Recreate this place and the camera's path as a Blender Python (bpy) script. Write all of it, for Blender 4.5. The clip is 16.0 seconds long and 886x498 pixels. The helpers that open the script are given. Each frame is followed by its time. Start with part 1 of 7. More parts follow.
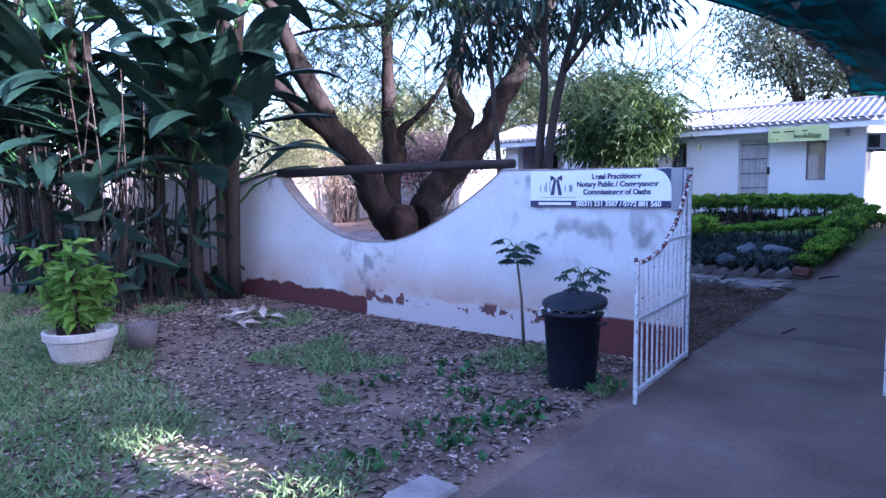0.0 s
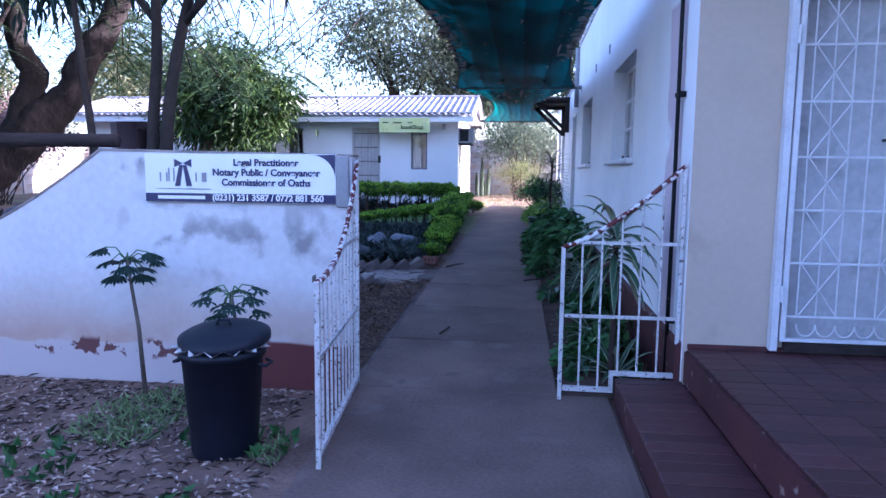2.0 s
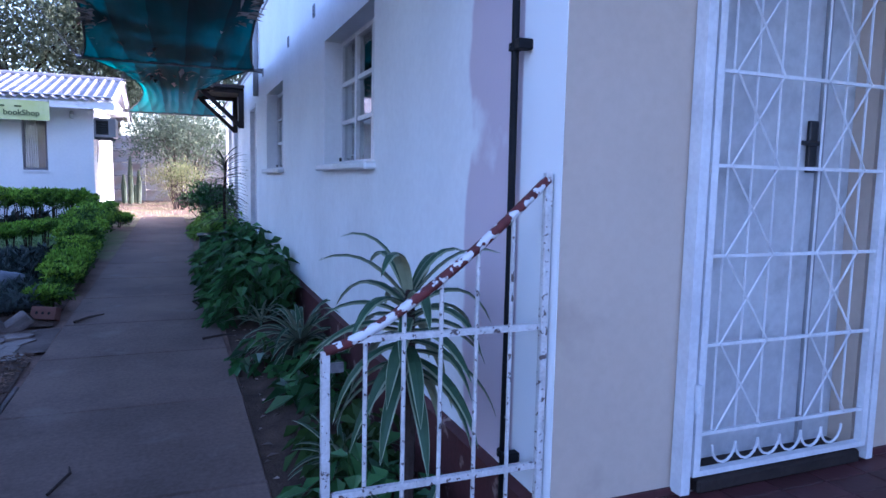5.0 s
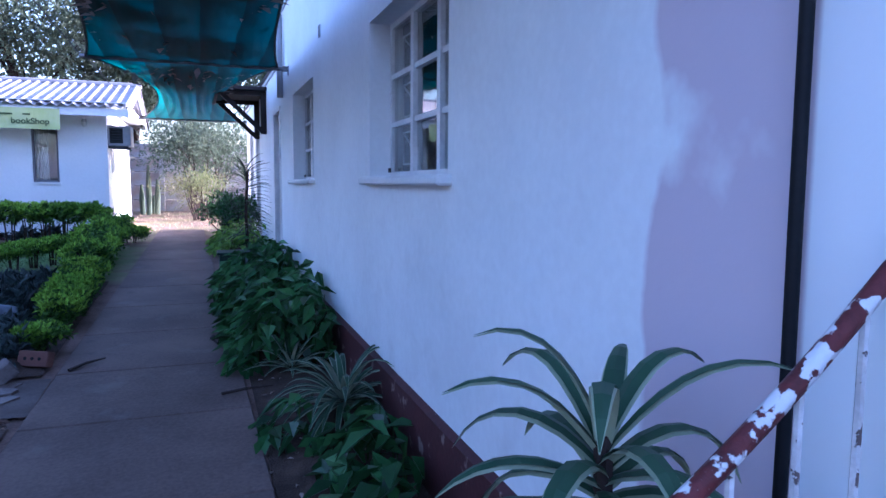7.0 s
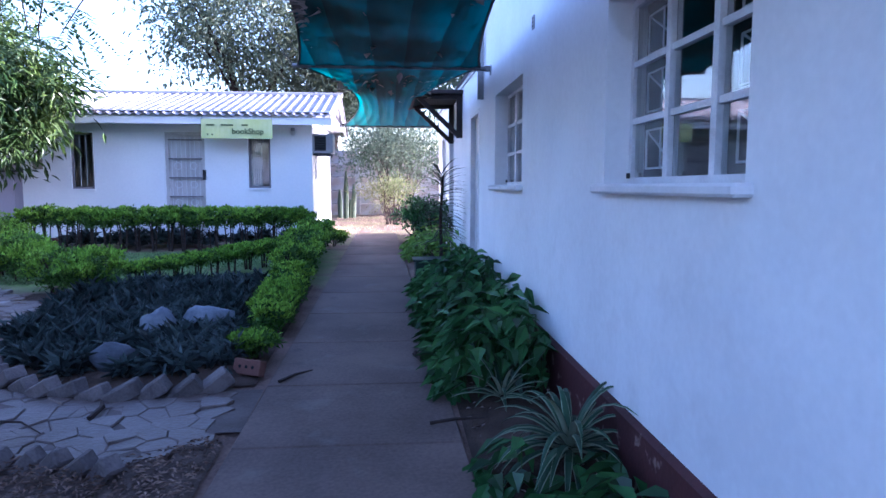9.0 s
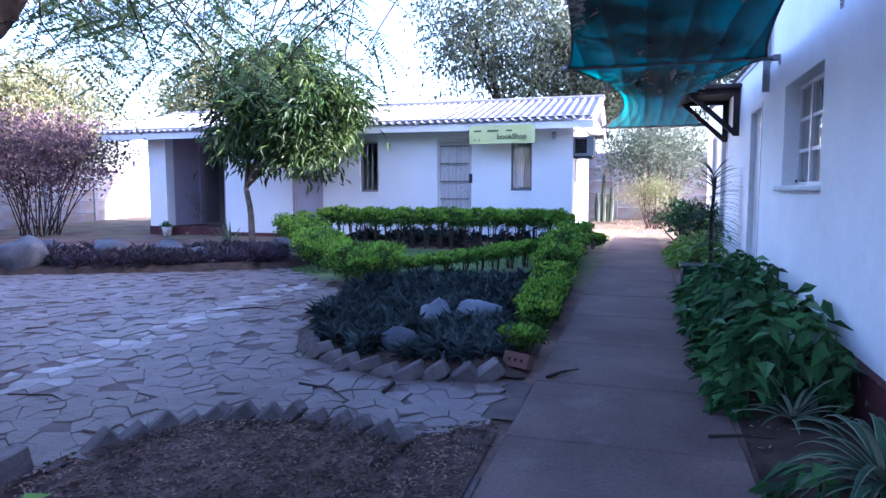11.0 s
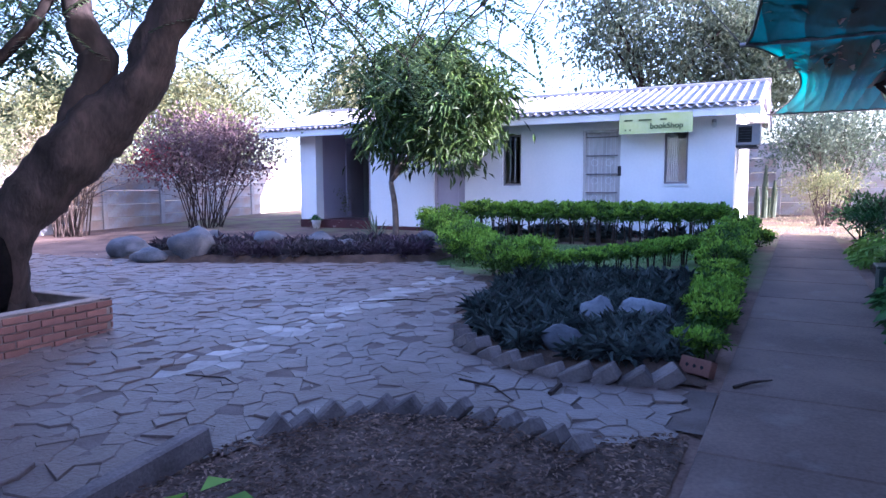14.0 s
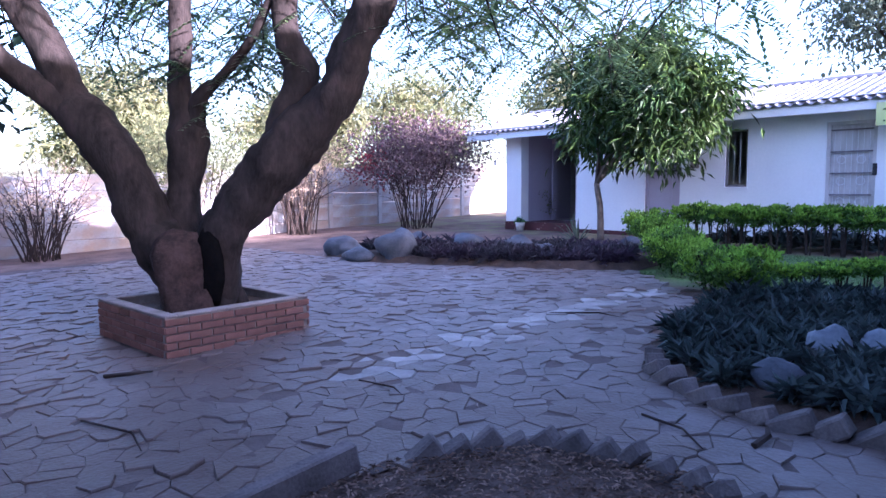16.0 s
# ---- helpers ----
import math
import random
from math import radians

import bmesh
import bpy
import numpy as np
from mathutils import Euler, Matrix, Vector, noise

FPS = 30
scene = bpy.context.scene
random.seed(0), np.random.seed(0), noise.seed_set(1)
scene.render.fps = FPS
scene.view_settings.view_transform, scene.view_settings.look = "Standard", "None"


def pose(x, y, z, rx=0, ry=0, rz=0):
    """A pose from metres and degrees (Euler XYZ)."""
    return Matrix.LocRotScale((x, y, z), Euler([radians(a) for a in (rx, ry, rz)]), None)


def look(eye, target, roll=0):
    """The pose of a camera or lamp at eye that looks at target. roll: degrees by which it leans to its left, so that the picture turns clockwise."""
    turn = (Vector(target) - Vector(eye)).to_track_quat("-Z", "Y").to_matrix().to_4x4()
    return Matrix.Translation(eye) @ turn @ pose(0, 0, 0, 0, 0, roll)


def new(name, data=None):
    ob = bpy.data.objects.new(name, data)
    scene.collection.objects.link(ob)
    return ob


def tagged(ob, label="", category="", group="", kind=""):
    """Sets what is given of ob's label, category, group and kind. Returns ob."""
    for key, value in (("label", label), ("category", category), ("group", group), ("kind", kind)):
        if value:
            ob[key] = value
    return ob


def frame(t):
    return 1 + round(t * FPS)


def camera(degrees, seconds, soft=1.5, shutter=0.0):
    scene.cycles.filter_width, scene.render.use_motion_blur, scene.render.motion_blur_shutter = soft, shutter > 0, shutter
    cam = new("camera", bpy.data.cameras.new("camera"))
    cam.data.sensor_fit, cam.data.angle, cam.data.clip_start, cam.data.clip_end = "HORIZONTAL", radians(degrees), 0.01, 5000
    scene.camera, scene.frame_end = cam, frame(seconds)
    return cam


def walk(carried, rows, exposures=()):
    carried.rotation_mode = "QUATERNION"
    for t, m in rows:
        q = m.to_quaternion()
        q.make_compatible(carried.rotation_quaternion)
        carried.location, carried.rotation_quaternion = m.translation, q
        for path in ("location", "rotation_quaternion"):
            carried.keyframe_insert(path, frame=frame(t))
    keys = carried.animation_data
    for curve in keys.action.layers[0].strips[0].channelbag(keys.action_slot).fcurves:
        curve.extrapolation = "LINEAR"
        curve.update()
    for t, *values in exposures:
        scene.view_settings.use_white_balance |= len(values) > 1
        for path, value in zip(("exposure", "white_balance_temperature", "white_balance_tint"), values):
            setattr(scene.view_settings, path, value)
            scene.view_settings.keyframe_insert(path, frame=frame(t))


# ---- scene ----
cam = camera(68.0, 16.0)
PATH = [
    (0, (1.11, 0.729, 1.398), (-0.173, 2.253, 1.219), -0.6),
    (0.5, (0.895, 0.809, 1.392), (-0.28, 2.416, 1.196), -0.2),
    (1, (0.712, 1.113, 1.405), (-0.245, 2.857, 1.199), -0.1),
    (1.5, (0.501, 1.4, 1.403), (-0.155, 3.277, 1.187), 0.3),
    (2, (0.327, 1.724, 1.44), (0.097, 3.697, 1.212), 0.6),
    (2.5, (0.258, 2.125, 1.443), (0.343, 4.11, 1.213), 0.7),
    (3, (0.139, 2.529, 1.459), (0.447, 4.492, 1.23), 0.9),
    (3.5, (0.106, 2.917, 1.492), (0.584, 4.845, 1.257), 0.8),
    (4, (0.192, 3.343, 1.487), (0.812, 5.231, 1.259), 0.7),
    (4.2, (0.207, 3.489, 1.477), (0.862, 5.366, 1.256), 0.9),
    (6.3, (0.248, 4.874, 1.545), (1.041, 6.7, 1.345), 0.8),
    (6.5, (0.269, 4.974, 1.556), (1.046, 6.806, 1.353), 0.7),
    (7, (0.29, 5.221, 1.556), (0.98, 7.088, 1.361), 0.4),
    (7.5, (0.278, 5.387, 1.566), (0.818, 7.303, 1.37), 0.3),
    (8, (0.193, 5.592, 1.582), (0.571, 7.547, 1.391), 0.4),
    (8.5, (0.17, 5.78, 1.584), (0.429, 7.754, 1.391), 0.2),
    (9, (0.134, 5.877, 1.586), (0.304, 7.861, 1.397), 0.1),
    (9.5, (0.092, 5.901, 1.595), (0.105, 7.893, 1.415), 0.1),
    (10, (0.037, 5.886, 1.588), (-0.19, 7.866, 1.414), 0.1),
    (10.2, (0.021, 5.878, 1.579), (-0.282, 7.848, 1.405), 0.1),
    (12.3, (-0.03, 5.729, 1.527), (-0.868, 7.536, 1.349), -0.3),
    (12.5, (-0.027, 5.742, 1.517), (-0.877, 7.544, 1.339), -0.3),
    (13, (-0.131, 5.814, 1.497), (-1.001, 7.605, 1.316), -0.1),
    (13.5, (-0.301, 5.905, 1.507), (-1.188, 7.688, 1.318), 0.1),
    (14, (-0.356, 5.984, 1.495), (-1.294, 7.74, 1.308), -0.2),
    (14.5, (-0.32, 6.144, 1.511), (-1.463, 7.774, 1.321), -0.5),
    (15, (-0.358, 6.289, 1.502), (-1.667, 7.789, 1.314), -0.4),
    (15.5, (-0.409, 6.411, 1.522), (-1.789, 7.846, 1.335), -0.2),
    (16, (-0.375, 6.474, 1.528), (-1.825, 7.839, 1.346), -0.4),
]
walk(cam, [(t, look(eye, target, roll)) for t, eye, target, roll in PATH], exposures=[(0.0, 2.92, 4820, 34), (3.5, 2.92, 4960, 34), (7.0, 2.88, 4690, 34), (9.5, 3.12, 4820, 34), (12.5, 3.24, 4880, 38), (16.0, 3.06, 4900, 38)])

# ---------------------------------------------------------------- light
SUN_AZ, SUN_EL = 84.0, 10.5      # clockwise from +y, above the horizon
sun_to = Vector((math.sin(radians(SUN_AZ)) * math.cos(radians(SUN_EL)), math.cos(radians(SUN_AZ)) * math.cos(radians(SUN_EL)), math.sin(radians(SUN_EL))))
world = bpy.data.worlds.new("sky")
scene.world = world
world.use_nodes = True
wn = world.node_tree.nodes
sky = wn.new("ShaderNodeTexSky")
sky.sky_type, sky.sun_disc = "NISHITA", False
sky.sun_elevation, sky.sun_rotation = radians(SUN_EL), radians(SUN_AZ)
sky.air_density, sky.dust_density, sky.ozone_density = 1.0, 3.0, 1.0
wn["Background"].inputs["Strength"].default_value = 0.15
world.node_tree.links.new(sky.outputs["Color"], wn["Background"].inputs["Color"])
sun_data = bpy.data.lights.new("sun", "SUN")
sun_data.energy, sun_data.angle, sun_data.color = 5.0, radians(0.6), (1.0, 0.86, 0.68)
sun = new("sun", sun_data)
sun.matrix_world = look(sun_to * 60, (0, 0, 0))


# ---------------------------------------------------------------- materials
def mat(name, base, other=None, rough=0.8, scale=4.0, fine=60.0, amount=0.35, bump=0.15, metal=0.0, vary=0.0, island=0.0, spec=0.2, stretch=(1, 1, 1)):
    """A surface with a broad and a fine variation of its colour and a fine relief."""
    m = bpy.data.materials.new(name)
    m.use_nodes = True
    n, l = m.node_tree.nodes, m.node_tree.links
    p = n["Principled BSDF"]
    p.inputs["Roughness"].default_value, p.inputs["Metallic"].default_value = rough, metal
    p.inputs["Specular IOR Level"].default_value = spec
    other = other or tuple(c * 0.6 for c in base)
    co = n.new("ShaderNodeTexCoord")
    mp = n.new("ShaderNodeMapping")
    mp.inputs["Scale"].default_value = stretch
    l.new(co.outputs["Object"], mp.inputs["Vector"])
    broad, small = n.new("ShaderNodeTexNoise"), n.new("ShaderNodeTexNoise")
    broad.inputs["Scale"].default_value, broad.inputs["Detail"].default_value = scale, 4
    small.inputs["Scale"].default_value, small.inputs["Detail"].default_value = fine, 3
    for t in (broad, small):
        l.new(mp.outputs["Vector"], t.inputs["Vector"])
    add = n.new("ShaderNodeMath")
    add.operation = "MULTIPLY_ADD"
    l.new(small.outputs["Fac"], add.inputs[0])
    add.inputs[1].default_value = 0.5
    l.new(broad.outputs["Fac"], add.inputs[2])
    ramp = n.new("ShaderNodeMapRange")
    ramp.inputs["From Min"].default_value, ramp.inputs["From Max"].default_value = 0.55, 0.95
    ramp.inputs["To Min"].default_value, ramp.inputs["To Max"].default_value = 0.0, min(1.0, amount * 2)
    l.new(add.outputs[0], ramp.inputs["Value"])
    mix = n.new("ShaderNodeMix")
    mix.data_type = "RGBA"
    mix.inputs["A"].default_value, mix.inputs["B"].default_value = (*base, 1), (*other, 1)
    l.new(ramp.outputs["Result"], mix.inputs["Factor"])
    out = mix.outputs["Result"]
    for strength, source in ((vary, "ShaderNodeObjectInfo"), (island, "ShaderNodeNewGeometry")):
        if strength:
            s = n.new(source)
            r = n.new("ShaderNodeMapRange")
            r.inputs["To Min"].default_value, r.inputs["To Max"].default_value = 1 - strength, 1 + strength
            l.new(s.outputs["Random" if source.endswith("Info") else "Random Per Island"], r.inputs["Value"])
            hsv = n.new("ShaderNodeHueSaturation")
            l.new(r.outputs["Result"], hsv.inputs["Value"])
            l.new(out, hsv.inputs["Color"])
            out = hsv.outputs["Color"]
    l.new(out, p.inputs["Base Color"])
    if bump:
        b = n.new("ShaderNodeBump")
        b.inputs["Strength"].default_value, b.inputs["Distance"].default_value = bump, 0.02
        l.new(add.outputs[0], b.inputs["Height"])
        l.new(b.outputs["Normal"], p.inputs["Normal"])
    return m


def over(m, colour, axis_min=None, scale=2.0, low=0.5, high=0.6, box=None, wobble=0.0, soft=0.02, most=1.0, fade=None):
    """Lays a second paint or stain over m: where a noise is high and, with box, inside a box of the plan with a wavering edge."""
    n, l = m.node_tree.nodes, m.node_tree.links
    p = n["Principled BSDF"]
    old = p.inputs["Base Color"].links[0].from_socket
    co = n.new("ShaderNodeTexCoord")
    noise_tex = n.new("ShaderNodeTexNoise")
    noise_tex.inputs["Scale"].default_value, noise_tex.inputs["Detail"].default_value = scale, 5
    l.new(co.outputs["Object"], noise_tex.inputs["Vector"])
    r = n.new("ShaderNodeMapRange")
    r.inputs["From Min"].default_value, r.inputs["From Max"].default_value = low, high
    r.inputs["To Max"].default_value = most
    l.new(noise_tex.outputs["Fac"], r.inputs["Value"])
    fac = r.outputs["Result"]
    if box:
        sep = n.new("ShaderNodeSeparateXYZ")
        l.new(co.outputs["Object"], sep.inputs[0])
        wob = n.new("ShaderNodeMath")
        wob.operation = "MULTIPLY_ADD"
        l.new(noise_tex.outputs["Fac"], wob.inputs[0])
        wob.inputs[1].default_value, wob.inputs[2].default_value = wobble * 2, -wobble
        for axis, (a, b) in zip("XYZ", box):
            for edge, sign in ((a, 1), (b, -1)):
                if edge is None:
                    continue
                s = n.new("ShaderNodeMath")
                l.new(sep.outputs[axis], s.inputs[0])
                l.new(wob.outputs[0], s.inputs[1])
                k = n.new("ShaderNodeMapRange")
                k.inputs["From Min"].default_value, k.inputs["From Max"].default_value = edge - sign * soft, edge + sign * soft
                l.new(s.outputs[0], k.inputs["Value"])
                mul = n.new("ShaderNodeMath")
                mul.operation = "MULTIPLY"
                l.new(fac, mul.inputs[0])
                l.new(k.outputs["Result"], mul.inputs[1])
                fac = mul.outputs[0]
    mix = n.new("ShaderNodeMix")
    mix.data_type = "RGBA"
    l.new(fac, mix.inputs["Factor"])
    l.new(old, mix.inputs["A"])
    mix.inputs["B"].default_value = (*colour, 1)
    l.new(mix.outputs["Result"], p.inputs["Base Color"])
    return m


def leafy(name, base, other, rough=0.45, through_light=0.35, island=0.35):
    """Leaves: glossy above, some light comes through."""
    m = mat(name, base, other, rough=rough, scale=1.2, fine=14, amount=0.5, bump=0, island=island, spec=0.2)
    n, l = m.node_tree.nodes, m.node_tree.links
    p = n["Principled BSDF"]
    tr, mx = n.new("ShaderNodeBsdfTranslucent"), n.new("ShaderNodeMixShader")
    mx.inputs[0].default_value = through_light
    l.new(p.inputs["Base Color"].links[0].from_socket, tr.inputs["Color"])
    l.new(p.outputs[0], mx.inputs[1])
    l.new(tr.outputs[0], mx.inputs[2])
    l.new(mx.outputs[0], n["Material Output"].inputs["Surface"])
    return m


def glass_mat():
    m = bpy.data.materials.new("window_glass")
    m.use_nodes = True
    p = m.node_tree.nodes["Principled BSDF"]
    p.inputs["Base Color"].default_value = (0.9, 0.95, 0.95, 1)
    p.inputs["Roughness"].default_value, p.inputs["Transmission Weight"].default_value, p.inputs["IOR"].default_value = 0.02, 1.0, 1.5
    return m


M_WHITE = mat("house_whitewash", (0.80, 0.81, 0.83), (0.66, 0.66, 0.68), rough=0.75, scale=1.3, fine=25, amount=0.3, bump=0.12)
over(M_WHITE, (0.56, 0.47, 0.53), scale=1.6, low=0.0, high=0.02, box=((1.0, 1.4), (6.0, 6.60), (0.40, 2.58)), wobble=0.13, soft=0.012)
over(M_WHITE, (0.78, 0.79, 0.81), scale=1.6, low=0.0, high=0.02, box=((1.0, 1.4), (5.7, 6.125), (0.3, 2.8)), soft=0.006)
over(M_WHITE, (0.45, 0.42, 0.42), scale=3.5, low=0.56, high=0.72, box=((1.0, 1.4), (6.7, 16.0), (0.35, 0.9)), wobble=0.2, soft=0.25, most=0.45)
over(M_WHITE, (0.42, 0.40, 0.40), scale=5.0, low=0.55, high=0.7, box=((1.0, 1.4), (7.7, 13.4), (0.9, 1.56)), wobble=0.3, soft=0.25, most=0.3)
M_YARD = mat("yard_wall_whitewash", (0.66, 0.66, 0.68), (0.50, 0.49, 0.50), rough=0.8, scale=1.1, fine=20, amount=0.35, bump=0.3)
over(M_YARD, (0.42, 0.27, 0.20), scale=1.4, low=0.30, high=0.60, box=((-9.8, -0.6), (None, None), (0.0, 0.58)), wobble=0.25, soft=0.22, most=0.8)
over(M_YARD, (0.20, 0.19, 0.20), scale=4.5, low=0.5, high=0.66, box=((-2.3, -0.6), (None, None), (0.85, 1.30)), wobble=0.35, soft=0.2, most=0.85)
over(M_YARD, (0.22, 0.21, 0.22), scale=5.5, low=0.48, high=0.62, box=((-4.75, -3.95), (None, None), (0.30, 0.86)), wobble=0.3, soft=0.12, most=0.8)
over(M_YARD, (0.17, 0.16, 0.17), scale=6.0, low=0.52, high=0.64, box=((-9.8, -0.6), (None, None), (1.46, 1.7)), wobble=0.1, soft=0.08, most=0.7)
over(M_YARD, (0.10, 0.035, 0.036), scale=3.0, low=0.0, high=0.02, box=((-9.8, -4.35), (None, None), (-0.5, 0.19)), wobble=0.13, soft=0.012)
over(M_YARD, (0.12, 0.04, 0.04), scale=3.0, low=0.0, high=0.02, box=((-1.62, -0.6), (None, None), (-0.5, 0.29)), wobble=0.03, soft=0.01)
over(M_YARD, (0.50, 0.44, 0.44), scale=3.0, low=0.0, high=0.02, box=((-4.4, -1.6), (None, None), (-0.5, 0.24)), wobble=0.08, soft=0.008)
over(M_YARD, (0.13, 0.06, 0.06), scale=6.0, low=0.56, high=0.58, box=((-4.4, -1.6), (None, None), (0.16, 0.29)), wobble=0.06, soft=0.015)
M_CREAM = mat("front_cream_paint", (0.50, 0.42, 0.35), (0.42, 0.34, 0.28), rough=0.6, scale=1.2, fine=30, amount=0.3, bump=0.06)
over(M_CREAM, (0.27, 0.20, 0.17), scale=4.0, low=0.6, high=0.75, most=0.35)
M_FAR = mat("annexe_whitewash", (0.82, 0.82, 0.83), (0.70, 0.70, 0.72), rough=0.8, scale=1.0, fine=20, amount=0.3, bump=0.1)
M_LILAC = mat("lilac_grey_paint", (0.43, 0.385, 0.45), (0.36, 0.315, 0.375), rough=0.6, scale=1.5, fine=30, amount=0.3, bump=0.05)
M_MAROON = mat("maroon_plinth_paint", (0.085, 0.030, 0.032), (0.055, 0.022, 0.024), rough=0.6, scale=2.5, fine=40, amount=0.5, bump=0.15)
over(M_MAROON, (0.30, 0.22, 0.19), scale=9.0, low=0.62, high=0.68, most=0.8)
M_REDTILE = mat("polished_red_quarry_tile", (0.066, 0.021, 0.023), (0.030, 0.012, 0.014), rough=0.5, scale=3, fine=40, amount=0.6, bump=0.1, vary=0.28, spec=0.35)
M_CONC = mat("path_concrete", (0.165, 0.116, 0.100), (0.088, 0.062, 0.054), rough=0.8, scale=1.3, fine=45, amount=0.65, bump=0.3, vary=0.08)
over(M_CONC, (0.22, 0.19, 0.18), scale=2.2, low=0.60, high=0.72, most=0.4)
over(M_CONC, (0.07, 0.055, 0.05), scale=5.0, low=0.62, high=0.74, most=0.5)
M_KERB = mat("weathered_kerb_concrete", (0.17, 0.14, 0.135), (0.08, 0.066, 0.064), rough=0.9, scale=5, fine=60, amount=0.6, bump=0.5, vary=0.2)
M_DIRT = mat("bare_red_brown_soil", (0.225, 0.148, 0.120), (0.105, 0.067, 0.055), rough=0.95, scale=2.0, fine=35, amount=0.6, bump=0.8)
over(M_DIRT, (0.10, 0.15, 0.05), scale=2.6, low=0.44, high=0.58, box=((-30, -1.3), (-6, 3.1), (None, None)), wobble=1.0, soft=0.5, most=0.85)
over(M_DIRT, (0.13, 0.21, 0.07), scale=3.0, low=0.25, high=0.45, box=((-8, -0.8), (14.6, 18.2), (None, None)), wobble=0.4, soft=0.3, most=0.9)
over(M_DIRT, (0.20, 0.19, 0.09), scale=1.5, low=0.4, high=0.6, box=((-40, 40), (19.0, 60), (None, None)), wobble=1.5, soft=0.8, most=0.8)
M_MULCH = mat("wood_chip_mulch", (0.10, 0.062, 0.046), (0.24, 0.165, 0.13), rough=0.9, scale=3, fine=20, amount=0.6, bump=0, island=0.6)
M_JOINT = mat("sandy_joint_soil", (0.135, 0.106, 0.098), (0.085, 0.066, 0.06), rough=0.95, scale=5, fine=60, amount=0.6, bump=0.6)
M_BEDSOIL = mat("dry_mulched_soil", (0.15, 0.105, 0.088), (0.05, 0.034, 0.028), rough=0.95, scale=7, fine=55, amount=0.75, bump=1.0)
M_SOIL = mat("dark_garden_soil", (0.095, 0.062, 0.048), (0.036, 0.024, 0.018), rough=0.95, scale=6, fine=80, amount=0.7, bump=1.0)
M_FLAG = mat("slate_flagstone", (0.190, 0.158, 0.154), (0.105, 0.084, 0.080), rough=0.55, scale=4.0, fine=38, amount=0.85, bump=0.8, vary=0.13, island=0.13, spec=0.5)
over(M_FLAG, (0.13, 0.10, 0.092), scale=7, low=0.5, high=0.62, most=0.7)
over(M_FLAG, (0.115, 0.075, 0.062), scale=0.9, low=0.40, high=0.62, most=0.85)
over(M_FLAG, (0.105, 0.070, 0.058), scale=1.6, low=0.22, high=0.52, box=((-12, -0.7), (5, 10.0), (None, None)), wobble=1.2, soft=1.3, most=0.8)
M_FLAGW = mat("pale_worn_flagstone", (0.31, 0.285, 0.28), (0.20, 0.18, 0.175), rough=0.65, scale=5, fine=50, amount=0.5, bump=0.3, vary=0.2, island=0.2)
M_BRICK = mat("red_face_brick", (0.18, 0.085, 0.066), (0.12, 0.06, 0.05), rough=0.85, scale=6, fine=70, amount=0.6, bump=0.4, vary=0.22)
M_MORTAR = mat("grey_mortar", (0.22, 0.19, 0.17), rough=0.95, scale=9, fine=90, amount=0.5, bump=0.5)
M_COPING = mat("planter_coping_mortar", (0.33, 0.28, 0.27), (0.20, 0.17, 0.16), rough=0.9, scale=6, fine=70, amount=0.5, bump=0.4)
M_BARK = mat("grey_brown_bark", (0.034, 0.025, 0.023), (0.009, 0.007, 0.006), rough=0.95, scale=6, fine=26, amount=0.9, bump=1.0, stretch=(1, 1, 0.45))
M_BARK2 = mat("dark_young_bark", (0.045, 0.036, 0.031), (0.025, 0.02, 0.018), rough=0.95, scale=6, fine=40, amount=0.7, bump=0.6, stretch=(1, 1, 0.4))
M_BARKPALE = mat("pale_mango_bark", (0.17, 0.14, 0.12), (0.09, 0.075, 0.065), rough=0.9, scale=7, fine=40, amount=0.7, bump=0.6)
M_STUMP = mat("reddish_broken_wood", (0.055, 0.034, 0.029), (0.018, 0.011, 0.010), rough=0.95, scale=7, fine=30, amount=0.8, bump=1.0)
M_HOLLOW = mat("hollow_shade_black", (0.006, 0.005, 0.005), (0.003, 0.003, 0.003), rough=1.0, scale=7, fine=30, amount=0.6, bump=0.8, spec=0.03)
M_LOG = mat("weathered_dark_log", (0.045, 0.035, 0.035), (0.02, 0.016, 0.016), rough=0.9, scale=6, fine=50, amount=0.7, bump=0.6, stretch=(0.15, 1, 1))
M_TIMBER = mat("dark_stained_timber", (0.035, 0.026, 0.024), (0.018, 0.014, 0.013), rough=0.7, scale=6, fine=40, amount=0.6, bump=0.3)
M_ROOF = mat("weathered_fibre_cement_sheet", (0.36, 0.34, 0.36), (0.24, 0.22, 0.24), rough=0.85, scale=1.6, fine=25, amount=0.5, bump=0.25)
over(M_ROOF, (0.15, 0.13, 0.13), scale=3.0, low=0.6, high=0.75, most=0.5)
M_FASCIA = mat("white_painted_board", (0.70, 0.70, 0.72), (0.55, 0.55, 0.57), rough=0.6, scale=2, fine=30, amount=0.35, bump=0.06)
M_STEELW = mat("white_painted_steel", (0.68, 0.69, 0.72), (0.50, 0.50, 0.53), rough=0.4, scale=6, fine=60, amount=0.4, bump=0.08, spec=0.5)
M_GATE = mat("chipped_white_gate_paint", (0.60, 0.59, 0.60), (0.36, 0.34, 0.34), rough=0.5, scale=10, fine=80, amount=0.4, bump=0.2, spec=0.5)
over(M_GATE, (0.06, 0.035, 0.03), scale=55, low=0.60, high=0.63, most=0.95)
M_RUST = mat("peeling_maroon_rail_paint", (0.13, 0.03, 0.03), (0.07, 0.02, 0.02), rough=0.55, scale=12, fine=90, amount=0.5, bump=0.3)
over(M_RUST, (0.62, 0.61, 0.62), scale=26, low=0.49, high=0.52)
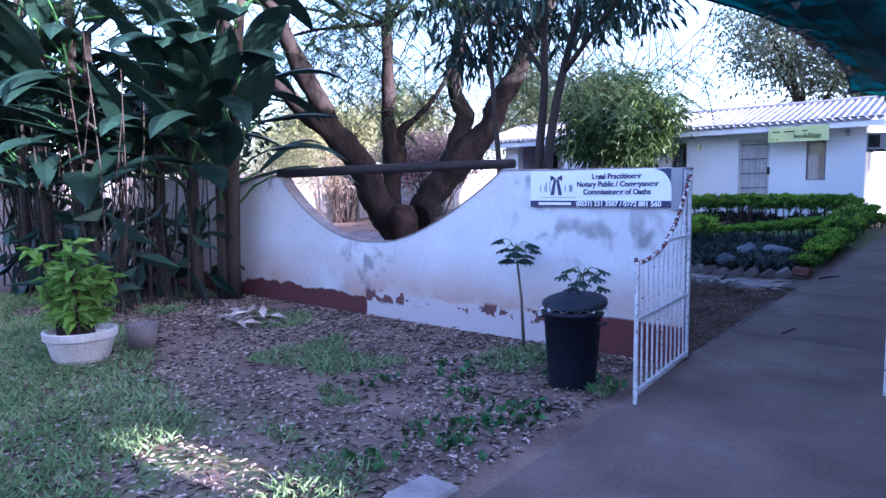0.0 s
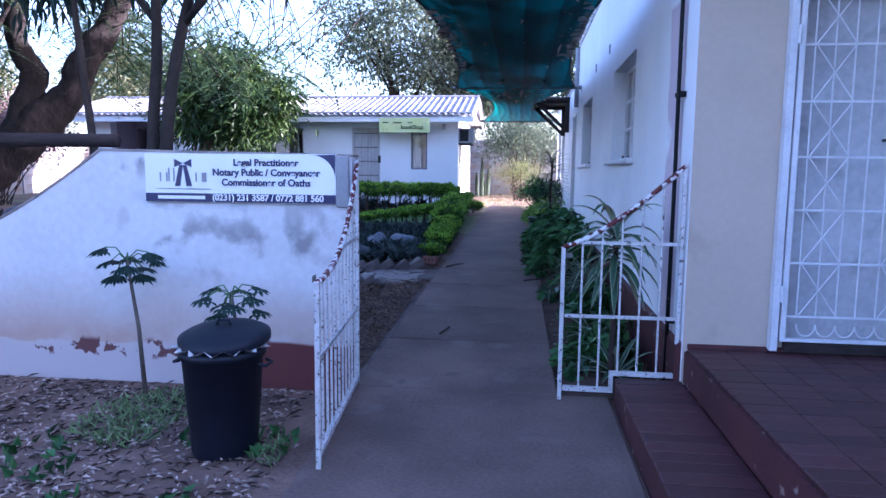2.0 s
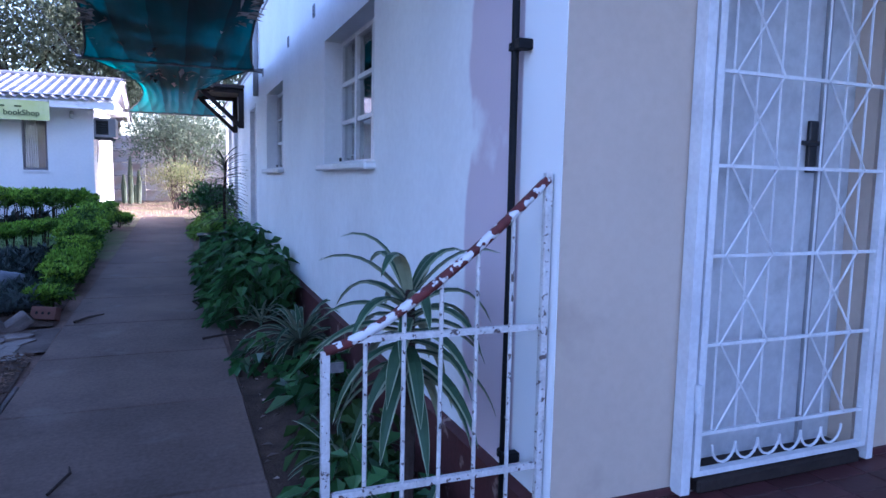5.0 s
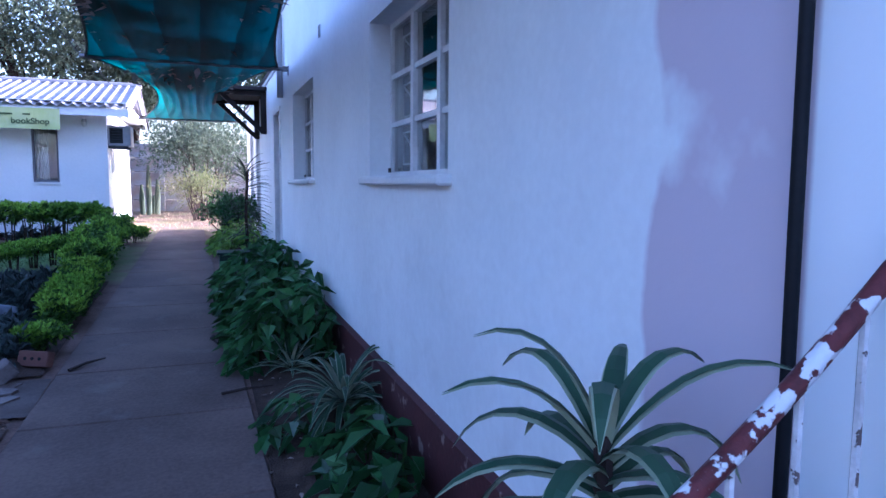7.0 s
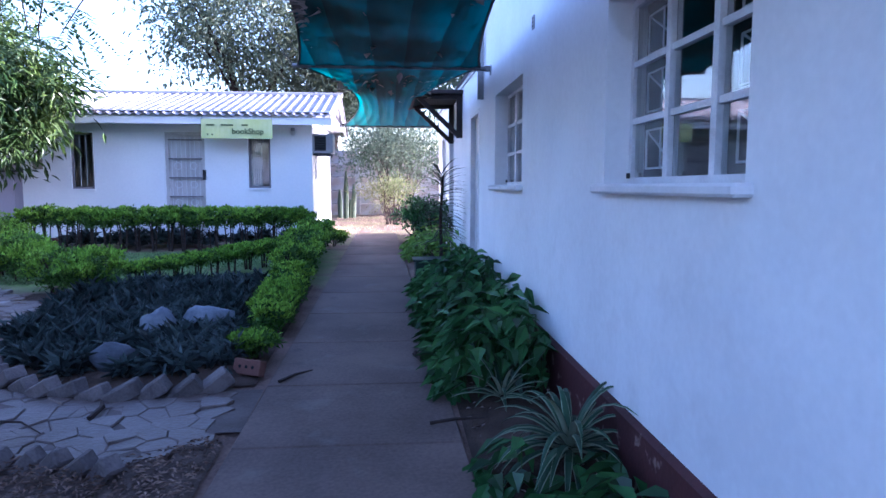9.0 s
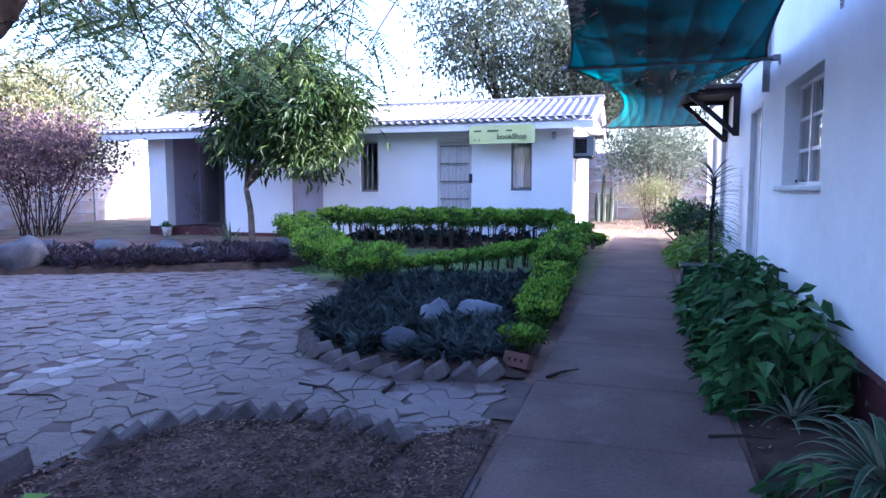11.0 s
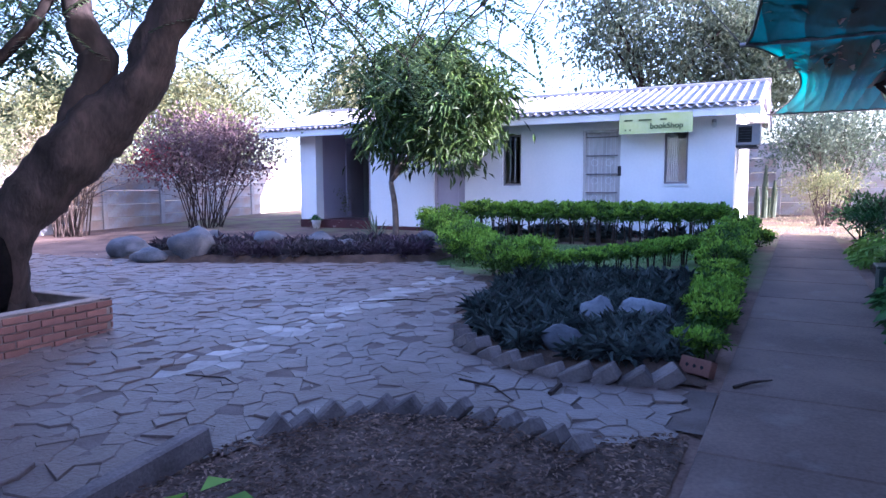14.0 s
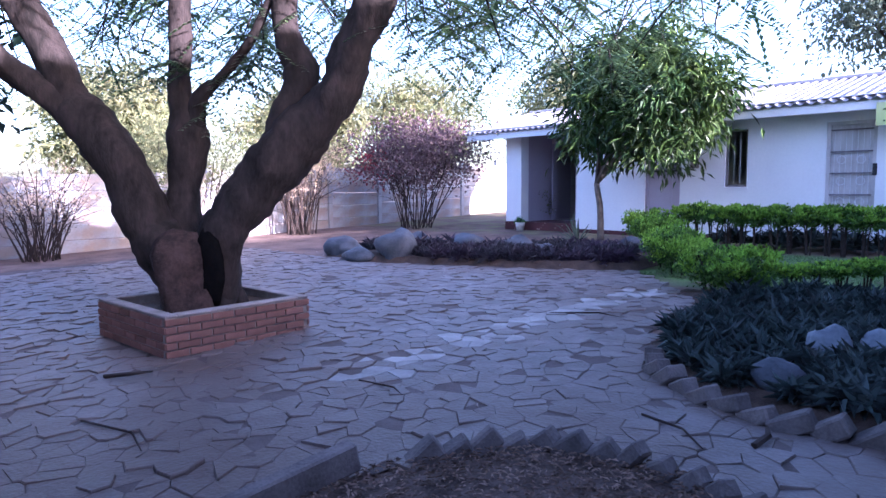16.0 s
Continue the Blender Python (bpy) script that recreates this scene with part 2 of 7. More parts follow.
M_BLACKPIPE = mat("black_painted_pipe", (0.007, 0.007, 0.009), (0.012, 0.012, 0.014), rough=0.6, scale=8, fine=60, amount=0.4, bump=0.1, spec=0.15)
over(M_BLACKPIPE, (0.5, 0.5, 0.52), scale=30, low=0.70, high=0.72, most=0.8)
M_BIN = mat("dark_blue_black_plastic", (0.006, 0.008, 0.016), (0.010, 0.012, 0.022), rough=0.5, scale=5, fine=50, amount=0.4, bump=0.06, spec=0.25)
M_POT = mat("off_white_pot", (0.55, 0.53, 0.50), (0.36, 0.33, 0.30), rough=0.7, scale=5, fine=40, amount=0.5, bump=0.15)
M_TROUGH = mat("dark_green_trough", (0.012, 0.03, 0.025), rough=0.5, scale=5, fine=40, amount=0.4, bump=0.1)
M_DOORW = mat("weathered_white_door", (0.55, 0.56, 0.58), (0.40, 0.40, 0.42), rough=0.5, scale=1.6, fine=30, amount=0.5, bump=0.06)
over(M_DOORW, (0.24, 0.23, 0.24), scale=5.0, low=0.60, high=0.72, most=0.5)
M_DOORG = mat("faded_grey_plank_door", (0.60, 0.57, 0.56), (0.44, 0.41, 0.40), rough=0.75, scale=3, fine=30, amount=0.6, bump=0.2, stretch=(3, 1, 0.5))
# Near-black colour standing in for shade in rooms, slots and holes.
M_DARK = mat("dark_shade_fill", (0.02, 0.02, 0.022), rough=0.8, scale=2, fine=20, amount=0.4, bump=0)
M_FRAME = mat("dull_brown_window_frame", (0.22, 0.20, 0.21), rough=0.6, scale=6, fine=40, amount=0.4, bump=0.1)
M_STEEL = mat("dull_dark_steel", (0.06, 0.06, 0.065), rough=0.45, metal=0.7, scale=8, fine=60, amount=0.4, bump=0.1)
M_BAR = mat("galvanised_bar", (0.20, 0.20, 0.21), (0.10, 0.09, 0.09), rough=0.5, metal=0.6, scale=8, fine=60, amount=0.5, bump=0.1)
M_SIGNW = mat("sign_white_face", (0.78, 0.79, 0.80), (0.70, 0.71, 0.72), rough=0.35, scale=3, fine=30, amount=0.2, bump=0, spec=0.5)
M_NAVY = mat("sign_navy_print", (0.018, 0.02, 0.085), rough=0.35, scale=3, fine=30, amount=0.2, bump=0, spec=0.5)
M_GREYINK = mat("sign_grey_print", (0.30, 0.30, 0.33), rough=0.4, scale=3, fine=30, amount=0.2, bump=0)
M_BANNER = mat("pale_yellow_green_banner", (0.46, 0.52, 0.20), (0.52, 0.55, 0.30), rough=0.6, scale=2, fine=20, amount=0.4, bump=0.05)
M_INK = mat("banner_olive_print", (0.07, 0.10, 0.04), rough=0.6, scale=4, fine=30, amount=0.2, bump=0)
M_ACW = mat("grey_appliance_casing", (0.30, 0.30, 0.32), (0.22, 0.22, 0.24), rough=0.5, scale=4, fine=30, amount=0.4, bump=0.05)
M_ROCK = mat("blue_grey_boulder", (0.095, 0.10, 0.12), (0.045, 0.05, 0.062), rough=0.7, scale=4, fine=35, amount=0.6, bump=0.6)
M_ROCKP = mat("pale_blue_grey_stone", (0.19, 0.21, 0.25), (0.10, 0.11, 0.135), rough=0.7, scale=5, fine=35, amount=0.6, bump=0.5)
M_PRECAST = mat("precast_fence_concrete", (0.42, 0.415, 0.43), (0.27, 0.265, 0.275), rough=0.9, scale=1.5, fine=30, amount=0.5, bump=0.3, vary=0.1)
over(M_PRECAST, (0.30, 0.20, 0.14), scale=2.0, low=0.45, high=0.65, box=((None, None), (None, None), (0.0, 0.9)), wobble=0.3, soft=0.2, most=0.6)
M_LITTER = mat("dry_fallen_leaf", (0.22, 0.165, 0.14), (0.42, 0.34, 0.30), rough=0.9, scale=3, fine=20, amount=0.6, bump=0, island=0.6)
M_TWIG = mat("dead_twig", (0.05, 0.035, 0.03), rough=0.95, scale=9, fine=60, amount=0.5, bump=0.3)
M_ASH = mat("switch_plastic", (0.62, 0.62, 0.62), rough=0.4, scale=5, fine=40, amount=0.2, bump=0)
M_BRASS = mat("tarnished_padlock_metal", (0.10, 0.09, 0.07), rough=0.45, metal=0.8, scale=9, fine=60, amount=0.5, bump=0.1)
M_GLASS = glass_mat()
L_FERN = leafy("feathery_leaf", (0.05, 0.10, 0.045), (0.10, 0.15, 0.06), through_light=0.4)
L_MANGO = leafy("mango_leaf", (0.014, 0.036, 0.010), (0.05, 0.08, 0.016), rough=0.45, through_light=0.15, island=0.5)
# Hedge tones: top bright, sides and inside darker for shade and older growth.
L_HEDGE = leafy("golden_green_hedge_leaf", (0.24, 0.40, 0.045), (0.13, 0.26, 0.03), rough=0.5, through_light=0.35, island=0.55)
L_HEDGESIDE = leafy("shaded_older_hedge_leaf", (0.055, 0.12, 0.025), (0.09, 0.17, 0.03), rough=0.5, through_light=0.3, island=0.6)
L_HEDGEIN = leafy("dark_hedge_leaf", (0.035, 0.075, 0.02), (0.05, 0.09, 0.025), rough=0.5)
L_RHOEO = leafy("dark_strap_leaf", (0.014, 0.024, 0.023), (0.075, 0.098, 0.098), rough=0.3, through_light=0.12, island=0.75)
L_RHOEOP = leafy("purple_strap_leaf", (0.055, 0.035, 0.06), (0.045, 0.05, 0.055), rough=0.4, through_light=0.15)
L_BROAD = leafy("broad_green_leaf", (0.022, 0.075, 0.026), (0.06, 0.145, 0.045), rough=0.3, through_light=0.2, island=0.65)
L_BRIGHT = leafy("light_green_leaf", (0.19, 0.34, 0.06), (0.11, 0.22, 0.045), rough=0.4, through_light=0.35)
L_DARKBIG = leafy("big_dark_paddle_leaf", (0.012, 0.031, 0.026), (0.022, 0.050, 0.036), rough=0.38, through_light=0.2, island=0.35)
L_STRIPE = leafy("grey_green_strap_leaf", (0.026, 0.062, 0.036), (0.05, 0.10, 0.055), rough=0.4, through_light=0.2)
L_CREAM = leafy("cream_leaf_margin", (0.36, 0.40, 0.28), (0.28, 0.33, 0.22), rough=0.45, through_light=0.2, island=0.1)
L_DRAC = leafy("dark_dracaena_leaf", (0.025, 0.04, 0.025), (0.04, 0.055, 0.035), rough=0.4, through_light=0.15)
L_RED = leafy("crimson_leaf", (0.32, 0.04, 0.06), (0.10, 0.035, 0.05), rough=0.5, through_light=0.4)
L_MAUVE = leafy("dry_mauve_leaf", (0.085, 0.05, 0.062), (0.18, 0.125, 0.12), rough=0.6, through_light=0.4)
L_DRY = leafy("dry_straw_leaf", (0.34, 0.25, 0.17), (0.42, 0.33, 0.23), rough=0.7, through_light=0.4)
L_BACK = leafy("distant_olive_leaf", (0.15, 0.175, 0.075), (0.24, 0.23, 0.12), rough=0.55, through_light=0.5)
L_GREY = leafy("silver_green_leaf", (0.075, 0.105, 0.065), (0.125, 0.15, 0.105), rough=0.5, through_light=0.35)
L_GRASS = leafy("grass_blade", (0.095, 0.18, 0.065), (0.25, 0.33, 0.16), rough=0.55, through_light=0.3, island=0.45)


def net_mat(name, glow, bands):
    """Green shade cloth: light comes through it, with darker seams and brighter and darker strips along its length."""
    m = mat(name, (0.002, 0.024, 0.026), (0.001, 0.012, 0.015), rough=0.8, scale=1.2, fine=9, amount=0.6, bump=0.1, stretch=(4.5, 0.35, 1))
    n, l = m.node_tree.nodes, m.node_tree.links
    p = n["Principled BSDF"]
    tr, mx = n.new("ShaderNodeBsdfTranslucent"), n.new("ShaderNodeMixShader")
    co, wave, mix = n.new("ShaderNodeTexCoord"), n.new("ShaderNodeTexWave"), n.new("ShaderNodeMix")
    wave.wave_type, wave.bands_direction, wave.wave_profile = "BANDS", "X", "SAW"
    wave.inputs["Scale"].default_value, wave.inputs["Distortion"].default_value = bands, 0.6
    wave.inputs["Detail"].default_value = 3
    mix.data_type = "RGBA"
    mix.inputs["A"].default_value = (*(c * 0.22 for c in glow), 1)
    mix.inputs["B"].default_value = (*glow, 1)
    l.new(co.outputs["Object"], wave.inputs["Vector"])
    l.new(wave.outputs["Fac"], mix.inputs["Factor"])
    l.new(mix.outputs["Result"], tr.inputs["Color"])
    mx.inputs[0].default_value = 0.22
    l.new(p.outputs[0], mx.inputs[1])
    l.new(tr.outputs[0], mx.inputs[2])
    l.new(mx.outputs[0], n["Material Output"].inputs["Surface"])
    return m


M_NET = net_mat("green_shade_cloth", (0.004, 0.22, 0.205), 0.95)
# Same cloth with a stronger glow: sun on the far one put into colour.
M_NETLIT = net_mat("sunlit_copy_shade_cloth", (0.004, 0.36, 0.33), 1.15)


# ---------------------------------------------------------------- mesh tools
class Build:
    """Collects vertices and faces, and makes one mesh object of them."""

    def __init__(self):
        self.v, self.f = [], []

    def add(self, verts, faces):
        k = len(self.v)
        self.v.extend(tuple(p) for p in verts)
        self.f.extend(tuple(i + k for i in q) for q in faces)
        return self

    def box(self, x0, y0, z0, x1, y1, z1, m=None, bevel=0.0):
        x0, x1, y0, y1, z0, z1 = min(x0, x1), max(x0, x1), min(y0, y1), max(y0, y1), min(z0, z1), max(z0, z1)
        if bevel:
            b = min(bevel, (x1 - x0) / 3, (y1 - y0) / 3, (z1 - z0) / 3)
            bm = bmesh.new()
            bmesh.ops.create_cube(bm, size=1, matrix=Matrix.Translation(((x0 + x1) / 2, (y0 + y1) / 2, (z0 + z1) / 2)) @ Matrix.Diagonal((x1 - x0, y1 - y0, z1 - z0, 1)))
            bmesh.ops.bevel(bm, geom=bm.edges[:], offset=b, segments=1, affect="EDGES")
            vs, fs = [v.co.copy() for v in bm.verts], [[v.index for v in f.verts] for f in bm.faces]
            bm.free()
        else:
            vs = [Vector((x, y, z)) for z in (z0, z1) for y in (y0, y1) for x in (x0, x1)]
            fs = [(0, 2, 3, 1), (4, 5, 7, 6), (0, 1, 5, 4), (2, 6, 7, 3), (0, 4, 6, 2), (1, 3, 7, 5)]
        return self.add([m @ v for v in vs] if m else vs, fs)

    def tube(self, pts, radii, sides=8, rough=0.0, caps=True):
        pts = [Vector(p) for p in pts]
        if not hasattr(radii, "__len__"):
            radii = [radii] * len(pts)
        vs, fs, side = [], [], None
        for i, p in enumerate(pts):
            d = (pts[min(i + 1, len(pts) - 1)] - pts[max(i - 1, 0)]).normalized()
            if side is None:
                side = d.orthogonal().normalized()
            side = (side - d * side.dot(d)).normalized()
            up = d.cross(side)
            for k in range(sides):
                a = 2 * math.pi * k / sides
                r = radii[i] * (1 + (rough * noise.noise(p * 2.2 + Vector((math.cos(a), math.sin(a), 0)) * 1.1) * 2 if rough else 0))
                vs.append(p + (side * math.cos(a) + up * math.sin(a)) * r)
        for i in range(len(pts) - 1):
            for k in range(sides):
                a, b = i * sides + k, i * sides + (k + 1) % sides
                fs.append((a, b, b + sides, a + sides))
        if caps:
            fs.append(tuple(reversed(range(sides))))
            fs.append(tuple(range((len(pts) - 1) * sides, len(pts) * sides)))
        return self.add(vs, fs)

    def lathe(self, profile, centre=(0, 0, 0), sides=24, squash=1.0):
        vs, fs = [], []
        for r, z in profile:
            for k in range(sides):
                a = 2 * math.pi * k / sides
                vs.append((centre[0] + r * math.cos(a), centre[1] + r * math.sin(a) * squash, centre[2] + z))
        for i in range(len(profile) - 1):
            for k in range(sides):
                a, b = i * sides + k, i * sides + (k + 1) % sides
                fs.append((a, b, b + sides, a + sides))
        return self.add(vs, fs)

    def prism(self, outline, y0, y1):
        """An outline of (x, z) pushed from y0 to y1."""
        n = len(outline)
        vs = [(x, y0, z) for x, z in outline] + [(x, y1, z) for x, z in outline]
        fs = [tuple(range(n)), tuple(reversed(range(n, 2 * n)))] + [(i, i + n, (i + 1) % n + n, (i + 1) % n) for i in range(n)]
        return self.add(vs, fs)

    def leaves(self, base, way, normal, length, width, fold=0.15, bend=0.0):
        """Pointed leaves, each of four corners, folded along the midrib."""
        base, way, normal = (np.asarray(a, float).reshape(-1, 3) for a in (base, way, normal))
        length, width = (np.broadcast_to(np.asarray(a, float), len(base)).reshape(-1, 1) for a in (length, width))
        way = way / np.linalg.norm(way, axis=1, keepdims=True)
        side = np.cross(way, normal)
        side /= np.linalg.norm(side, axis=1, keepdims=True) + 1e-9
        up = np.cross(side, way)
        mid = base + way * length * 0.45 + up * width * fold
        tip = base + way * length - up * length * bend
        vs = np.stack([base, mid + side * width / 2, tip, mid - side * width / 2], 1).reshape(-1, 3)
        k = len(self.v)
        self.v.extend(map(tuple, vs.tolist()))
        q = np.arange(len(base))[:, None] * 4 + k
        self.f.extend(map(tuple, np.concatenate([q + (0, 1, 2), q + (0, 2, 3)], 0).tolist()))
        return self

    def strap(self, base, way, length, width, droop=0.6, steps=6, channel=0.2, start=0.5):
        """A long arching leaf."""
        base, way = Vector(base), Vector(way).normalized()
        flat = Vector((way.x, way.y, 0))
        flat = flat.normalized() if flat.length > 1e-4 else Vector((1, 0, 0))
        side = Vector((-flat.y, flat.x, 0))
        vs, fs, p, d = [], [], base.copy(), way.copy()
        for i in range(steps + 1):
            t = i / steps
            w = width * (start + (1 - start) * math.sin(min(1, t * 2.2) * math.pi / 2)) * (1 - t ** 3) + 0.002
            up = side.cross(d)
            vs += [p + side * w / 2 + up * w * channel, p, p - side * w / 2 + up * w * channel]
            d = (d + Vector((0, 0, -droop / steps * (0.4 + 1.2 * t)))).normalized()
            p = p + d * (length / steps)
        for i in range(steps):
            a = i * 3
            fs += [(a, a + 1, a + 4, a + 3), (a + 1, a + 2, a + 5, a + 4)]
        return self.add(vs, fs)

    def object(self, name, material, parent=None, smooth=False, recalc=False):
        me = bpy.data.meshes.new(name)
        me.from_pydata(self.v, [], self.f)
        if recalc:
            bm = bmesh.new()
            bm.from_mesh(me)
            bmesh.ops.recalc_face_normals(bm, faces=bm.faces)
            bm.to_mesh(me)
            bm.free()
        me.materials.append(material)
        if smooth:
            me.polygons.foreach_set("use_smooth", [True] * len(me.polygons))
        me.update()
        ob = new(name, me)
        if parent:
            ob.parent = parent
        return ob


def part(name, b, material, parent, label="", smooth=False, recalc=False):
    ob = b.object(name, material, parent, smooth, recalc)
    if label:
        ob["label"] = label
    return ob


def thing(name, label, category, group="", kind=""):
    return tagged(new(name), label, category, group, kind)


def gz(x, y):
    """The ground's height: level by the gate, rising gently towards the annexe."""
    return 0.036 * min(max(0.0, y - 6.5), 20.0)


def inside(poly, x, y):
    hit = False
    for (x0, y0), (x1, y1) in zip(poly, poly[1:] + poly[:1]):
        if (y0 > y) != (y1 > y) and x < (x1 - x0) * (y - y0) / (y1 - y0) + x0:
            hit = not hit
    return hit


rng = np.random.default_rng(7)
rnd = random.Random(11)


def lettering(text, size, m, material, parent, name="lettering", bold=0.0, align="LEFT"):
    cu = bpy.data.curves.new(name, "FONT")
    cu.body, cu.size, cu.extrude, cu.offset, cu.align_x = text, size, 0.0015, bold, align
    tmp = bpy.data.objects.new(name, cu)
    scene.collection.objects.link(tmp)
    bpy.context.view_layer.update()
    me = bpy.data.meshes.new_from_object(tmp.evaluated_get(bpy.context.evaluated_depsgraph_get()))
    bpy.data.objects.remove(tmp)
    me.materials.clear()
    me.materials.append(material)
    ob = new(name, me)
    ob.parent, ob.matrix_basis = parent, m
    return ob


# ---------------------------------------------------------------- ground
def build_ground():
    xs = np.concatenate([[-500, -200, -80, -40], np.arange(-26, 12.1, 0.4), [25, 60, 200, 500]])
    ys = np.concatenate([[-500, -200, -60, -20], np.arange(-8, 32.1, 0.4), [45, 80, 200, 500]])
    vs = []
    for y in ys:
        for x in xs:
            z = gz(x, y) - 0.03
            if -0.9 < x < 1.4 or abs(x) > 30 or abs(y) > 33:
                pass
            elif y < 5.8:
                z += 0.03 * noise.noise((x * 0.8, y * 0.8, 0)) + 0.012 * noise.noise((x * 3, y * 3, 2))
            vs.append((x, y, z))
    w = len(xs)
    fs = [(j * w + i, j * w + i + 1, (j + 1) * w + i + 1, (j + 1) * w + i) for j in range(len(ys) - 1) for i in range(w - 1)]
    tagged(Build().add(vs, fs).object("ground", M_DIRT, smooth=True), "bare reddish brown soil with patches of thin grass", "ground", kind="structure")


build_ground()


def wall_x(name, x0, x1, y0, y1, z0, z1, holes, material, label):
    """A wall along y with openings (ya, yb, za, zb) through it."""
    b = Build()
    edges = sorted(holes)
    y = y0
    for ya, yb, za, zb in edges:
        b.box(x0, y, z0, x1, ya, z1)
        if za > z0:
            b.box(x0, ya, z0, x1, yb, za)
        if zb < z1:
            b.box(x0, ya, zb, x1, yb, z1)
        y = yb
    b.box(x0, y, z0, x1, y1, z1)
    return tagged(b.object(name, material), label, "wall", kind="structure")


def wall_y(name, y0, y1, x0, x1, z0, z1, holes, material, label):
    b = Build()
    x = x0
    for xa, xb, za, zb in sorted(holes):
        b.box(x, y0, z0, xa, y1, z1)
        if za > z0:
            b.box(xa, y0, z0, xb, y1, za)
        if zb < z1:
            b.box(xa, y0, zb, xb, y1, z1)
        x = xb
    b.box(x, y0, z0, x1, y1, z1)
    return tagged(b.object(name, material), label, "wall", kind="structure")


# ---------------------------------------------------------------- house
HX, HY, HEND, YW = 1.345, 5.85, 20.9, 5.91
STEP_Y = 14.2
WIN = [(8.02, 9.48, 1.60, 2.59), (11.74, 13.22, 1.60, 2.59)]
DOOR = (14.48, 15.34, 0.42, 2.60)
FAR_OPEN = [(17.75, 18.55, 0.55, 2.62), (19.35, 20.1, 0.55, 2.62)]
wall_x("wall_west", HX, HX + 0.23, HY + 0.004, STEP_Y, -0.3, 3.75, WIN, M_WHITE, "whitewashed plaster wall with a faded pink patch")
# Wing height is invented: the unseen top drops so sun reaches the far cloth.
wall_x("wall_west_wing", HX, HX + 0.23, STEP_Y, HEND, -0.3, 3.14, [DOOR] + FAR_OPEN, M_WHITE, "whitewashed plaster wall, its unseen top lowered to let sun through")
wall_y("wall_step", STEP_Y - 0.23, STEP_Y, HX + 0.23, 9.0, 3.0, 3.75, [], M_WHITE, "plain white plaster wall")
wall_y("wall_south", HY, HY + 0.23, HX + 0.003, 9.0, -0.3, 3.75, [(1.93, 2.77, 0.40, 2.48)], M_CREAM, "smooth cream-painted plaster front wall")
# Unseen sheet added close behind the windows so the rooms look unlit.
tagged(Build().box(HX + 0.50, HY + 0.3, 0.4, HX + 0.58, HEND - 0.1, 3.0).object("wall_inner", M_DARK), "added near-black sheet that keeps the rooms dark", "wall", kind="structure")
wall_x("wall_east", 8.77, 9.0, HY + 0.23, HEND, -0.3, 3.14, [], M_WHITE, "plain white plaster wall")
wall_y("wall_north", HEND, HEND + 0.23, HX, 9.0, -0.3, 3.14, [], M_WHITE, "plain white plaster wall")
tagged(Build().box(HX - 0.02, HY, 3.752, 9.0, STEP_Y + 0.02, 3.85).box(HX - 0.02, STEP_Y + 0.001, 3.142, 9.0, HEND + 0.23, 3.2).object("ceiling", M_FASCIA), "plain white ceiling boards", "ceiling", kind="structure")
tagged(Build().box(HX + 0.25, HY + 0.25, 0.30, 8.75, HEND - 0.02, 0.40).object("floor_inside", M_DARK), "indoor floor coloured near-black for room shade", "floor", kind="structure")
# Both roofs are out of view, shaped by where their shade should fall.
tagged(Build().add([(1.25, 5.6, 3.86), (9.3, 5.6, 3.86), (9.3, 14.4, 3.86), (1.25, 14.4, 3.86), (5.2, 7.6, 5.2), (5.2, 12.6, 5.2)], [(0, 1, 4), (1, 2, 5, 4), (2, 3, 5), (3, 0, 4, 5), (3, 2, 1, 0)]).object("roof", M_ROOF), "unseen hipped sheet roof, ridge set by the fence's shade", "roof", kind="structure")
tagged(Build().add([(1.28, 14.23, 3.205), (9.3, 14.23, 3.205), (9.3, 21.3, 3.205), (1.28, 21.3, 3.205), (5.2, 14.23, 3.7), (5.2, 18.6, 3.7)], [(0, 1, 4), (1, 2, 5, 4), (2, 3, 5), (3, 0, 4, 5), (3, 2, 1, 0)]).object("roof_wing", M_ROOF), "unseen sheet roof kept low so sun reaches the far cloth", "roof", kind="structure")
# maroon plinth along the house
b = Build()
b.add([(HX - 0.035, HY + 0.02, -0.2), (HX - 0.035, 14.4, -0.2), (HX - 0.035, 14.4, 0.52), (HX - 0.035, HY + 0.02, 0.39), (HX + 0.0, HY + 0.02, -0.2), (HX + 0.0, 14.4, -0.2), (HX + 0.0, 14.4, 0.54), (HX + 0.0, HY + 0.02, 0.41)],
      [(0, 3, 2, 1), (4, 5, 6, 7), (3, 7, 6, 2), (0, 4, 7, 3), (1, 2, 6, 5)])
tagged(b.object("baseboard", M_MAROON), "chipped maroon painted plinth", "plinth", kind="structure")
tagged(Build().box(HX + 0.03, HY - 0.012, 0.382, 1.93, HY - 0.001, 0.41).box(2.77, HY - 0.012, 0.382, 8.9, HY - 0.001, 0.41).object("baseboard_south", M_MAROON), "thin maroon skirting line", "skirting", kind="structure")


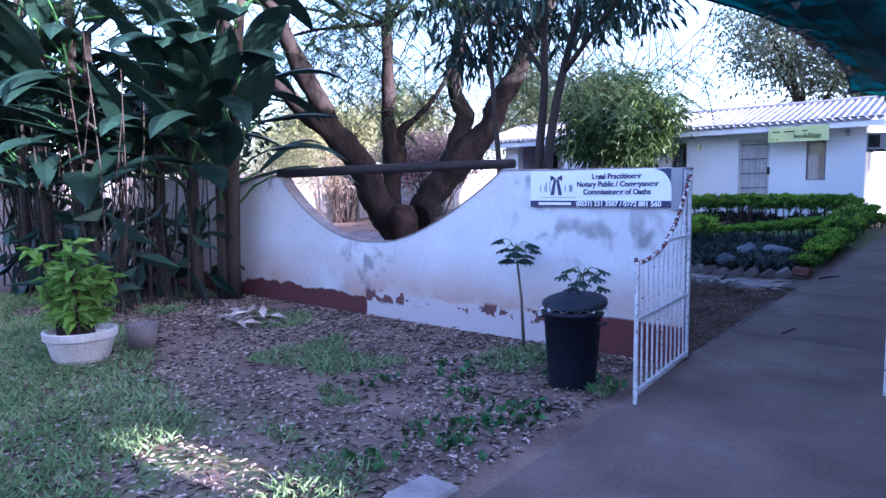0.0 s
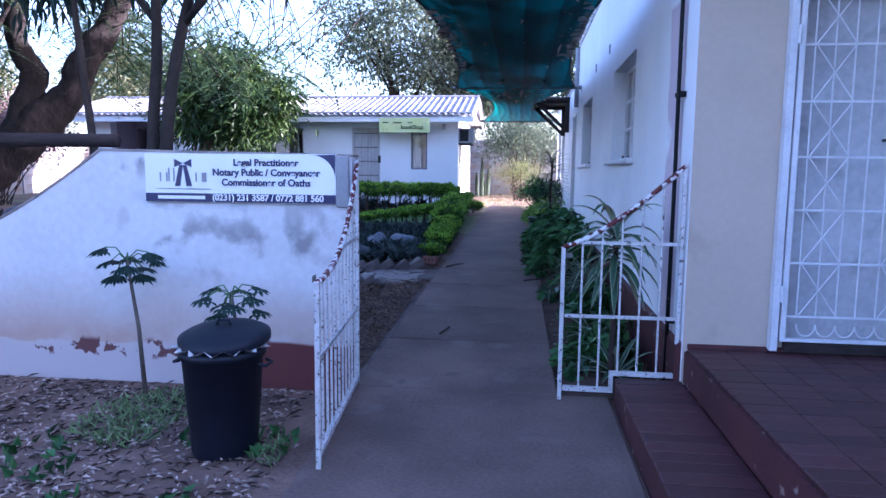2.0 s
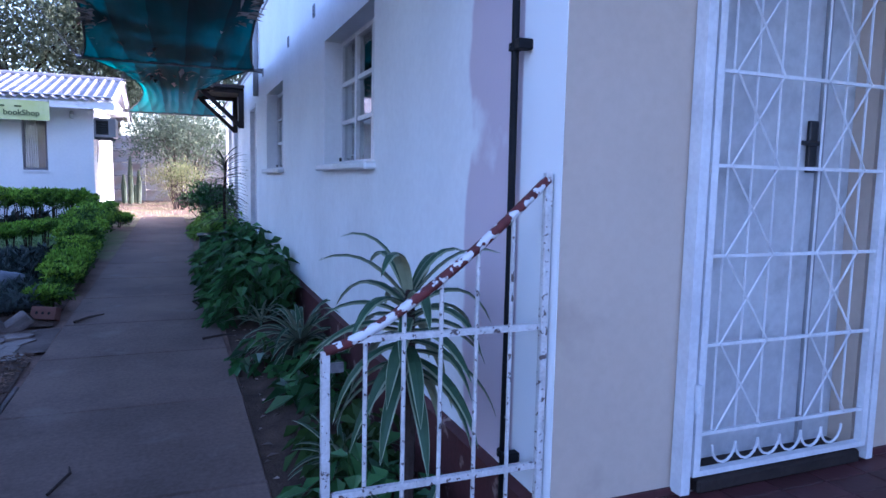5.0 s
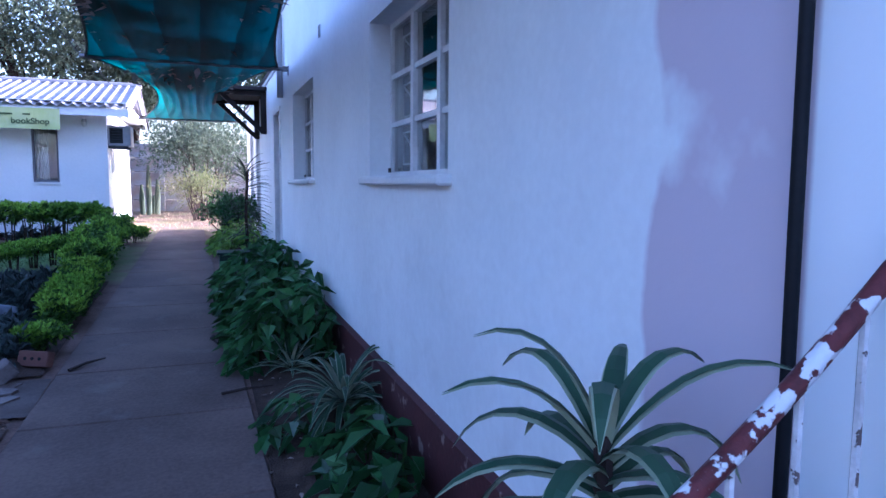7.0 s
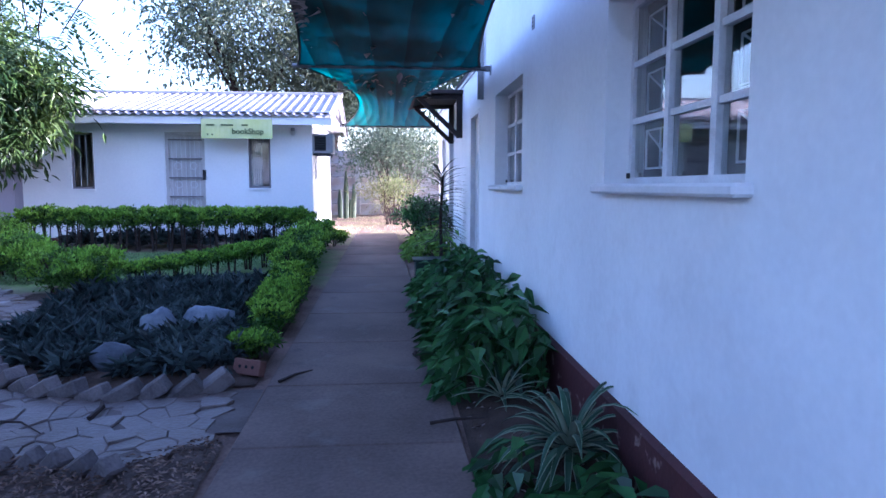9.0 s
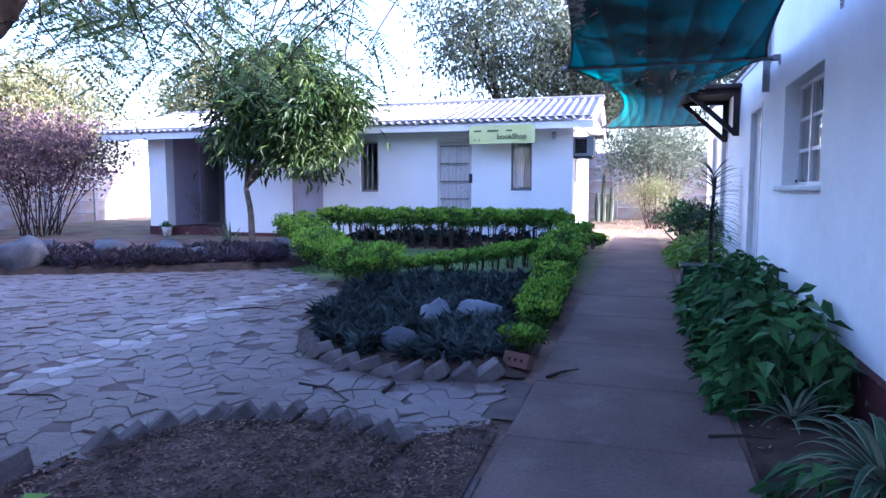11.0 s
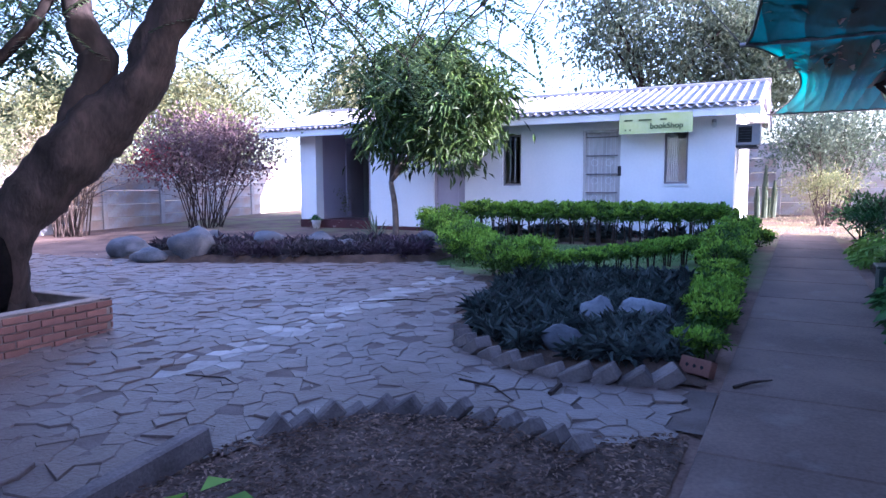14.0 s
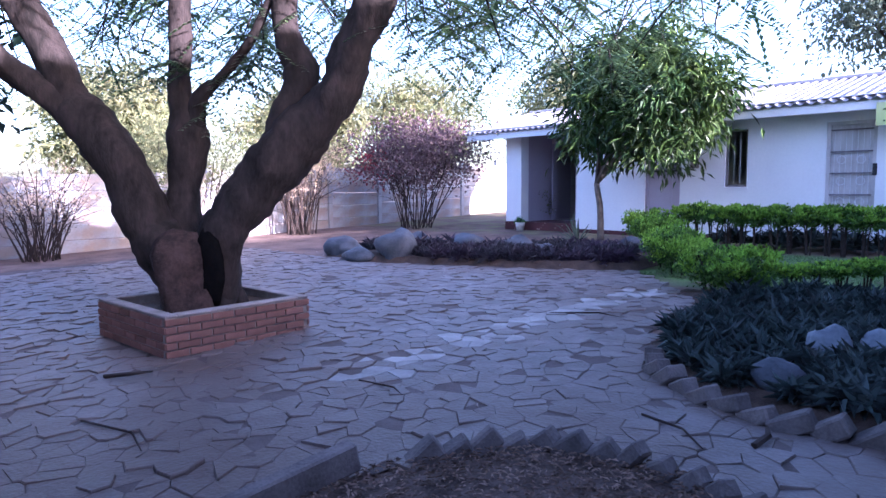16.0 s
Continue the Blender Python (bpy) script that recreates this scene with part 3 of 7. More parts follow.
def steel_window(name, ya, yb, za, zb, x, label):
    """A three-light steel casement set deep in the wall, with burglar bars behind the glass and a plaster sill."""
    w = thing(name, label, "window", kind="structure")
    fr = Build()
    t = 0.034
    fr.box(x, ya, za, x + 0.05, ya + t, zb).box(x, yb - t, za, x + 0.05, yb, zb)
    fr.box(x, ya + t, za, x + 0.05, yb - t, za + t).box(x, ya + t, zb - t, x + 0.05, yb - t, zb)
    W = yb - ya
    cuts = [ya + W * 0.34, ya + W * 0.66]
    for c in cuts:
        fr.box(x - 0.008, c - 0.024, za + t, x + 0.05, c + 0.024, zb - t)
    part("window_frame", fr, M_STEELW, w)
    spans = [(ya + t, cuts[0] - 0.024), (cuts[0] + 0.024, cuts[1] - 0.024), (cuts[1] + 0.024, yb - t)]
    rows = 3
    H = (zb - za - 2 * t) / rows
    for s0, s1 in spans:
        for r in range(rows):
            z0 = za + t + r * H
            if r:
                part("glazing_bar", Build().box(x + 0.002, s0, z0 - 0.016, x + 0.04, s1, z0 + 0.016), M_STEELW, w)
            pane = part("pane", Build().box(x + 0.022, s0, z0 + (0.016 if r else 0), x + 0.027, s1, z0 + H - (0.016 if r < 2 else 0)), M_GLASS, w)
            pane.visible_shadow = False
            if (s0, s1) != spans[1]:
                g = Build()
                m0, m1, q0, q1 = s0 + 0.03, s1 - 0.03, z0 + 0.05, z0 + H - 0.05
                for p in (((m0, q0), (m1, q0)), ((m0, q1), (m1, q1)), ((m0, q0), (m0, q1)), ((m1, q0), (m1, q1)), ((m0, q0), (m1, q1)), (((m0 + m1) / 2, q0), ((m0 + m1) / 2, q1))):
                    g.tube([(x + 0.075, p[0][0], p[0][1]), (x + 0.075, p[1][0], p[1][1])], 0.006, 5)
                part("burglar_bar", g, M_STEELW, w)
    part("hinge", Build().box(x - 0.02, yb - 0.03, za + 0.03, x - 0.001, yb - 0.012, za + 0.06, bevel=0.003), M_STEEL, w)
    part("window_sill", Build().box(HX - 0.075, ya - 0.06, za - 0.052, x + 0.0, yb + 0.03, za - 0.002, bevel=0.012), M_FASCIA, w, "cracked white plaster sill")
    return w


for i, (ya, yb, za, zb) in enumerate(WIN):
    steel_window("window_%d" % (i + 1), ya + 0.003, yb - 0.003, za + 0.003, zb - 0.003, HX + 0.14, "white three-light steel casement window with burglar bars")


def side_door(name, ya, yb, za, zb, label, dm):
    d = thing(name, label, "door", kind="structure")
    fr = Build().box(HX - 0.01, ya, za, HX + 0.1, ya + 0.05, zb).box(HX - 0.01, yb - 0.05, za, HX + 0.1, yb, zb).box(HX - 0.01, ya + 0.05, zb - 0.05, HX + 0.1, yb - 0.05, zb)
    part("door_frame", fr, M_STEELW, d)
    part("door_panel", Build().box(HX + 0.06, ya + 0.05, za, HX + 0.1, yb - 0.05, zb - 0.05), dm, d)
    part("door_handle", Build().tube([(HX + 0.03, ya + 0.12, za + 1.0), (HX + 0.03, ya + 0.24, za + 1.0)], 0.012, 6).tube([(HX + 0.06, ya + 0.12, za + 1.0), (HX + 0.03, ya + 0.12, za + 1.0)], 0.01, 6), M_STEEL, d)


side_door("door_2", *DOOR, "closed white painted side door", M_DOORW)
for i, h in enumerate(FAR_OPEN):
    side_door("door_%d" % (i + 5), *h, "closed grey door in a white frame", M_DOORG)


def security_door():
    """The front door behind its white welded security gate."""
    d = thing("door_1", "stained white door behind a white welded security gate", "door", kind="structure")
    x0, x1, z0, z1 = 1.93, 2.77, 0.42, 2.48
    part("threshold", Build().box(x0, HY - 0.05, 0.384, x1, HY + 0.2, z0 + 0.02, bevel=0.01), M_TIMBER, d, "dark worn doorstep")
    part("door_panel", Build().box(x0 + 0.002, HY + 0.10, z0 + 0.02, x1 - 0.002, HY + 0.14, z1 - 0.002), M_DOORW, d)
    part("edge_strip", Build().box(x1 - 0.20, HY + 0.085, z0 + 0.02, x1 - 0.175, HY + 0.099, z1 - 0.01), M_ACW, d)
    part("door_handle", Build().box(x1 - 0.26, HY + 0.08, 1.55, x1 - 0.215, HY + 0.098, 1.75, bevel=0.004).tube([(x1 - 0.24, HY + 0.05, 1.66), (x1 - 0.34, HY + 0.05, 1.66)], 0.009, 6), M_STEEL, d)
    y = HY - 0.05
    f0, f1 = x0 - 0.05, x1 + 0.02
    fr = Build().box(f0 - 0.04, y - 0.01, z0 - 0.02, f0, y + 0.045, 2.56).box(f1, y - 0.01, z0 - 0.02, f1 + 0.035, y + 0.045, 2.56).box(f0, y - 0.01, 2.52, f1, y + 0.045, 2.56)
    part("gate_frame", fr, M_STEELW, d)
    g0, g1 = f0 + 0.012, f1 - 0.012
    leaf = Build().box(g0, y - 0.01, z0 + 0.04, g0 + 0.03, y + 0.02, 2.5).box(g1 - 0.03, y - 0.01, z0 + 0.04, g1, y + 0.02, 2.5).box(g0 + 0.03, y - 0.01, z0 + 0.04, g1 - 0.03, y + 0.02, z0 + 0.06)
    part("gate_leaf", leaf, M_STEELW, d)
    levels = [0.613, 0.934, 1.248, 1.558, 1.875, 2.195]
    for z in levels:
        part("cross_bar", Build().box(g0 + 0.03, y - 0.004, z - 0.006, g1 - 0.03, y + 0.006, z + 0.006), M_STEELW, d)
    n = 7
    xs = [1.985 + 0.11 * k for k in range(n)]
    for x in xs:
        part("upright_bar", Build().tube([(x, y + 0.012, z0 + 0.20), (x, y + 0.012, 2.5)], 0.0045, 6), M_STEELW, d)
    for za, zb in zip(levels, levels[1:] + [2.5]):
        for a, c in ((xs[0], xs[2]), (xs[4], xs[6])):
            part("diagonal_bar", Build().tube([(a, y - 0.002, za), (c, y - 0.002, zb)], 0.004, 5).tube([(c, y - 0.006, za), (a, y - 0.006, zb)], 0.004, 5), M_STEELW, d)
    r = (xs[1] - xs[0]) / 2
    for k in range(n - 1):
        c = (xs[k] + xs[k + 1]) / 2
        part("scroll", Build().tube([(c + r * math.cos(a), y + 0.004, levels[0] - 0.05 - 0.07 * math.sin(a)) for a in np.linspace(0, math.pi, 9)] , 0.005, 5), M_STEELW, d)
    part("padlock", Build().box(g1 - 0.03, y - 0.045, 1.60, g1 + 0.03, y - 0.012, 1.67, bevel=0.006).tube([(g1 - 0.02, y - 0.03, 1.67), (g1 - 0.02, y - 0.03, 1.71), (g1 + 0.02, y - 0.03, 1.71), (g1 + 0.02, y - 0.03, 1.67)], 0.006, 6), M_BRASS, d, "dark metal padlock")
    part("hinge", Build().tube([(f0 + 0.005, y - 0.02, 2.2), (f0 + 0.005, y - 0.02, 2.3)], 0.012, 8), M_STEELW, d)
    part("hinge", Build().tube([(f0 + 0.005, y - 0.02, 0.7), (f0 + 0.005, y - 0.02, 0.8)], 0.012, 8), M_STEELW, d)


security_door()
sw = thing("bell_switch", "small square white switch box on the cream wall", "switch")
part("switch_box", Build().box(2.937, HY - 0.03, 2.12, 3.05, HY - 0.001, 2.21, bevel=0.006), M_ASH, sw)
part("switch_button", Build().box(2.98, HY - 0.038, 2.145, 3.005, HY - 0.031, 2.18, bevel=0.003), M_STEEL, sw)


# veranda platform and step, with their tiles
PX0, PY0, PTOP, STOP, SX0 = 1.36, 2.15, 0.385, 0.165, 0.94
ver = tagged(Build().box(PX0 + 0.012, PY0, -0.1, 4.4, HY - 0.001, PTOP - 0.02).box(SX0 + 0.012, PY0 - 0.2, -0.1, PX0 + 0.011, HY + 0.02, STOP - 0.02).object("veranda_floor", M_MAROON), "raised veranda with worn dark red tiles", "floor", kind="structure")
tagged(Build().box(PX0 - 0.0, PY0, STOP + 0.001, PX0 + 0.011, HY - 0.002, PTOP - 0.025).object("trim_riser", M_MAROON), "maroon painted riser", "riser", kind="structure")

# unseen closing walls on the far side of the veranda and behind the start of the walk
# The opening is there only to throw the yard's strip of sun.
wall_x("wall_veranda_end", 4.4, 4.6, -7.0, HY - 0.001, -0.3, 3.75, [(2.98, 3.30, 1.04, 1.36)], M_WHITE, "added unseen white wall, holed to throw a sun patch")
wall_y("wall_back", -7.2, -7.0, -14, 4.6, -0.3, 3.2, [], M_WHITE, "plain white wall at the far end of the yard")


# Out of view; depth set by how much it should darken the front wall.
tagged(Build().box(1.30, 3.9, 3.04, 4.399, HY - 0.002, 3.14).object("ceiling_veranda", M_FASCIA), "added unseen white ceiling that shades the cream front wall", "ceiling", kind="structure")

# pipe, vents, cables
pipe = thing("drain_pipe", "black painted steel pipe fixed on the white wall", "pipe")
part("pipe_run", Build().tube([(HX - 0.035, 6.128, 0.02), (HX - 0.033, 6.123, 1.2), (HX - 0.036, 6.128, 2.4), (HX - 0.035, 6.128, 3.74)], 0.0135, 10), M_BLACKPIPE, pipe, smooth=True)
for z in (0.5, 1.95, 3.2):
    part("bracket", Build().box(HX - 0.055, 6.06, z - 0.015, HX, 6.10, z + 0.02, bevel=0.003).tube([(HX - 0.035, 6.128, z - 0.012), (HX - 0.035, 6.128, z + 0.012)], 0.022, 10), M_BLACKPIPE, pipe)
wp = thing("downpipe", "short white downpipe under the eaves", "pipe")
part("pipe_run", Build().tube([(HX - 0.05, 14.05, 2.66), (HX - 0.05, 14.05, 3.7)], 0.04, 10), M_ACW, wp, smooth=True)
part("bracket", Build().box(HX - 0.09, 14.0, 3.0, HX - 0.001, 14.1, 3.03), M_ACW, wp)
for y in (9.9, 11.32, 13.55):
    v = thing("wall_vent", "small dark slotted vent in the white wall", "vent", group="vents along the house wall")
    part("grille", Build().box(HX - 0.012, y - 0.035, 2.87, HX + 0.0, y + 0.035, 2.98, bevel=0.003), M_ACW, v)
    # Dark strips on the face stand in for shade inside the slots.
    for k in range(3):
        part("slot", Build().box(HX - 0.014, y - 0.022, 2.888 + k * 0.03, HX - 0.0125, y + 0.022, 2.903 + k * 0.03), M_DARK, v)


def hood():
    h = thing("door_hood", "dark timber hood on diagonal brackets above a doorway", "canopy")
    part("hood_roof", Build().box(0.50, 16.3, 3.04, HX, 17.95, 3.10, bevel=0.008), M_TIMBER, h)
    part("front_beam", Build().box(0.53, 16.32, 2.96, 0.60, 17.93, 3.038), M_TIMBER, h)
    for y in (16.42, 17.75):
        part("rafter", Build().box(0.60, y, 2.97, HX - 0.09, y + 0.07, 3.038), M_TIMBER, h)
        part("wall_post", Build().box(HX - 0.09, y, 2.36, HX - 0.001, y + 0.07, 3.038), M_TIMBER, h)
        m = Matrix.Translation((0.66, y + 0.036, 2.98)) @ Matrix.Rotation(math.atan2(0.58, 0.62), 4, "Y")
        part("brace", Build().box(0, -0.03, -0.035, 0.85, 0.03, 0.035, m), M_TIMBER, h)


hood()


# ---------------------------------------------------------------- shade cloths over the path
def shade(y0, y1, label, sag, ends, cloth, draw):
    """A cloth stretched between two end bars, with its long sides drawn in."""
    s = thing("shade_awning", label, "awning", group="shade cloths over the path")
    vs, n, k = [], 24, 36
    for j in range(n + 1):
        t = j / n
        pull = math.sin(math.pi * t) ** 0.8
        xa, xb = -0.86 + draw * pull, 1.22 - draw * 0.93 * pull
        for i in range(k + 1):
            u = i / k
            z = 2.955 - sag * math.sin(math.pi * t) * (0.4 + 0.6 * math.sin(math.pi * u)) + 0.02 * noise.noise((u * 5, t * 9, y0)) + (0.10 * (abs(2 * u - 1)) ** 3 * pull) + 0.008 * math.sin(u * 52)
            vs.append((xa + (xb - xa) * u, y0 + (y1 - y0) * t, z))
    fs = [(j * (k + 1) + i, j * (k + 1) + i + 1, (j + 1) * (k + 1) + i + 1, (j + 1) * (k + 1) + i) for j in range(n) for i in range(k)]
    part("cloth", Build().add(vs, fs), cloth, s, smooth=True)
    for a in (0, k):
        part("hem", Build().tube([Vector(vs[j * (k + 1) + a]) for j in range(n + 1)], 0.014, 6), M_TIMBER, s)
    for y in ends:
        part("end_bar", Build().tube([(-0.92, y, 2.95), (1.28, y, 2.95)], 0.024, 8), M_BAR, s, "grey steel end bar")
        part("roped_hem", Build().tube([(-0.86, y - 0.05, 2.985), (0.2, y - 0.055, 2.98), (1.22, y - 0.05, 2.985)], 0.022, 6), M_TIMBER, s)
        part("wall_bracket", Build().box(1.28, y - 0.03, 2.92, HX - 0.001, y + 0.03, 2.98), M_BAR, s)
        part("tie_wire", Build().tube([(-0.9, y, 2.95), (-2.2, y + 0.3, 4.6)], 0.005, 5), M_STEEL, s)


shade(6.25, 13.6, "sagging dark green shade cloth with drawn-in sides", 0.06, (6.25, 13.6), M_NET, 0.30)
g0 = np.random.default_rng(61)
dl = Build()
# The last two clumps are added to darken the second cloth's near half.
for cx_, cy_, s_, n_ in ((0.1, 12.4, 0.28, 260), (-0.2, 11.2, 0.3, 240), (0.5, 10.3, 0.3, 240), (0.2, 8.6, 0.5, 500), (-0.1, 7.2, 0.35, 260), (0.4, 12.9, 0.25, 160), (0.1, 9.6, 0.4, 300), (0.2, 14.6, 0.3, 420), (0.15, 15.6, 0.3, 320)):
    p_ = np.stack([np.clip(g0.normal(cx_, s_, n_), -0.5, 0.85), np.clip(g0.normal(cy_, s_ * 1.3, n_), 6.5, 16.8), g0.uniform(2.97, 3.0, n_)], 1)
    dl.leaves(p_, g0.normal(size=(n_, 3)) * (1, 1, 0.1), np.tile((0, 0, 1.0), (n_, 1)), 0.16, 0.09)
tagged(dl.object("fallen_leaves", M_LITTER), "dead leaves on top of the shade cloth, some added to darken it", "leaf litter", kind="stuff")
shade(13.68, 21.1, "teal shade cloth with sunlit brightness put in its colour", 0.02, (21.1,), M_NETLIT, 0.52)


# ---------------------------------------------------------------- yard wall, gate, sign
def yard_wall():
    pts = [(-9.9, 1.60), (-5.99, 1.57)]
    for u in np.linspace(0, 1, 13)[1:-1]:
        x = -5.99 + 1.6 * u
        pts.append((x, 0.81 + 0.76 * (1 - u) ** 2.1))
    pts += [(-4.39, 0.81), (-4.1, 0.82)]
    for u in np.linspace(0, 1, 11)[1:-1]:
        pts.append((-4.1 + 1.6 * u, 0.82 + 0.75 * u ** 1.55))
    pts += [(-2.5, 1.57), (-0.76, 1.54)]
    outline = [(-0.76, -0.3), (-9.9, -0.3)] + pts
    tagged(Build().prism(outline, YW, YW + 0.15).object("wall_yard", M_YARD, recalc=True), "stained white yard wall with a scooped top", "wall", kind="structure")
    cap = Build()
    for (xa, za), (xb, zb) in zip(pts, pts[1:]):
        m = Matrix.Translation((xa, YW + 0.075, za)) @ Matrix.Rotation(-math.atan2(zb - za, xb - xa), 4, "Y")
        cap.box(-0.005, -0.082, 0.001, math.hypot(xb - xa, zb - za) + 0.005, 0.082, 0.016, m)
    tagged(cap.object("trim_coping", M_COPING), "thin grey mortar coping on the yard wall", "coping", kind="structure")


yard_wall()
pole = thing("log_pole", "dark weathered log laid across the scooped wall", "pole")
part("log", Build().tube([(-6.1, YW + 0.07, 1.625), (-5.0, YW + 0.08, 1.64), (-3.8, YW + 0.07, 1.645), (-2.42, YW + 0.07, 1.64)], [0.052, 0.056, 0.054, 0.048], 10, 0.06), M_LOG, pole, smooth=True)
post = thing("thin_post", "thin dark leaning stake behind the yard wall", "post")
part("stake", Build().tube([(-2.86, 6.35, -0.05), (-2.87, 6.38, 1.6), (-2.98, 6.4, 2.6), (-3.05, 6.42, 3.6)], [0.035, 0.03, 0.026, 0.02], 7, 0.1), M_BARK2, post, smooth=True)


def sign():
    s = thing("office_sign", "white office sign board with navy lettering on the yard wall", "sign")
    x0, x1, z0, z1, y = -2.17, -0.86, 1.235, 1.555, YW - 0.028
    part("board", Build().box(x0, y, z0, x1, YW - 0.002, z1, bevel=0.002), M_SIGNW, s)
    part("footer_band", Build().box(x0 + 0.002, y - 0.002, z0 + 0.002, x1 - 0.002, y - 0.0005, z0 + 0.058), M_NAVY, s)
    r = 0.15
    arc = [(x1 - 0.16 + 0.155 * math.sin(a), z1 - 0.155 + 0.15 * math.cos(a)) for a in np.linspace(0, math.pi / 2, 9)]
    part("corner_print", Build().prism([(x1 - 0.002, z1 - 0.002)] + list(reversed(arc)), y - 0.002, y - 0.0005), M_NAVY, s, recalc=True)
    part("edge_strip", Build().box(x1 + 0.002, y - 0.002, z0 - 0.02, x1 + 0.085, YW - 0.002, z1 - 0.01, bevel=0.004), M_ACW, s, "grey metal edge strip")
    turn = Matrix.Rotation(radians(90), 4, "X")
    for text, size, cx, z in (("Legal Practitioner", 0.062, x1 - 0.47, 1.478), ("Notary Public / Conveyancer", 0.062, x1 - 0.47, 1.413), ("Commissioner of Oaths", 0.062, x1 - 0.47, 1.348)):
        lettering(text, size, Matrix.Translation((cx, y - 0.003, z)) @ turn, M_NAVY, s, bold=0.002, align="CENTER")
    lettering("(0231) 231 3587 / 0772 881 560", 0.058, Matrix.Translation((x0 + 0.47, y - 0.004, z0 + 0.014)) @ turn, M_SIGNW, s, bold=0.0015)
    part("unreadable_line", Build().box(x0 + 0.09, y - 0.004, z0 + 0.02, x0 + 0.42, y - 0.0025, z0 + 0.042), M_SIGNW, s)
    # bow-shaped emblem and grey strokes beside it
    cx, cz = x0 + 0.27, z0 + 0.255
    e = Build()
    for k in (-1, 1):
        e.prism([(cx, cz), (cx + k * 0.06, cz + 0.03), (cx + k * 0.06, cz - 0.025)], y - 0.003, y - 0.0005)
        e.prism([(cx, cz - 0.01), (cx + k * 0.025, cz - 0.01), (cx + k * 0.06, cz - 0.15), (cx + k * 0.022, cz - 0.15)], y - 0.003, y - 0.0005)
    part("emblem", e, M_NAVY, s, recalc=True)
    for dx, w, h in ((-0.16, 0.045, 0.06), (-0.10, 0.035, 0.09), (0.09, 0.045, 0.06), (0.145, 0.012, 0.06)):
        for q in (0, w):
            part("grey_stroke", Build().box(cx + dx + q - 0.005, y - 0.003, cz - 0.12, cx + dx + q + 0.005, y - 0.0005, cz - 0.12 + h), M_GREYINK, s)
        part("thin_rule", Build().box(x0 + 0.08, y - 0.003, z0 + 0.085, x0 + 0.46, y - 0.0005, z0 + 0.089), M_GREYINK, s)


sign()


def gate_leaf(name, length, bars, m, label, sweep, notch, drop):
    """A leaf of the low gate: hinge side at x = 0, free end at x = length, with a swept rail."""
    g = thing(name, label, "gate", group="the two leaves of the yard gate")
    top = lambda x: 1.50 - drop * (1 - (1 - x / length) ** sweep)  # noqa: E731
    part("hinge_post", Build().box(-0.013, -0.012, 0.04, 0.013, 0.012, 1.52, bevel=0.003), M_GATE, g)
    part("end_post", Build().box(length - 0.014, -0.013, -0.01, length + 0.012, 0.013, top(length), bevel=0.003), M_GATE, g)
    n = 14
    part("top_rail", Build().tube([(length * k / n, 0, top(length * k / n)) for k in range(n + 1)], 0.016, 8), M_RUST, g, "top rail with peeling maroon paint", smooth=True)
    for z in (0.55, 1.02):
        xe = length - 0.02
        if z > top(xe):
            xe = next(length * k / 60 for k in range(60) if top(length * k / 60) < z)
        part("cross_bar", Build().box(0.018, -0.009, z - 0.01, xe, 0.009, z + 0.01), M_GATE, g)
    foot = Build()
    if notch:
        foot.box(0.018, -0.014, 0.172, notch, 0.014, 0.20).box(notch, -0.014, 0.06, notch + 0.025, 0.014, 0.20).box(notch + 0.025, -0.014, 0.06, length - 0.02, 0.014, 0.09)
    else:
        foot.box(0.018, -0.014, 0.06, length - 0.02, 0.014, 0.09)
    part("bottom_rail", foot, M_GATE, g)
    for k in range(1, bars + 1):
        x = length * k / (bars + 1)
        z0 = 0.2 if notch and x < notch else 0.09
        part("upright_bar", Build().tube([(x, 0, z0), (x, 0.0, top(x))], 0.007, 6), M_GATE, g)
    part("latch", Build().box(length - 0.06, -0.024, 1.0 - 0.08, length - 0.005, -0.016, 1.0 - 0.05), M_BAR, g)
    g.matrix_basis = m
    return g


gate_leaf("yard_gate", 0.72, 5, Matrix.Translation((1.325, 5.90, 0)) @ Matrix.Rotation(math.pi, 4, "Z"), "chipped white steel gate leaf, closed against the step", 1.35, 0.385, 0.51)
gate_leaf("yard_gate", 1.24, 10, Matrix.Translation((-0.735, 5.94, 0)) @ Matrix.Rotation(math.atan2(-1.24, 0.115), 4, "Z"), "chipped white steel gate leaf, standing open", 2.6, 0, 0.58)


# ---------------------------------------------------------------- annexe (bookshop)
FY, FX0, FX1, FB = 19.8, -12.05, -1.40, 0.30
annexe = thing("annexe", "long low white annexe with a corrugated grey roof", "building")
holes = [(-7.97, -7.15, 0.48, 2.52), (-6.20, -5.76, 1.53, 2.66), (-4.36, -3.57, 0.48, 2.68), (-2.70, -2.25, 1.55, 2.64)]


def wall_piece(y0, y1, x0, x1, z0, z1, some):
    q = Build()
    x = x0
    for xa, xb, za, zb in some:
        q.box(x, y0, z0, xa, y1, z1).box(xa, y0, z0, xb, y1, za).box(xa, y0, zb, xb, y1, z1)
        x = xb
    q.box(x, y0, z0, x1, y1, z1)
    seen, order = {}, []
    for v in q.v:
        key = tuple(round(c, 4) for c in v)
        order.append(seen.setdefault(key, len(seen)))
    q.v, q.f = list(seen), [tuple(order[i] for i in f) for f in q.f]
    return q


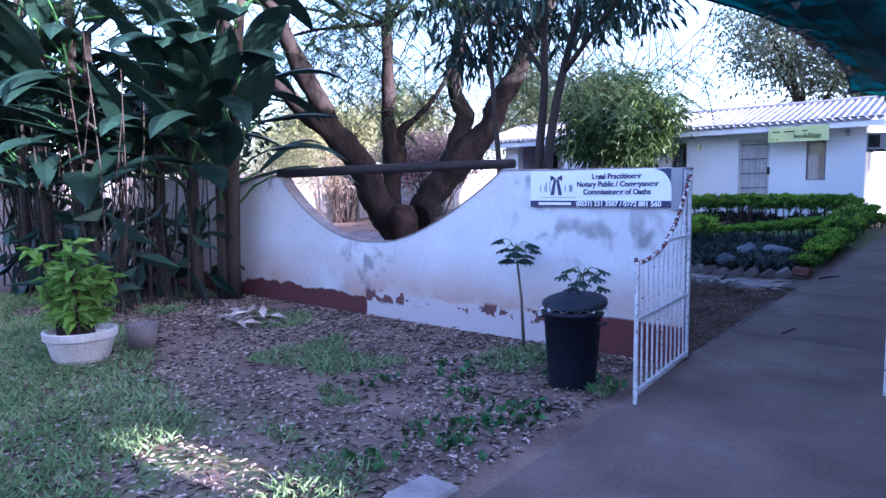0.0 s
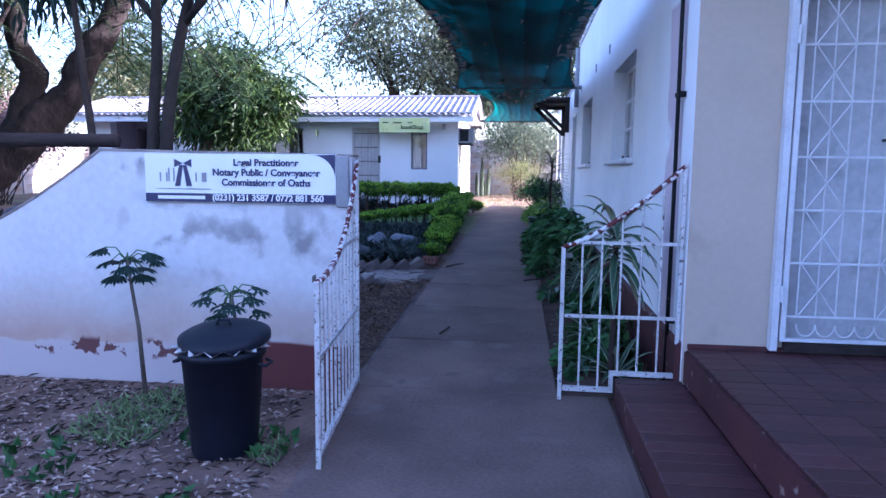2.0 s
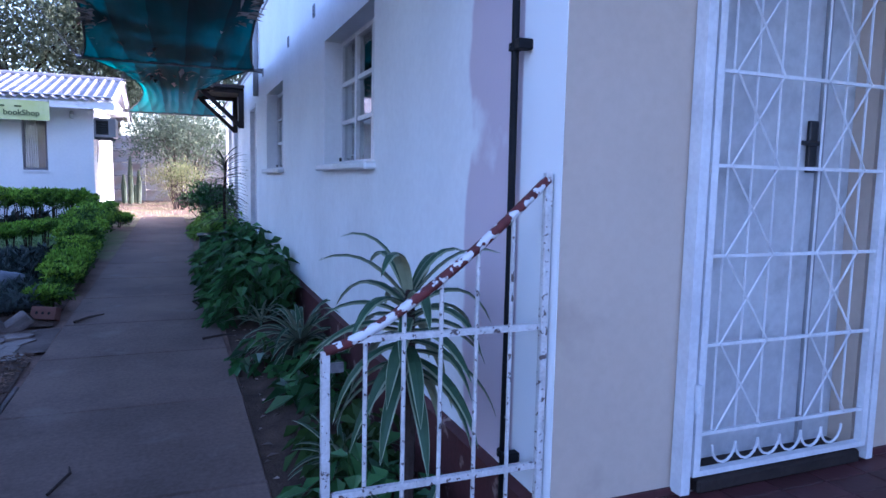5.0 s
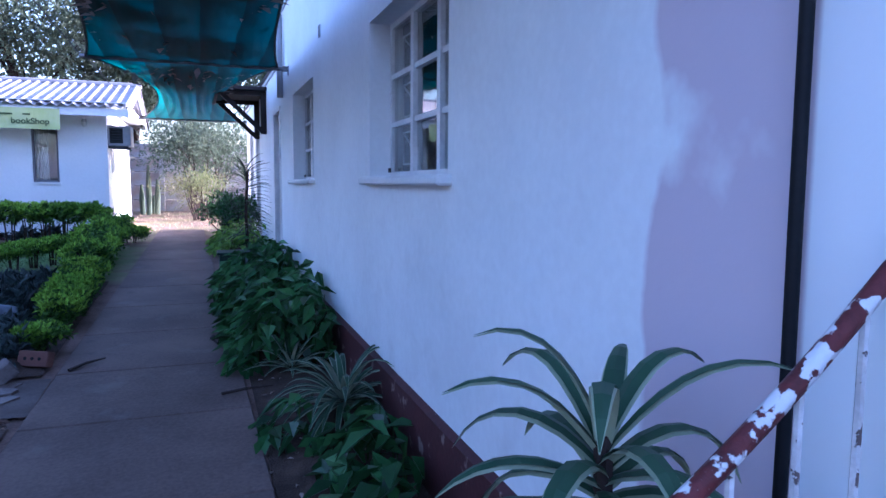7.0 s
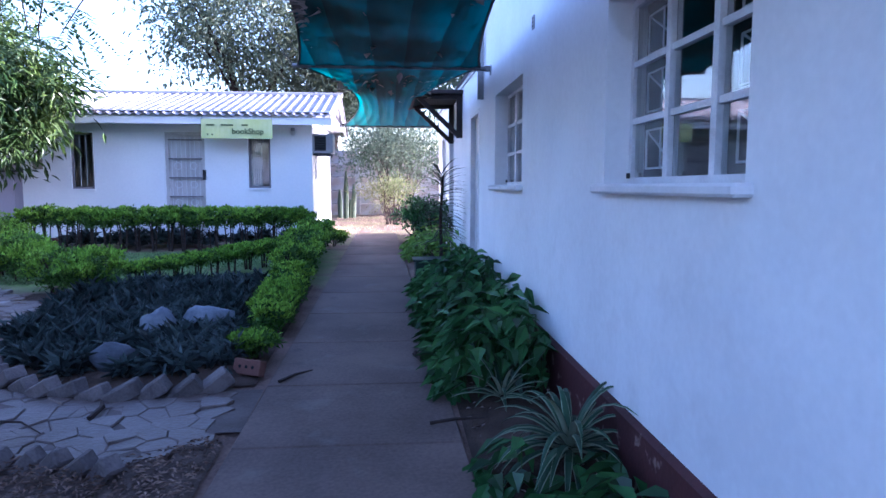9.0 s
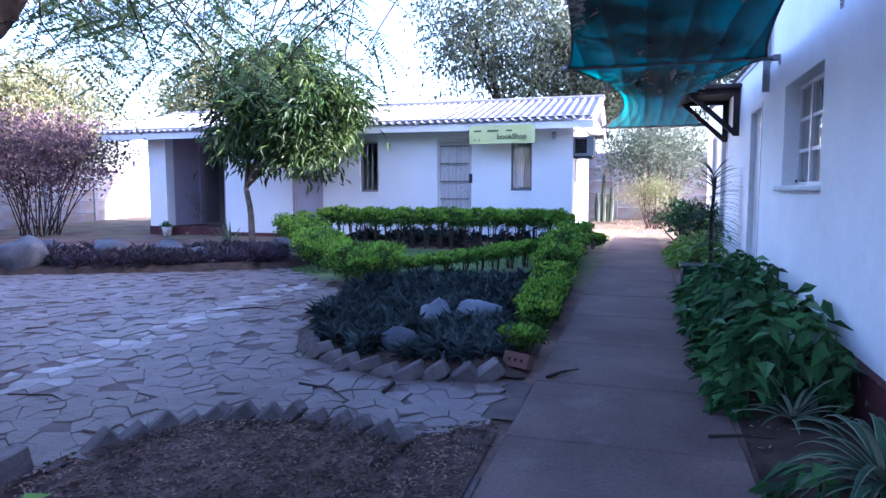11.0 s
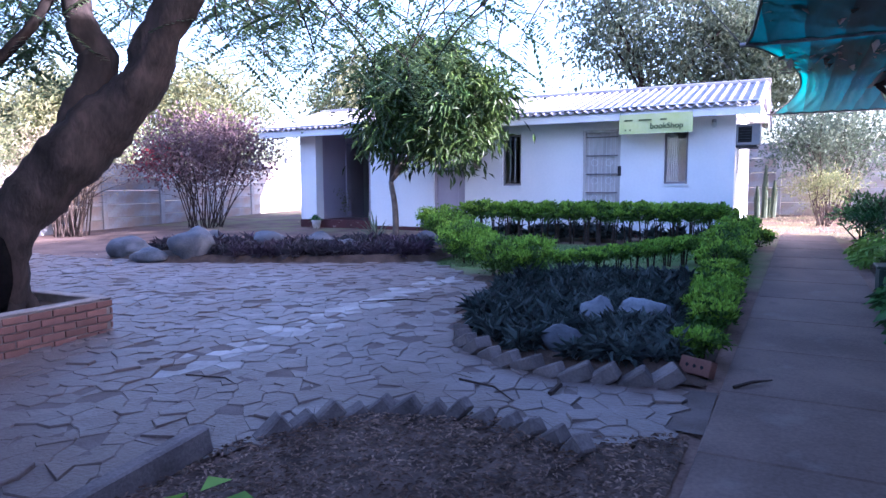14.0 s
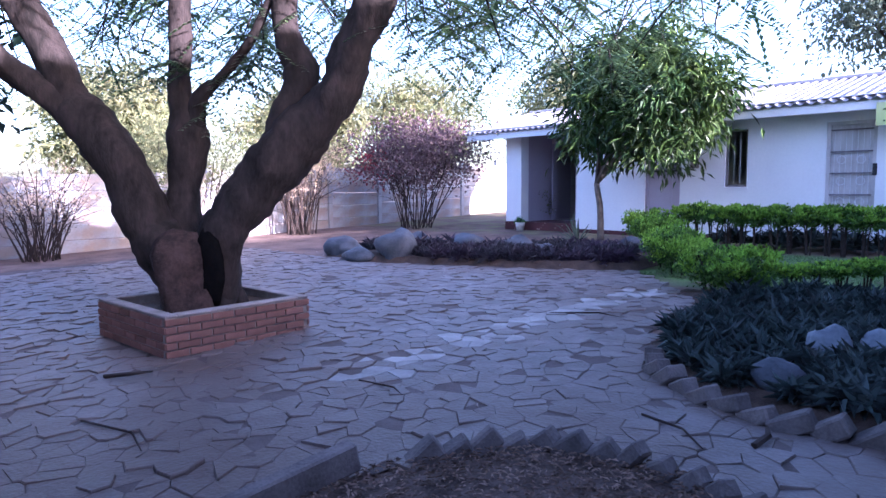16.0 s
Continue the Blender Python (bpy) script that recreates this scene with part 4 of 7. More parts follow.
part("front_wall", wall_piece(FY, FY + 0.2, -9.80, FX1, FB, 3.05, holes), M_FAR, annexe)
part("column", Build().box(FX0, FY, FB, FX0 + 0.52, FY + 0.3, 2.99), M_FAR, annexe)
part("porch_side_wall", Build().box(FX0 + 0.3, FY + 0.3, FB, FX0 + 0.52, FY + 1.3, 3.05), M_LILAC, annexe)
part("porch_back_wall", wall_piece(FY + 1.3, FY + 1.5, FX0 + 0.3, -9.80, FB, 3.05, [(-11.49, -10.74, FB + 0.36, 2.72)]), M_LILAC, annexe)
part("porch_return", Build().box(-9.80, FY + 0.2, FB, -9.60, FY + 1.5, 3.05), M_FAR, annexe)
part("end_wall", Build().box(FX1 - 0.2, FY + 0.2, FB, FX1, 24.2, 3.05).add([(FX1 - 0.2, FY + 0.2, 3.05), (FX1, FY + 0.2, 3.05), (FX1 - 0.2, 24.2, 3.05), (FX1, 24.2, 3.05), (FX1 - 0.2, 22.0, 3.72), (FX1, 22.0, 3.72)], [(0, 2, 4), (1, 5, 3), (0, 4, 5, 1), (2, 3, 5, 4)]), M_FAR, annexe)
part("west_wall", Build().box(FX0, FY + 0.3, FB, FX0 + 0.3, 24.2, 3.05), M_FAR, annexe)
part("rear_wall", Build().box(FX0 + 0.3, 24.0, FB, FX1 - 0.2, 24.2, 3.05), M_FAR, annexe)
part("porch_floor", Build().box(FX0 + 0.52, FY - 0.02, FB, -9.80, FY + 1.3, FB + 0.36), M_MAROON, annexe)
part("indoor_floor", Build().box(-9.6, FY + 0.2, FB, FX1 - 0.2, 24.0, FB + 0.2), M_DARK, annexe)
part("plinth", Build().box(FX0 - 0.015, FY - 0.02, FB - 0.1, FX0 + 0.52, FY - 0.001, FB + 0.36).box(-9.80, FY - 0.02, FB - 0.1, -4.4, FY - 0.001, FB + 0.24).box(-3.5, FY - 0.02, FB - 0.1, FX1 + 0.015, FY - 0.001, FB + 0.24).box(FX1 + 0.001, FY, FB - 0.1, FX1 + 0.018, 24.2, FB + 0.24), M_MAROON, annexe)
part("door_step", Build().box(-4.4, FY - 0.35, FB - 0.1, -3.5, FY - 0.001, FB + 0.18, bevel=0.01), M_MAROON, annexe)
part("soffit", Build().box(FX0 - 0.9, FY - 0.5, 3.052, FX1 + 0.42, 24.7, 3.07), M_FASCIA, annexe)
part("fascia", Build().box(FX0 - 0.9, FY - 0.56, 2.80, FX1 + 0.45, FY - 0.53, 2.945), M_FASCIA, annexe)
part("porch_beam", Build().box(FX0 - 0.3, FY - 0.02, 2.99, -9.80, FY + 0.15, 3.05), M_FAR, annexe)


def corrugated(x0, x1, ya, za, yb, zb):
    """Big-six sheets: waves across the slope."""
    pitch, amp = 0.177, 0.028
    nx = int((x1 - x0) / pitch * 8)
    vs, fs = [], []
    rows = [(ya, za), ((ya + yb) / 2, (za + zb) / 2), (yb, zb)]
    for y, z in rows:
        for i in range(nx + 1):
            x = x0 + (x1 - x0) * i / nx
            vs.append((x, y, z + amp * math.cos(2 * math.pi * (x - x0) / pitch)))
    m = len(vs)
    vs += [(x, y, z - 0.012) for x, y, z in vs]
    w = nx + 1
    for o, flip in ((0, False), (m, True)):
        for j in range(len(rows) - 1):
            for i in range(nx):
                q = (o + j * w + i, o + j * w + i + 1, o + (j + 1) * w + i + 1, o + (j + 1) * w + i)
                fs.append(tuple(reversed(q)) if flip else q)
    fs += [(i, i + m, i + 1 + m, i + 1) for i in range(nx)]
    return Build().add(vs, fs)


roof = part("roof", corrugated(FX0 - 0.98, FX1 + 0.48, FY - 0.62, 2.985, 22.0, 3.74), M_ROOF, annexe, "weathered corrugated sheets", smooth=True)
part("rear_slope", corrugated(FX0 - 0.98, FX1 + 0.48, 24.7, 2.985, 22.0, 3.74), M_ROOF, annexe, smooth=True)
part("ridge_cap", Build().tube([(FX0 - 0.98, 22.0, 3.74), (FX1 + 0.5, 22.0, 3.74)], 0.07, 8), M_ROOF, annexe)
for sx in (FX1 + 0.40, FX0 - 0.92):
    bb = Build()
    for s in (-1, 1):
        bb.add([(sx, 22.0, 3.70), (sx, 22.0 + s * 2.66, 2.93), (sx, 22.0 + s * 2.66, 2.79), (sx, 22.0, 3.54), (sx + 0.03, 22.0, 3.70), (sx + 0.03, 22.0 + s * 2.66, 2.93), (sx + 0.03, 22.0 + s * 2.66, 2.79), (sx + 0.03, 22.0, 3.54)],
               [(0, 1, 2, 3), (7, 6, 5, 4), (0, 4, 5, 1), (3, 2, 6, 7), (1, 5, 6, 2)])
    part("barge_board", bb, M_FASCIA, annexe, recalc=True)


def far_window(xa, xb, za, zb, bars):
    w = part("window", Build().box(xa, FY + 0.05, za, xa + 0.04, FY + 0.1, zb).box(xb - 0.04, FY + 0.05, za, xb, FY + 0.1, zb).box(xa + 0.04, FY + 0.05, za, xb - 0.04, FY + 0.1, za + 0.04).box(xa + 0.04, FY + 0.05, zb - 0.04, xb - 0.04, FY + 0.1, zb), M_FRAME, annexe, "narrow brown-framed window")
    p = part("pane", Build().box(xa + 0.04, FY + 0.075, za + 0.04, xb - 0.04, FY + 0.08, zb - 0.04), M_GLASS, w)
    p.visible_shadow = False
    part("sill", Build().box(xa - 0.03, FY - 0.03, za - 0.04, xb + 0.03, FY + 0.049, za - 0.002), M_FAR, w)
    for k in range(bars):
        x = xa + 0.04 + (xb - xa - 0.08) * (k + 1) / (bars + 1)
        part("bar", Build().tube([(x, FY + 0.06, za + 0.04), (x, FY + 0.06, zb - 0.04)], 0.007, 5), M_STEELW, w)
    return w


far_window(*holes[1], 2)
wr = far_window(*holes[3], 0)
part("curtain", Build().add([(-2.66 + 0.02 * k, FY + 0.13 + 0.015 * (k % 2), z) for z in (1.6, 2.6) for k in range(12)], [(k, k + 1, k + 13, k + 12) for k in range(11)]), M_DOORG, wr, "drawn brown-grey curtain")


def lilac_door():
    xa, xb, za, zb = holes[0]
    d = part("door", Build().box(xa, FY + 0.03, za, xa + 0.06, FY + 0.12, zb).box(xb - 0.06, FY + 0.03, za, xb, FY + 0.12, zb).box(xa + 0.06, FY + 0.03, zb - 0.06, xb - 0.06, FY + 0.12, zb), M_LILAC, annexe, "closed lilac-grey door with a black bar")
    part("door_panel", Build().box(xa + 0.06, FY + 0.06, za, xb - 0.06, FY + 0.1, zb - 0.06).box(xa + 0.20, FY + 0.05, za + 0.2, xb - 0.2, FY + 0.06, zb - 0.3), M_LILAC, d)
    part("lock_bar", Build().box(xa - 0.02, FY - 0.03, 1.86, xb + 0.03, FY + 0.028, 1.90), M_STEEL, d)
    part("lock_bracket", Build().box(xb - 0.03, FY - 0.04, 1.84, xb + 0.05, FY - 0.031, 1.96), M_STEEL, d)
    part("notice", Build().box(xa + 0.33, FY + 0.046, 2.08, xa + 0.54, FY + 0.049, 2.36), M_SIGNW, d, "white paper notice")


def barred_door():
    xa, xb, za, zb = holes[2]
    d = part("door", Build().box(xa, FY + 0.03, za, xa + 0.06, FY + 0.14, zb).box(xb - 0.06, FY + 0.03, za, xb, FY + 0.14, zb).box(xa + 0.06, FY + 0.03, zb - 0.06, xb - 0.06, FY + 0.14, zb), M_DOORG, annexe, "closed faded grey door behind a barred screen")
    part("door_panel", Build().box(xa + 0.06, FY + 0.1, za, xb - 0.06, FY + 0.14, zb - 0.06), M_DOORG, d)
    for z in np.linspace(za + 0.12, zb - 0.15, 6):
        part("cross_bar", Build().box(xa + 0.06, FY + 0.04, z - 0.014, xb - 0.06, FY + 0.055, z + 0.014), M_FRAME, d)
    for k in range(7):
        x = xa + 0.12 + k * (xb - xa - 0.24) / 6
        part("upright_bar", Build().tube([(x, FY + 0.062, za + 0.12), (x, FY + 0.062, zb - 0.1)], 0.005, 5), M_FASCIA, d)
    for z in (1.25, 1.62, 2.0):
        for x in (xa + 0.24, xb - 0.24):
            part("ring", Build().tube([(x + 0.07 * math.cos(a), FY + 0.048, z + 0.07 * math.sin(a)) for a in np.linspace(0, 2 * math.pi, 13)], 0.007, 5), M_FASCIA, d)
    part("lock", Build().box(xb - 0.05, FY - 0.01, 1.72, xb + 0.02, FY + 0.029, 1.92, bevel=0.005), M_STEEL, d)


lilac_door()
barred_door()
part("door", Build().box(-11.70, FY + 1.55, FB + 0.36, -11.66, FY + 2.35, 2.70), M_LILAC, annexe, "dark doorway with its door swung inward")
# Near-black wall so the open doorway reads as deep shade.
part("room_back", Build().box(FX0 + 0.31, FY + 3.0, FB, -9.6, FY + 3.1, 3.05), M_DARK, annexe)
part("notice_board", Build().box(-6.92, FY - 0.015, 1.92, -6.74, FY - 0.001, 2.12), M_COPING, annexe, "small faded notice")
part("side_window", Build().box(FX1 + 0.001, 20.35, 1.75, FX1 + 0.02, 21.05, 2.35), M_STEELW, annexe, "small barred side window")
vase = thing("bottle_light", "small bulkhead lamp under the annexe eaves", "lamp")
part("lamp_base", Build().lathe([(0.0, 0.06), (0.04, 0.06), (0.045, 0.0), (0.0, 0.0)], (-1.78, FY - 0.05, 2.72), 12), M_ACW, vase)
part("lamp_globe", Build().lathe([(0.045, 0.0), (0.05, -0.05), (0.03, -0.09), (0.0, -0.1)], (-1.78, FY - 0.05, 2.72), 12), M_ASH, vase, smooth=True)
bin2 = thing("plant_pot", "small white plant pot on the porch edge", "pot")
part("pot_body", Build().lathe([(0.0, 0.0), (0.09, 0.0), (0.13, 0.22), (0.11, 0.22), (0.09, 0.15), (0, 0.15)], (-11.35, FY - 0.25, gz(0, 19.5) - 0.03), 14), M_POT, bin2, smooth=True)
part("plant", Build().leaves(np.tile((-11.35, FY - 0.25, gz(0, 19.5) + 0.15), (30, 1)), rng.normal(size=(30, 3)) * (1, 1, 0.5) + (0, 0, 0.9), rng.normal(size=(30, 3)), 0.22, 0.06), L_BROAD, bin2)


def banner():
    s = thing("shop_banner", "pale yellow-green shop banner hung under the eaves", "banner")
    x0, x1, z0, z1, y = -3.47, -2.10, 2.52, 2.90, FY - 0.575
    k = 16
    vs = [(x0 + (x1 - x0) * i / k, y - 0.012 * math.sin(i * 0.9) * (1 - j), z0 + (z1 - z0) * j) for j in (0, 1) for i in range(k + 1)]
    part("sheet", Build().add(vs, [(i, i + 1, i + k + 2, i + k + 1) for i in range(k)]), M_BANNER, s)
    turn = Matrix.Rotation(radians(90), 4, "X")
    lettering("bookShop", 0.15, Matrix.Translation((x1 - 0.78, y - 0.02, z0 + 0.09)) @ turn, M_INK, s, bold=0.003)
    for dx, w in ((0.10, 0.16), (0.38, 0.24), (0.78, 0.12)):
        part("unreadable_word", Build().box(x0 + dx, y - 0.021, z0 + 0.245, x0 + dx + w, y - 0.019, z0 + 0.275), M_INK, s)
    for dx in (0.11, 0.2):
        part("dot", Build().box(x0 + dx, y - 0.021, z0 + 0.06, x0 + dx + 0.03, y - 0.019, z0 + 0.09), M_INK, s)
    for x in (x0 + 0.02, x1 - 0.02):
        part("tie", Build().tube([(x, y, z1 - 0.02), (x, y + 0.01, z1 + 0.05)], 0.004, 4), M_STEEL, s)


banner()


def air_conditioner():
    a = thing("air_conditioner", "grey box air conditioner on the annexe end wall", "air conditioner")
    x0, x1, y0, y1, z0, z1 = FX1 + 0.001, FX1 + 0.42, FY + 0.08, FY + 0.72, 2.28, 2.68
    part("casing", Build().box(x0, y0, z0, x1, y1, z1, bevel=0.01), M_ACW, a)
    part("grille", Build().box(x0 + 0.04, y0 - 0.004, z0 + 0.05, x1 - 0.14, y0 - 0.001, z1 - 0.05), M_DARK, a)
    for k in range(6):
        part("slat", Build().box(x0 + 0.04, y0 - 0.012, z0 + 0.07 + k * 0.05, x1 - 0.14, y0 - 0.005, z0 + 0.08 + k * 0.05), M_STEEL, a)
    for q in (y0 + 0.05, y1 - 0.09):
        part("support", Build().box(x0, q, z0 - 0.05, x1 - 0.05, q + 0.04, z0 - 0.001), M_STEEL, a)


air_conditioner()


# ---------------------------------------------------------------- precast fence
def fence(name, start, end, count, height):
    a, c = Vector(start), Vector(end)
    d = (c - a) / count
    ang = math.atan2(d.y, d.x)
    f = thing(name, "grey precast concrete panel fence with posts", "fence", kind="structure")
    L = d.length
    panel = None
    for i in range(count + 1):
        p = a + d * i
        z = gz(p.x, p.y) - 0.1
        part("post", Build().box(-0.07, -0.07, 0, 0.07, 0.07, height + 0.14, Matrix.Translation((p.x, p.y, z)) @ Matrix.Rotation(ang, 4, "Z"), bevel=0.01), M_PRECAST, f)
        if i == count:
            break
        for k in range(5):
            if panel is None:
                panel = Build().box(0.075, -0.025, 0.006, L - 0.075, 0.025, height / 5 - 0.006, bevel=0.01).object("panel", M_PRECAST)
                panel.parent = f
                ob = panel
            else:
                ob = new("panel", panel.data)
                ob.parent = f
            ob.matrix_basis = Matrix.Translation((p.x, p.y, z + k * height / 5)) @ Matrix.Rotation(ang, 4, "Z")
    return f


fence("fence_west", (-17.2, -3.0, 0), (-17.2, 27.0, 0), 16, 1.9)
fence("fence_north", (-17.2, 27.0, 0), (12.0, 27.0, 0), 16, 2.1)


# ---------------------------------------------------------------- beds, kerbs
BED = [(-0.80, 6.08), (-0.80, 9.72), (-1.36, 9.30), (-1.72, 9.42), (-2.15, 9.45), (-2.60, 9.30), (-2.88, 8.85), (-3.08, 8.30), (-3.10, 7.6), (-3.05, 6.08)]
ROCKBED = [(-5.45, 15.10), (-6.6, 14.5), (-8.7, 13.75), (-10.0, 13.25), (-11.3, 13.6), (-11.8, 14.6), (-10.5, 16.2), (-8.5, 17.6), (-6.2, 18.4), (-5.5, 17.0)]
EDGEBED = [(-0.80, 10.72), (-1.27, 10.50), (-1.75, 10.42), (-2.30, 10.55), (-2.77, 10.87), (-3.15, 11.35), (-3.40, 12.1), (-3.55, 13.2), (-4.10, 13.9), (-4.75, 14.6), (-5.45, 15.1), (-5.5, 18.4), (-0.80, 18.4)]


def bed_sheet(name, poly, lift, mound, material, label, step=0.12):
    xs, ys = [p[0] for p in poly], [p[1] for p in poly]
    b, index = Build(), {}
    nx, ny = int((max(xs) - min(xs)) / step) + 1, int((max(ys) - min(ys)) / step) + 1
    vs, fs = [], []
    for j in range(ny):
        for i in range(nx):
            cx, cy = min(xs) + (i + 0.5) * step, min(ys) + (j + 0.5) * step
            if not inside(poly, cx, cy):
                continue
            q = []
            for di, dj in ((0, 0), (1, 0), (1, 1), (0, 1)):
                key = (i + di, j + dj)
                if key not in index:
                    x, y = min(xs) + key[0] * step, min(ys) + key[1] * step
                    edge = 0 if not all(inside(poly, x + a, y + c) for a, c in ((0.2, 0), (-0.2, 0), (0, 0.2), (0, -0.2))) else 1
                    index[key] = len(vs)
                    vs.append((x, y, gz(x, y) + lift + edge * (mound and mound + 0.03 * noise.noise((x * 2.5, y * 2.5, 1)) + 0.02 * noise.noise((x * 9, y * 9, 5)))))
                q.append(index[key])
            fs.append(q)
    return tagged(b.add(vs, fs).object(name, material, smooth=True), label, "soil", kind="structure")


bed_sheet("ground_bed", BED, -0.015, 0.03, M_BEDSOIL, "dark mulched empty flower bed")
bed_sheet("ground_planting", EDGEBED[:9] + [(-4.2, 14.3), (-0.8, 14.6)], -0.01, 0.05, M_SOIL, "dark soil under the dense planting")
bed_sheet("ground_rockery", ROCKBED, -0.01, 0.10, M_SOIL, "low soil mound of the rockery")
bed_sheet("ground_house_bed", [(0.60, 5.98), (0.60, 20.5), (HX - 0.03, 20.5), (HX - 0.03, 5.98)], -0.02, 0.03, M_SOIL, "dark soil strip along the house wall")


def along(pts, gap):
    """Points at even steps along a bent line, with the line's angle."""
    out, rest = [], 0.0
    for (x0, y0), (x1, y1) in zip(pts, pts[1:]):
        L = math.hypot(x1 - x0, y1 - y0)
        s = rest
        while s < L:
            out.append((x0 + (x1 - x0) * s / L, y0 + (y1 - y0) * s / L, math.atan2(y1 - y0, x1 - x0)))
            s += gap
        rest = s - L
    return out


def edging(name, pts, gap, size, tilt, sink, label, group):
    """Half-buried slanting blocks in a row."""
    for x, y, a in along(pts, gap):
        k = thing(name, label, "edging stone", group=group)
        L, W, H = (s * rnd.uniform(0.88, 1.12) for s in size)
        m = Matrix.Translation((x, y, gz(x, y) + sink + rnd.uniform(-0.015, 0.015))) @ Matrix.Rotation(a + rnd.uniform(-0.12, 0.12), 4, "Z") @ Matrix.Rotation(-radians(tilt + rnd.uniform(-9, 9)), 4, "Y") @ Matrix.Rotation(rnd.uniform(-0.1, 0.1), 4, "X")
        b = Build().box(-L / 2, -W / 2, -H / 2, L / 2, W / 2, H / 2, bevel=0.012)
        b.v = [tuple(m @ (Vector(v) + 0.008 * noise.noise_vector(Vector(v) * 14 + Vector((x * 7, y, 0))))) for v in b.v]
        part("block", b, M_KERB, k)


edging("edging_stone", [(-2.95, 8.75), (-2.80, 9.0), (-2.60, 9.28), (-2.15, 9.43), (-1.72, 9.40), (-1.30, 9.24)], 0.165, (0.20, 0.11, 0.10), 38, 0.02, "slanting grey concrete edging block round the bed", "edging of the mulched bed")
edging("edging_stone", [(-2.95, 11.2), (-2.77, 10.87), (-2.30, 10.55), (-1.75, 10.40), (-1.27, 10.48), (-1.02, 10.58)], 0.20, (0.22, 0.13, 0.11), 32, 0.03, "slanting grey concrete edging block round the planting", "edging of the dark planting")
kb = thing("concrete_kerb", "fallen grey concrete kerb block beside the bed", "kerb")
part("block", Build().box(-0.36, -0.05, -0.06, 0.36, 0.05, 0.09, Matrix.Translation((-3.10, 8.02, 0.10)) @ Matrix.Rotation(radians(82), 4, "Z") @ Matrix.Rotation(radians(-11), 4, "Y"), bevel=0.012), M_KERB, kb)
kb = thing("concrete_kerb", "low grey concrete kerb along the bed", "kerb")
part("block", Build().box(-3.15, 6.1, -0.05, -3.05, 7.62, 0.09, bevel=0.012), M_KERB, kb)
kb = thing("concrete_kerb", "broken pale concrete block at the path edge", "kerb")
part("block", Build().box(-0.95, 2.72, -0.06, -0.72, 3.02, 0.035, bevel=0.015), M_COPING, kb)


def holed_brick():
    k = thing("loose_brick", "red brick with three holes lying by the path", "brick")
    m = Matrix.Translation((-0.92, 10.90, gz(0, 10.9) + 0.05)) @ Matrix.Rotation(radians(-28), 4, "Z") @ Matrix.Rotation(radians(70), 4, "X")
    part("brick_body", Build().box(-0.125, -0.06, -0.04, 0.125, 0.06, 0.04, m, bevel=0.006), M_BRICK, k)
    # Dark discs on the brick face stand in for the shaded holes.
    for dx in (-0.06, 0, 0.06):
        part("hole", Build().tube([m @ Vector((dx, 0, 0.033)), m @ Vector((dx, 0, 0.0415))], 0.014, 8), M_DARK, k)


holed_brick()


# ---------------------------------------------------------------- the tree's planter
PC, PA, PH = Vector((-6.83, 9.22)), radians(4), 0.36
PHALF = 0.74
planter = thing("brick_planter", "low square red-brick planter with a mortar top round the tree", "planter")
pm = Matrix.Translation((PC.x, PC.y, gz(0, 9.2) - 0.02)) @ Matrix.Rotation(PA, 4, "Z")
core = Build()
for s in (-1, 1):
    core.box(s * PHALF - 0.045 * s - 0.05, -PHALF + 0.008, 0, s * PHALF - 0.045 * s + 0.037 , PHALF - 0.008, PH, pm)
    core.box(-PHALF + 0.1, s * PHALF - 0.045 * s - 0.05 + (0 if s > 0 else 0.013), 0, PHALF - 0.1, s * PHALF - 0.045 * s + 0.05 - (0.013 if s > 0 else 0), PH, pm)
part("mortar_core", core, M_MORTAR, planter)
cop = Build()
for s in (-1, 1):
    cop.box(-PHALF - 0.005, s * (PHALF - 0.055) - 0.06, PH + 0.001, PHALF + 0.005, s * (PHALF - 0.055) + 0.06, PH + 0.022, pm, bevel=0.008)
    cop.box(s * (PHALF - 0.055) - 0.06, -PHALF + 0.117, PH + 0.001, s * (PHALF - 0.055) + 0.06, PHALF - 0.117, PH + 0.022, pm, bevel=0.008)
part("coping", cop, M_COPING, planter)
part("soil", Build().add([tuple(pm @ Vector((PHALF * 0.85 * (i / 6 * 2 - 1), PHALF * 0.85 * (j / 6 * 2 - 1), PH - 0.07 + 0.025 * noise.noise((i, j, 3.3))))) for j in range(7) for i in range(7)], [(j * 7 + i, j * 7 + i + 1, j * 7 + i + 8, j * 7 + i + 7) for j in range(6) for i in range(6)]), M_SOIL, planter, smooth=True)
brick_mesh = None
for side in range(4):
    turn = pm @ Matrix.Rotation(side * math.pi / 2, 4, "Z")
    for c in range(5):
        x = -PHALF + (0.0 if (c + side) % 2 else -0.11)
        while x < PHALF - 0.03:
            x0, x1 = max(x, -PHALF), min(x + 0.205, PHALF)
            if x1 - x0 > 0.06:
                full = abs(x1 - x0 - 0.205) < 1e-6
                if full and brick_mesh:
                    ob = new("brick", brick_mesh)
                else:
                    ob = Build().box(-(x1 - x0) / 2, -0.012, -0.029, (x1 - x0) / 2, 0.012, 0.029, bevel=0.004).object("brick", M_BRICK)
                    if full:
                        brick_mesh = ob.data
                ob.parent = planter
                ob.matrix_basis = turn @ Matrix.Translation(((x0 + x1) / 2, -PHALF + 0.002 + rnd.uniform(-0.003, 0.003), 0.038 + c * 0.070))
            x += 0.220


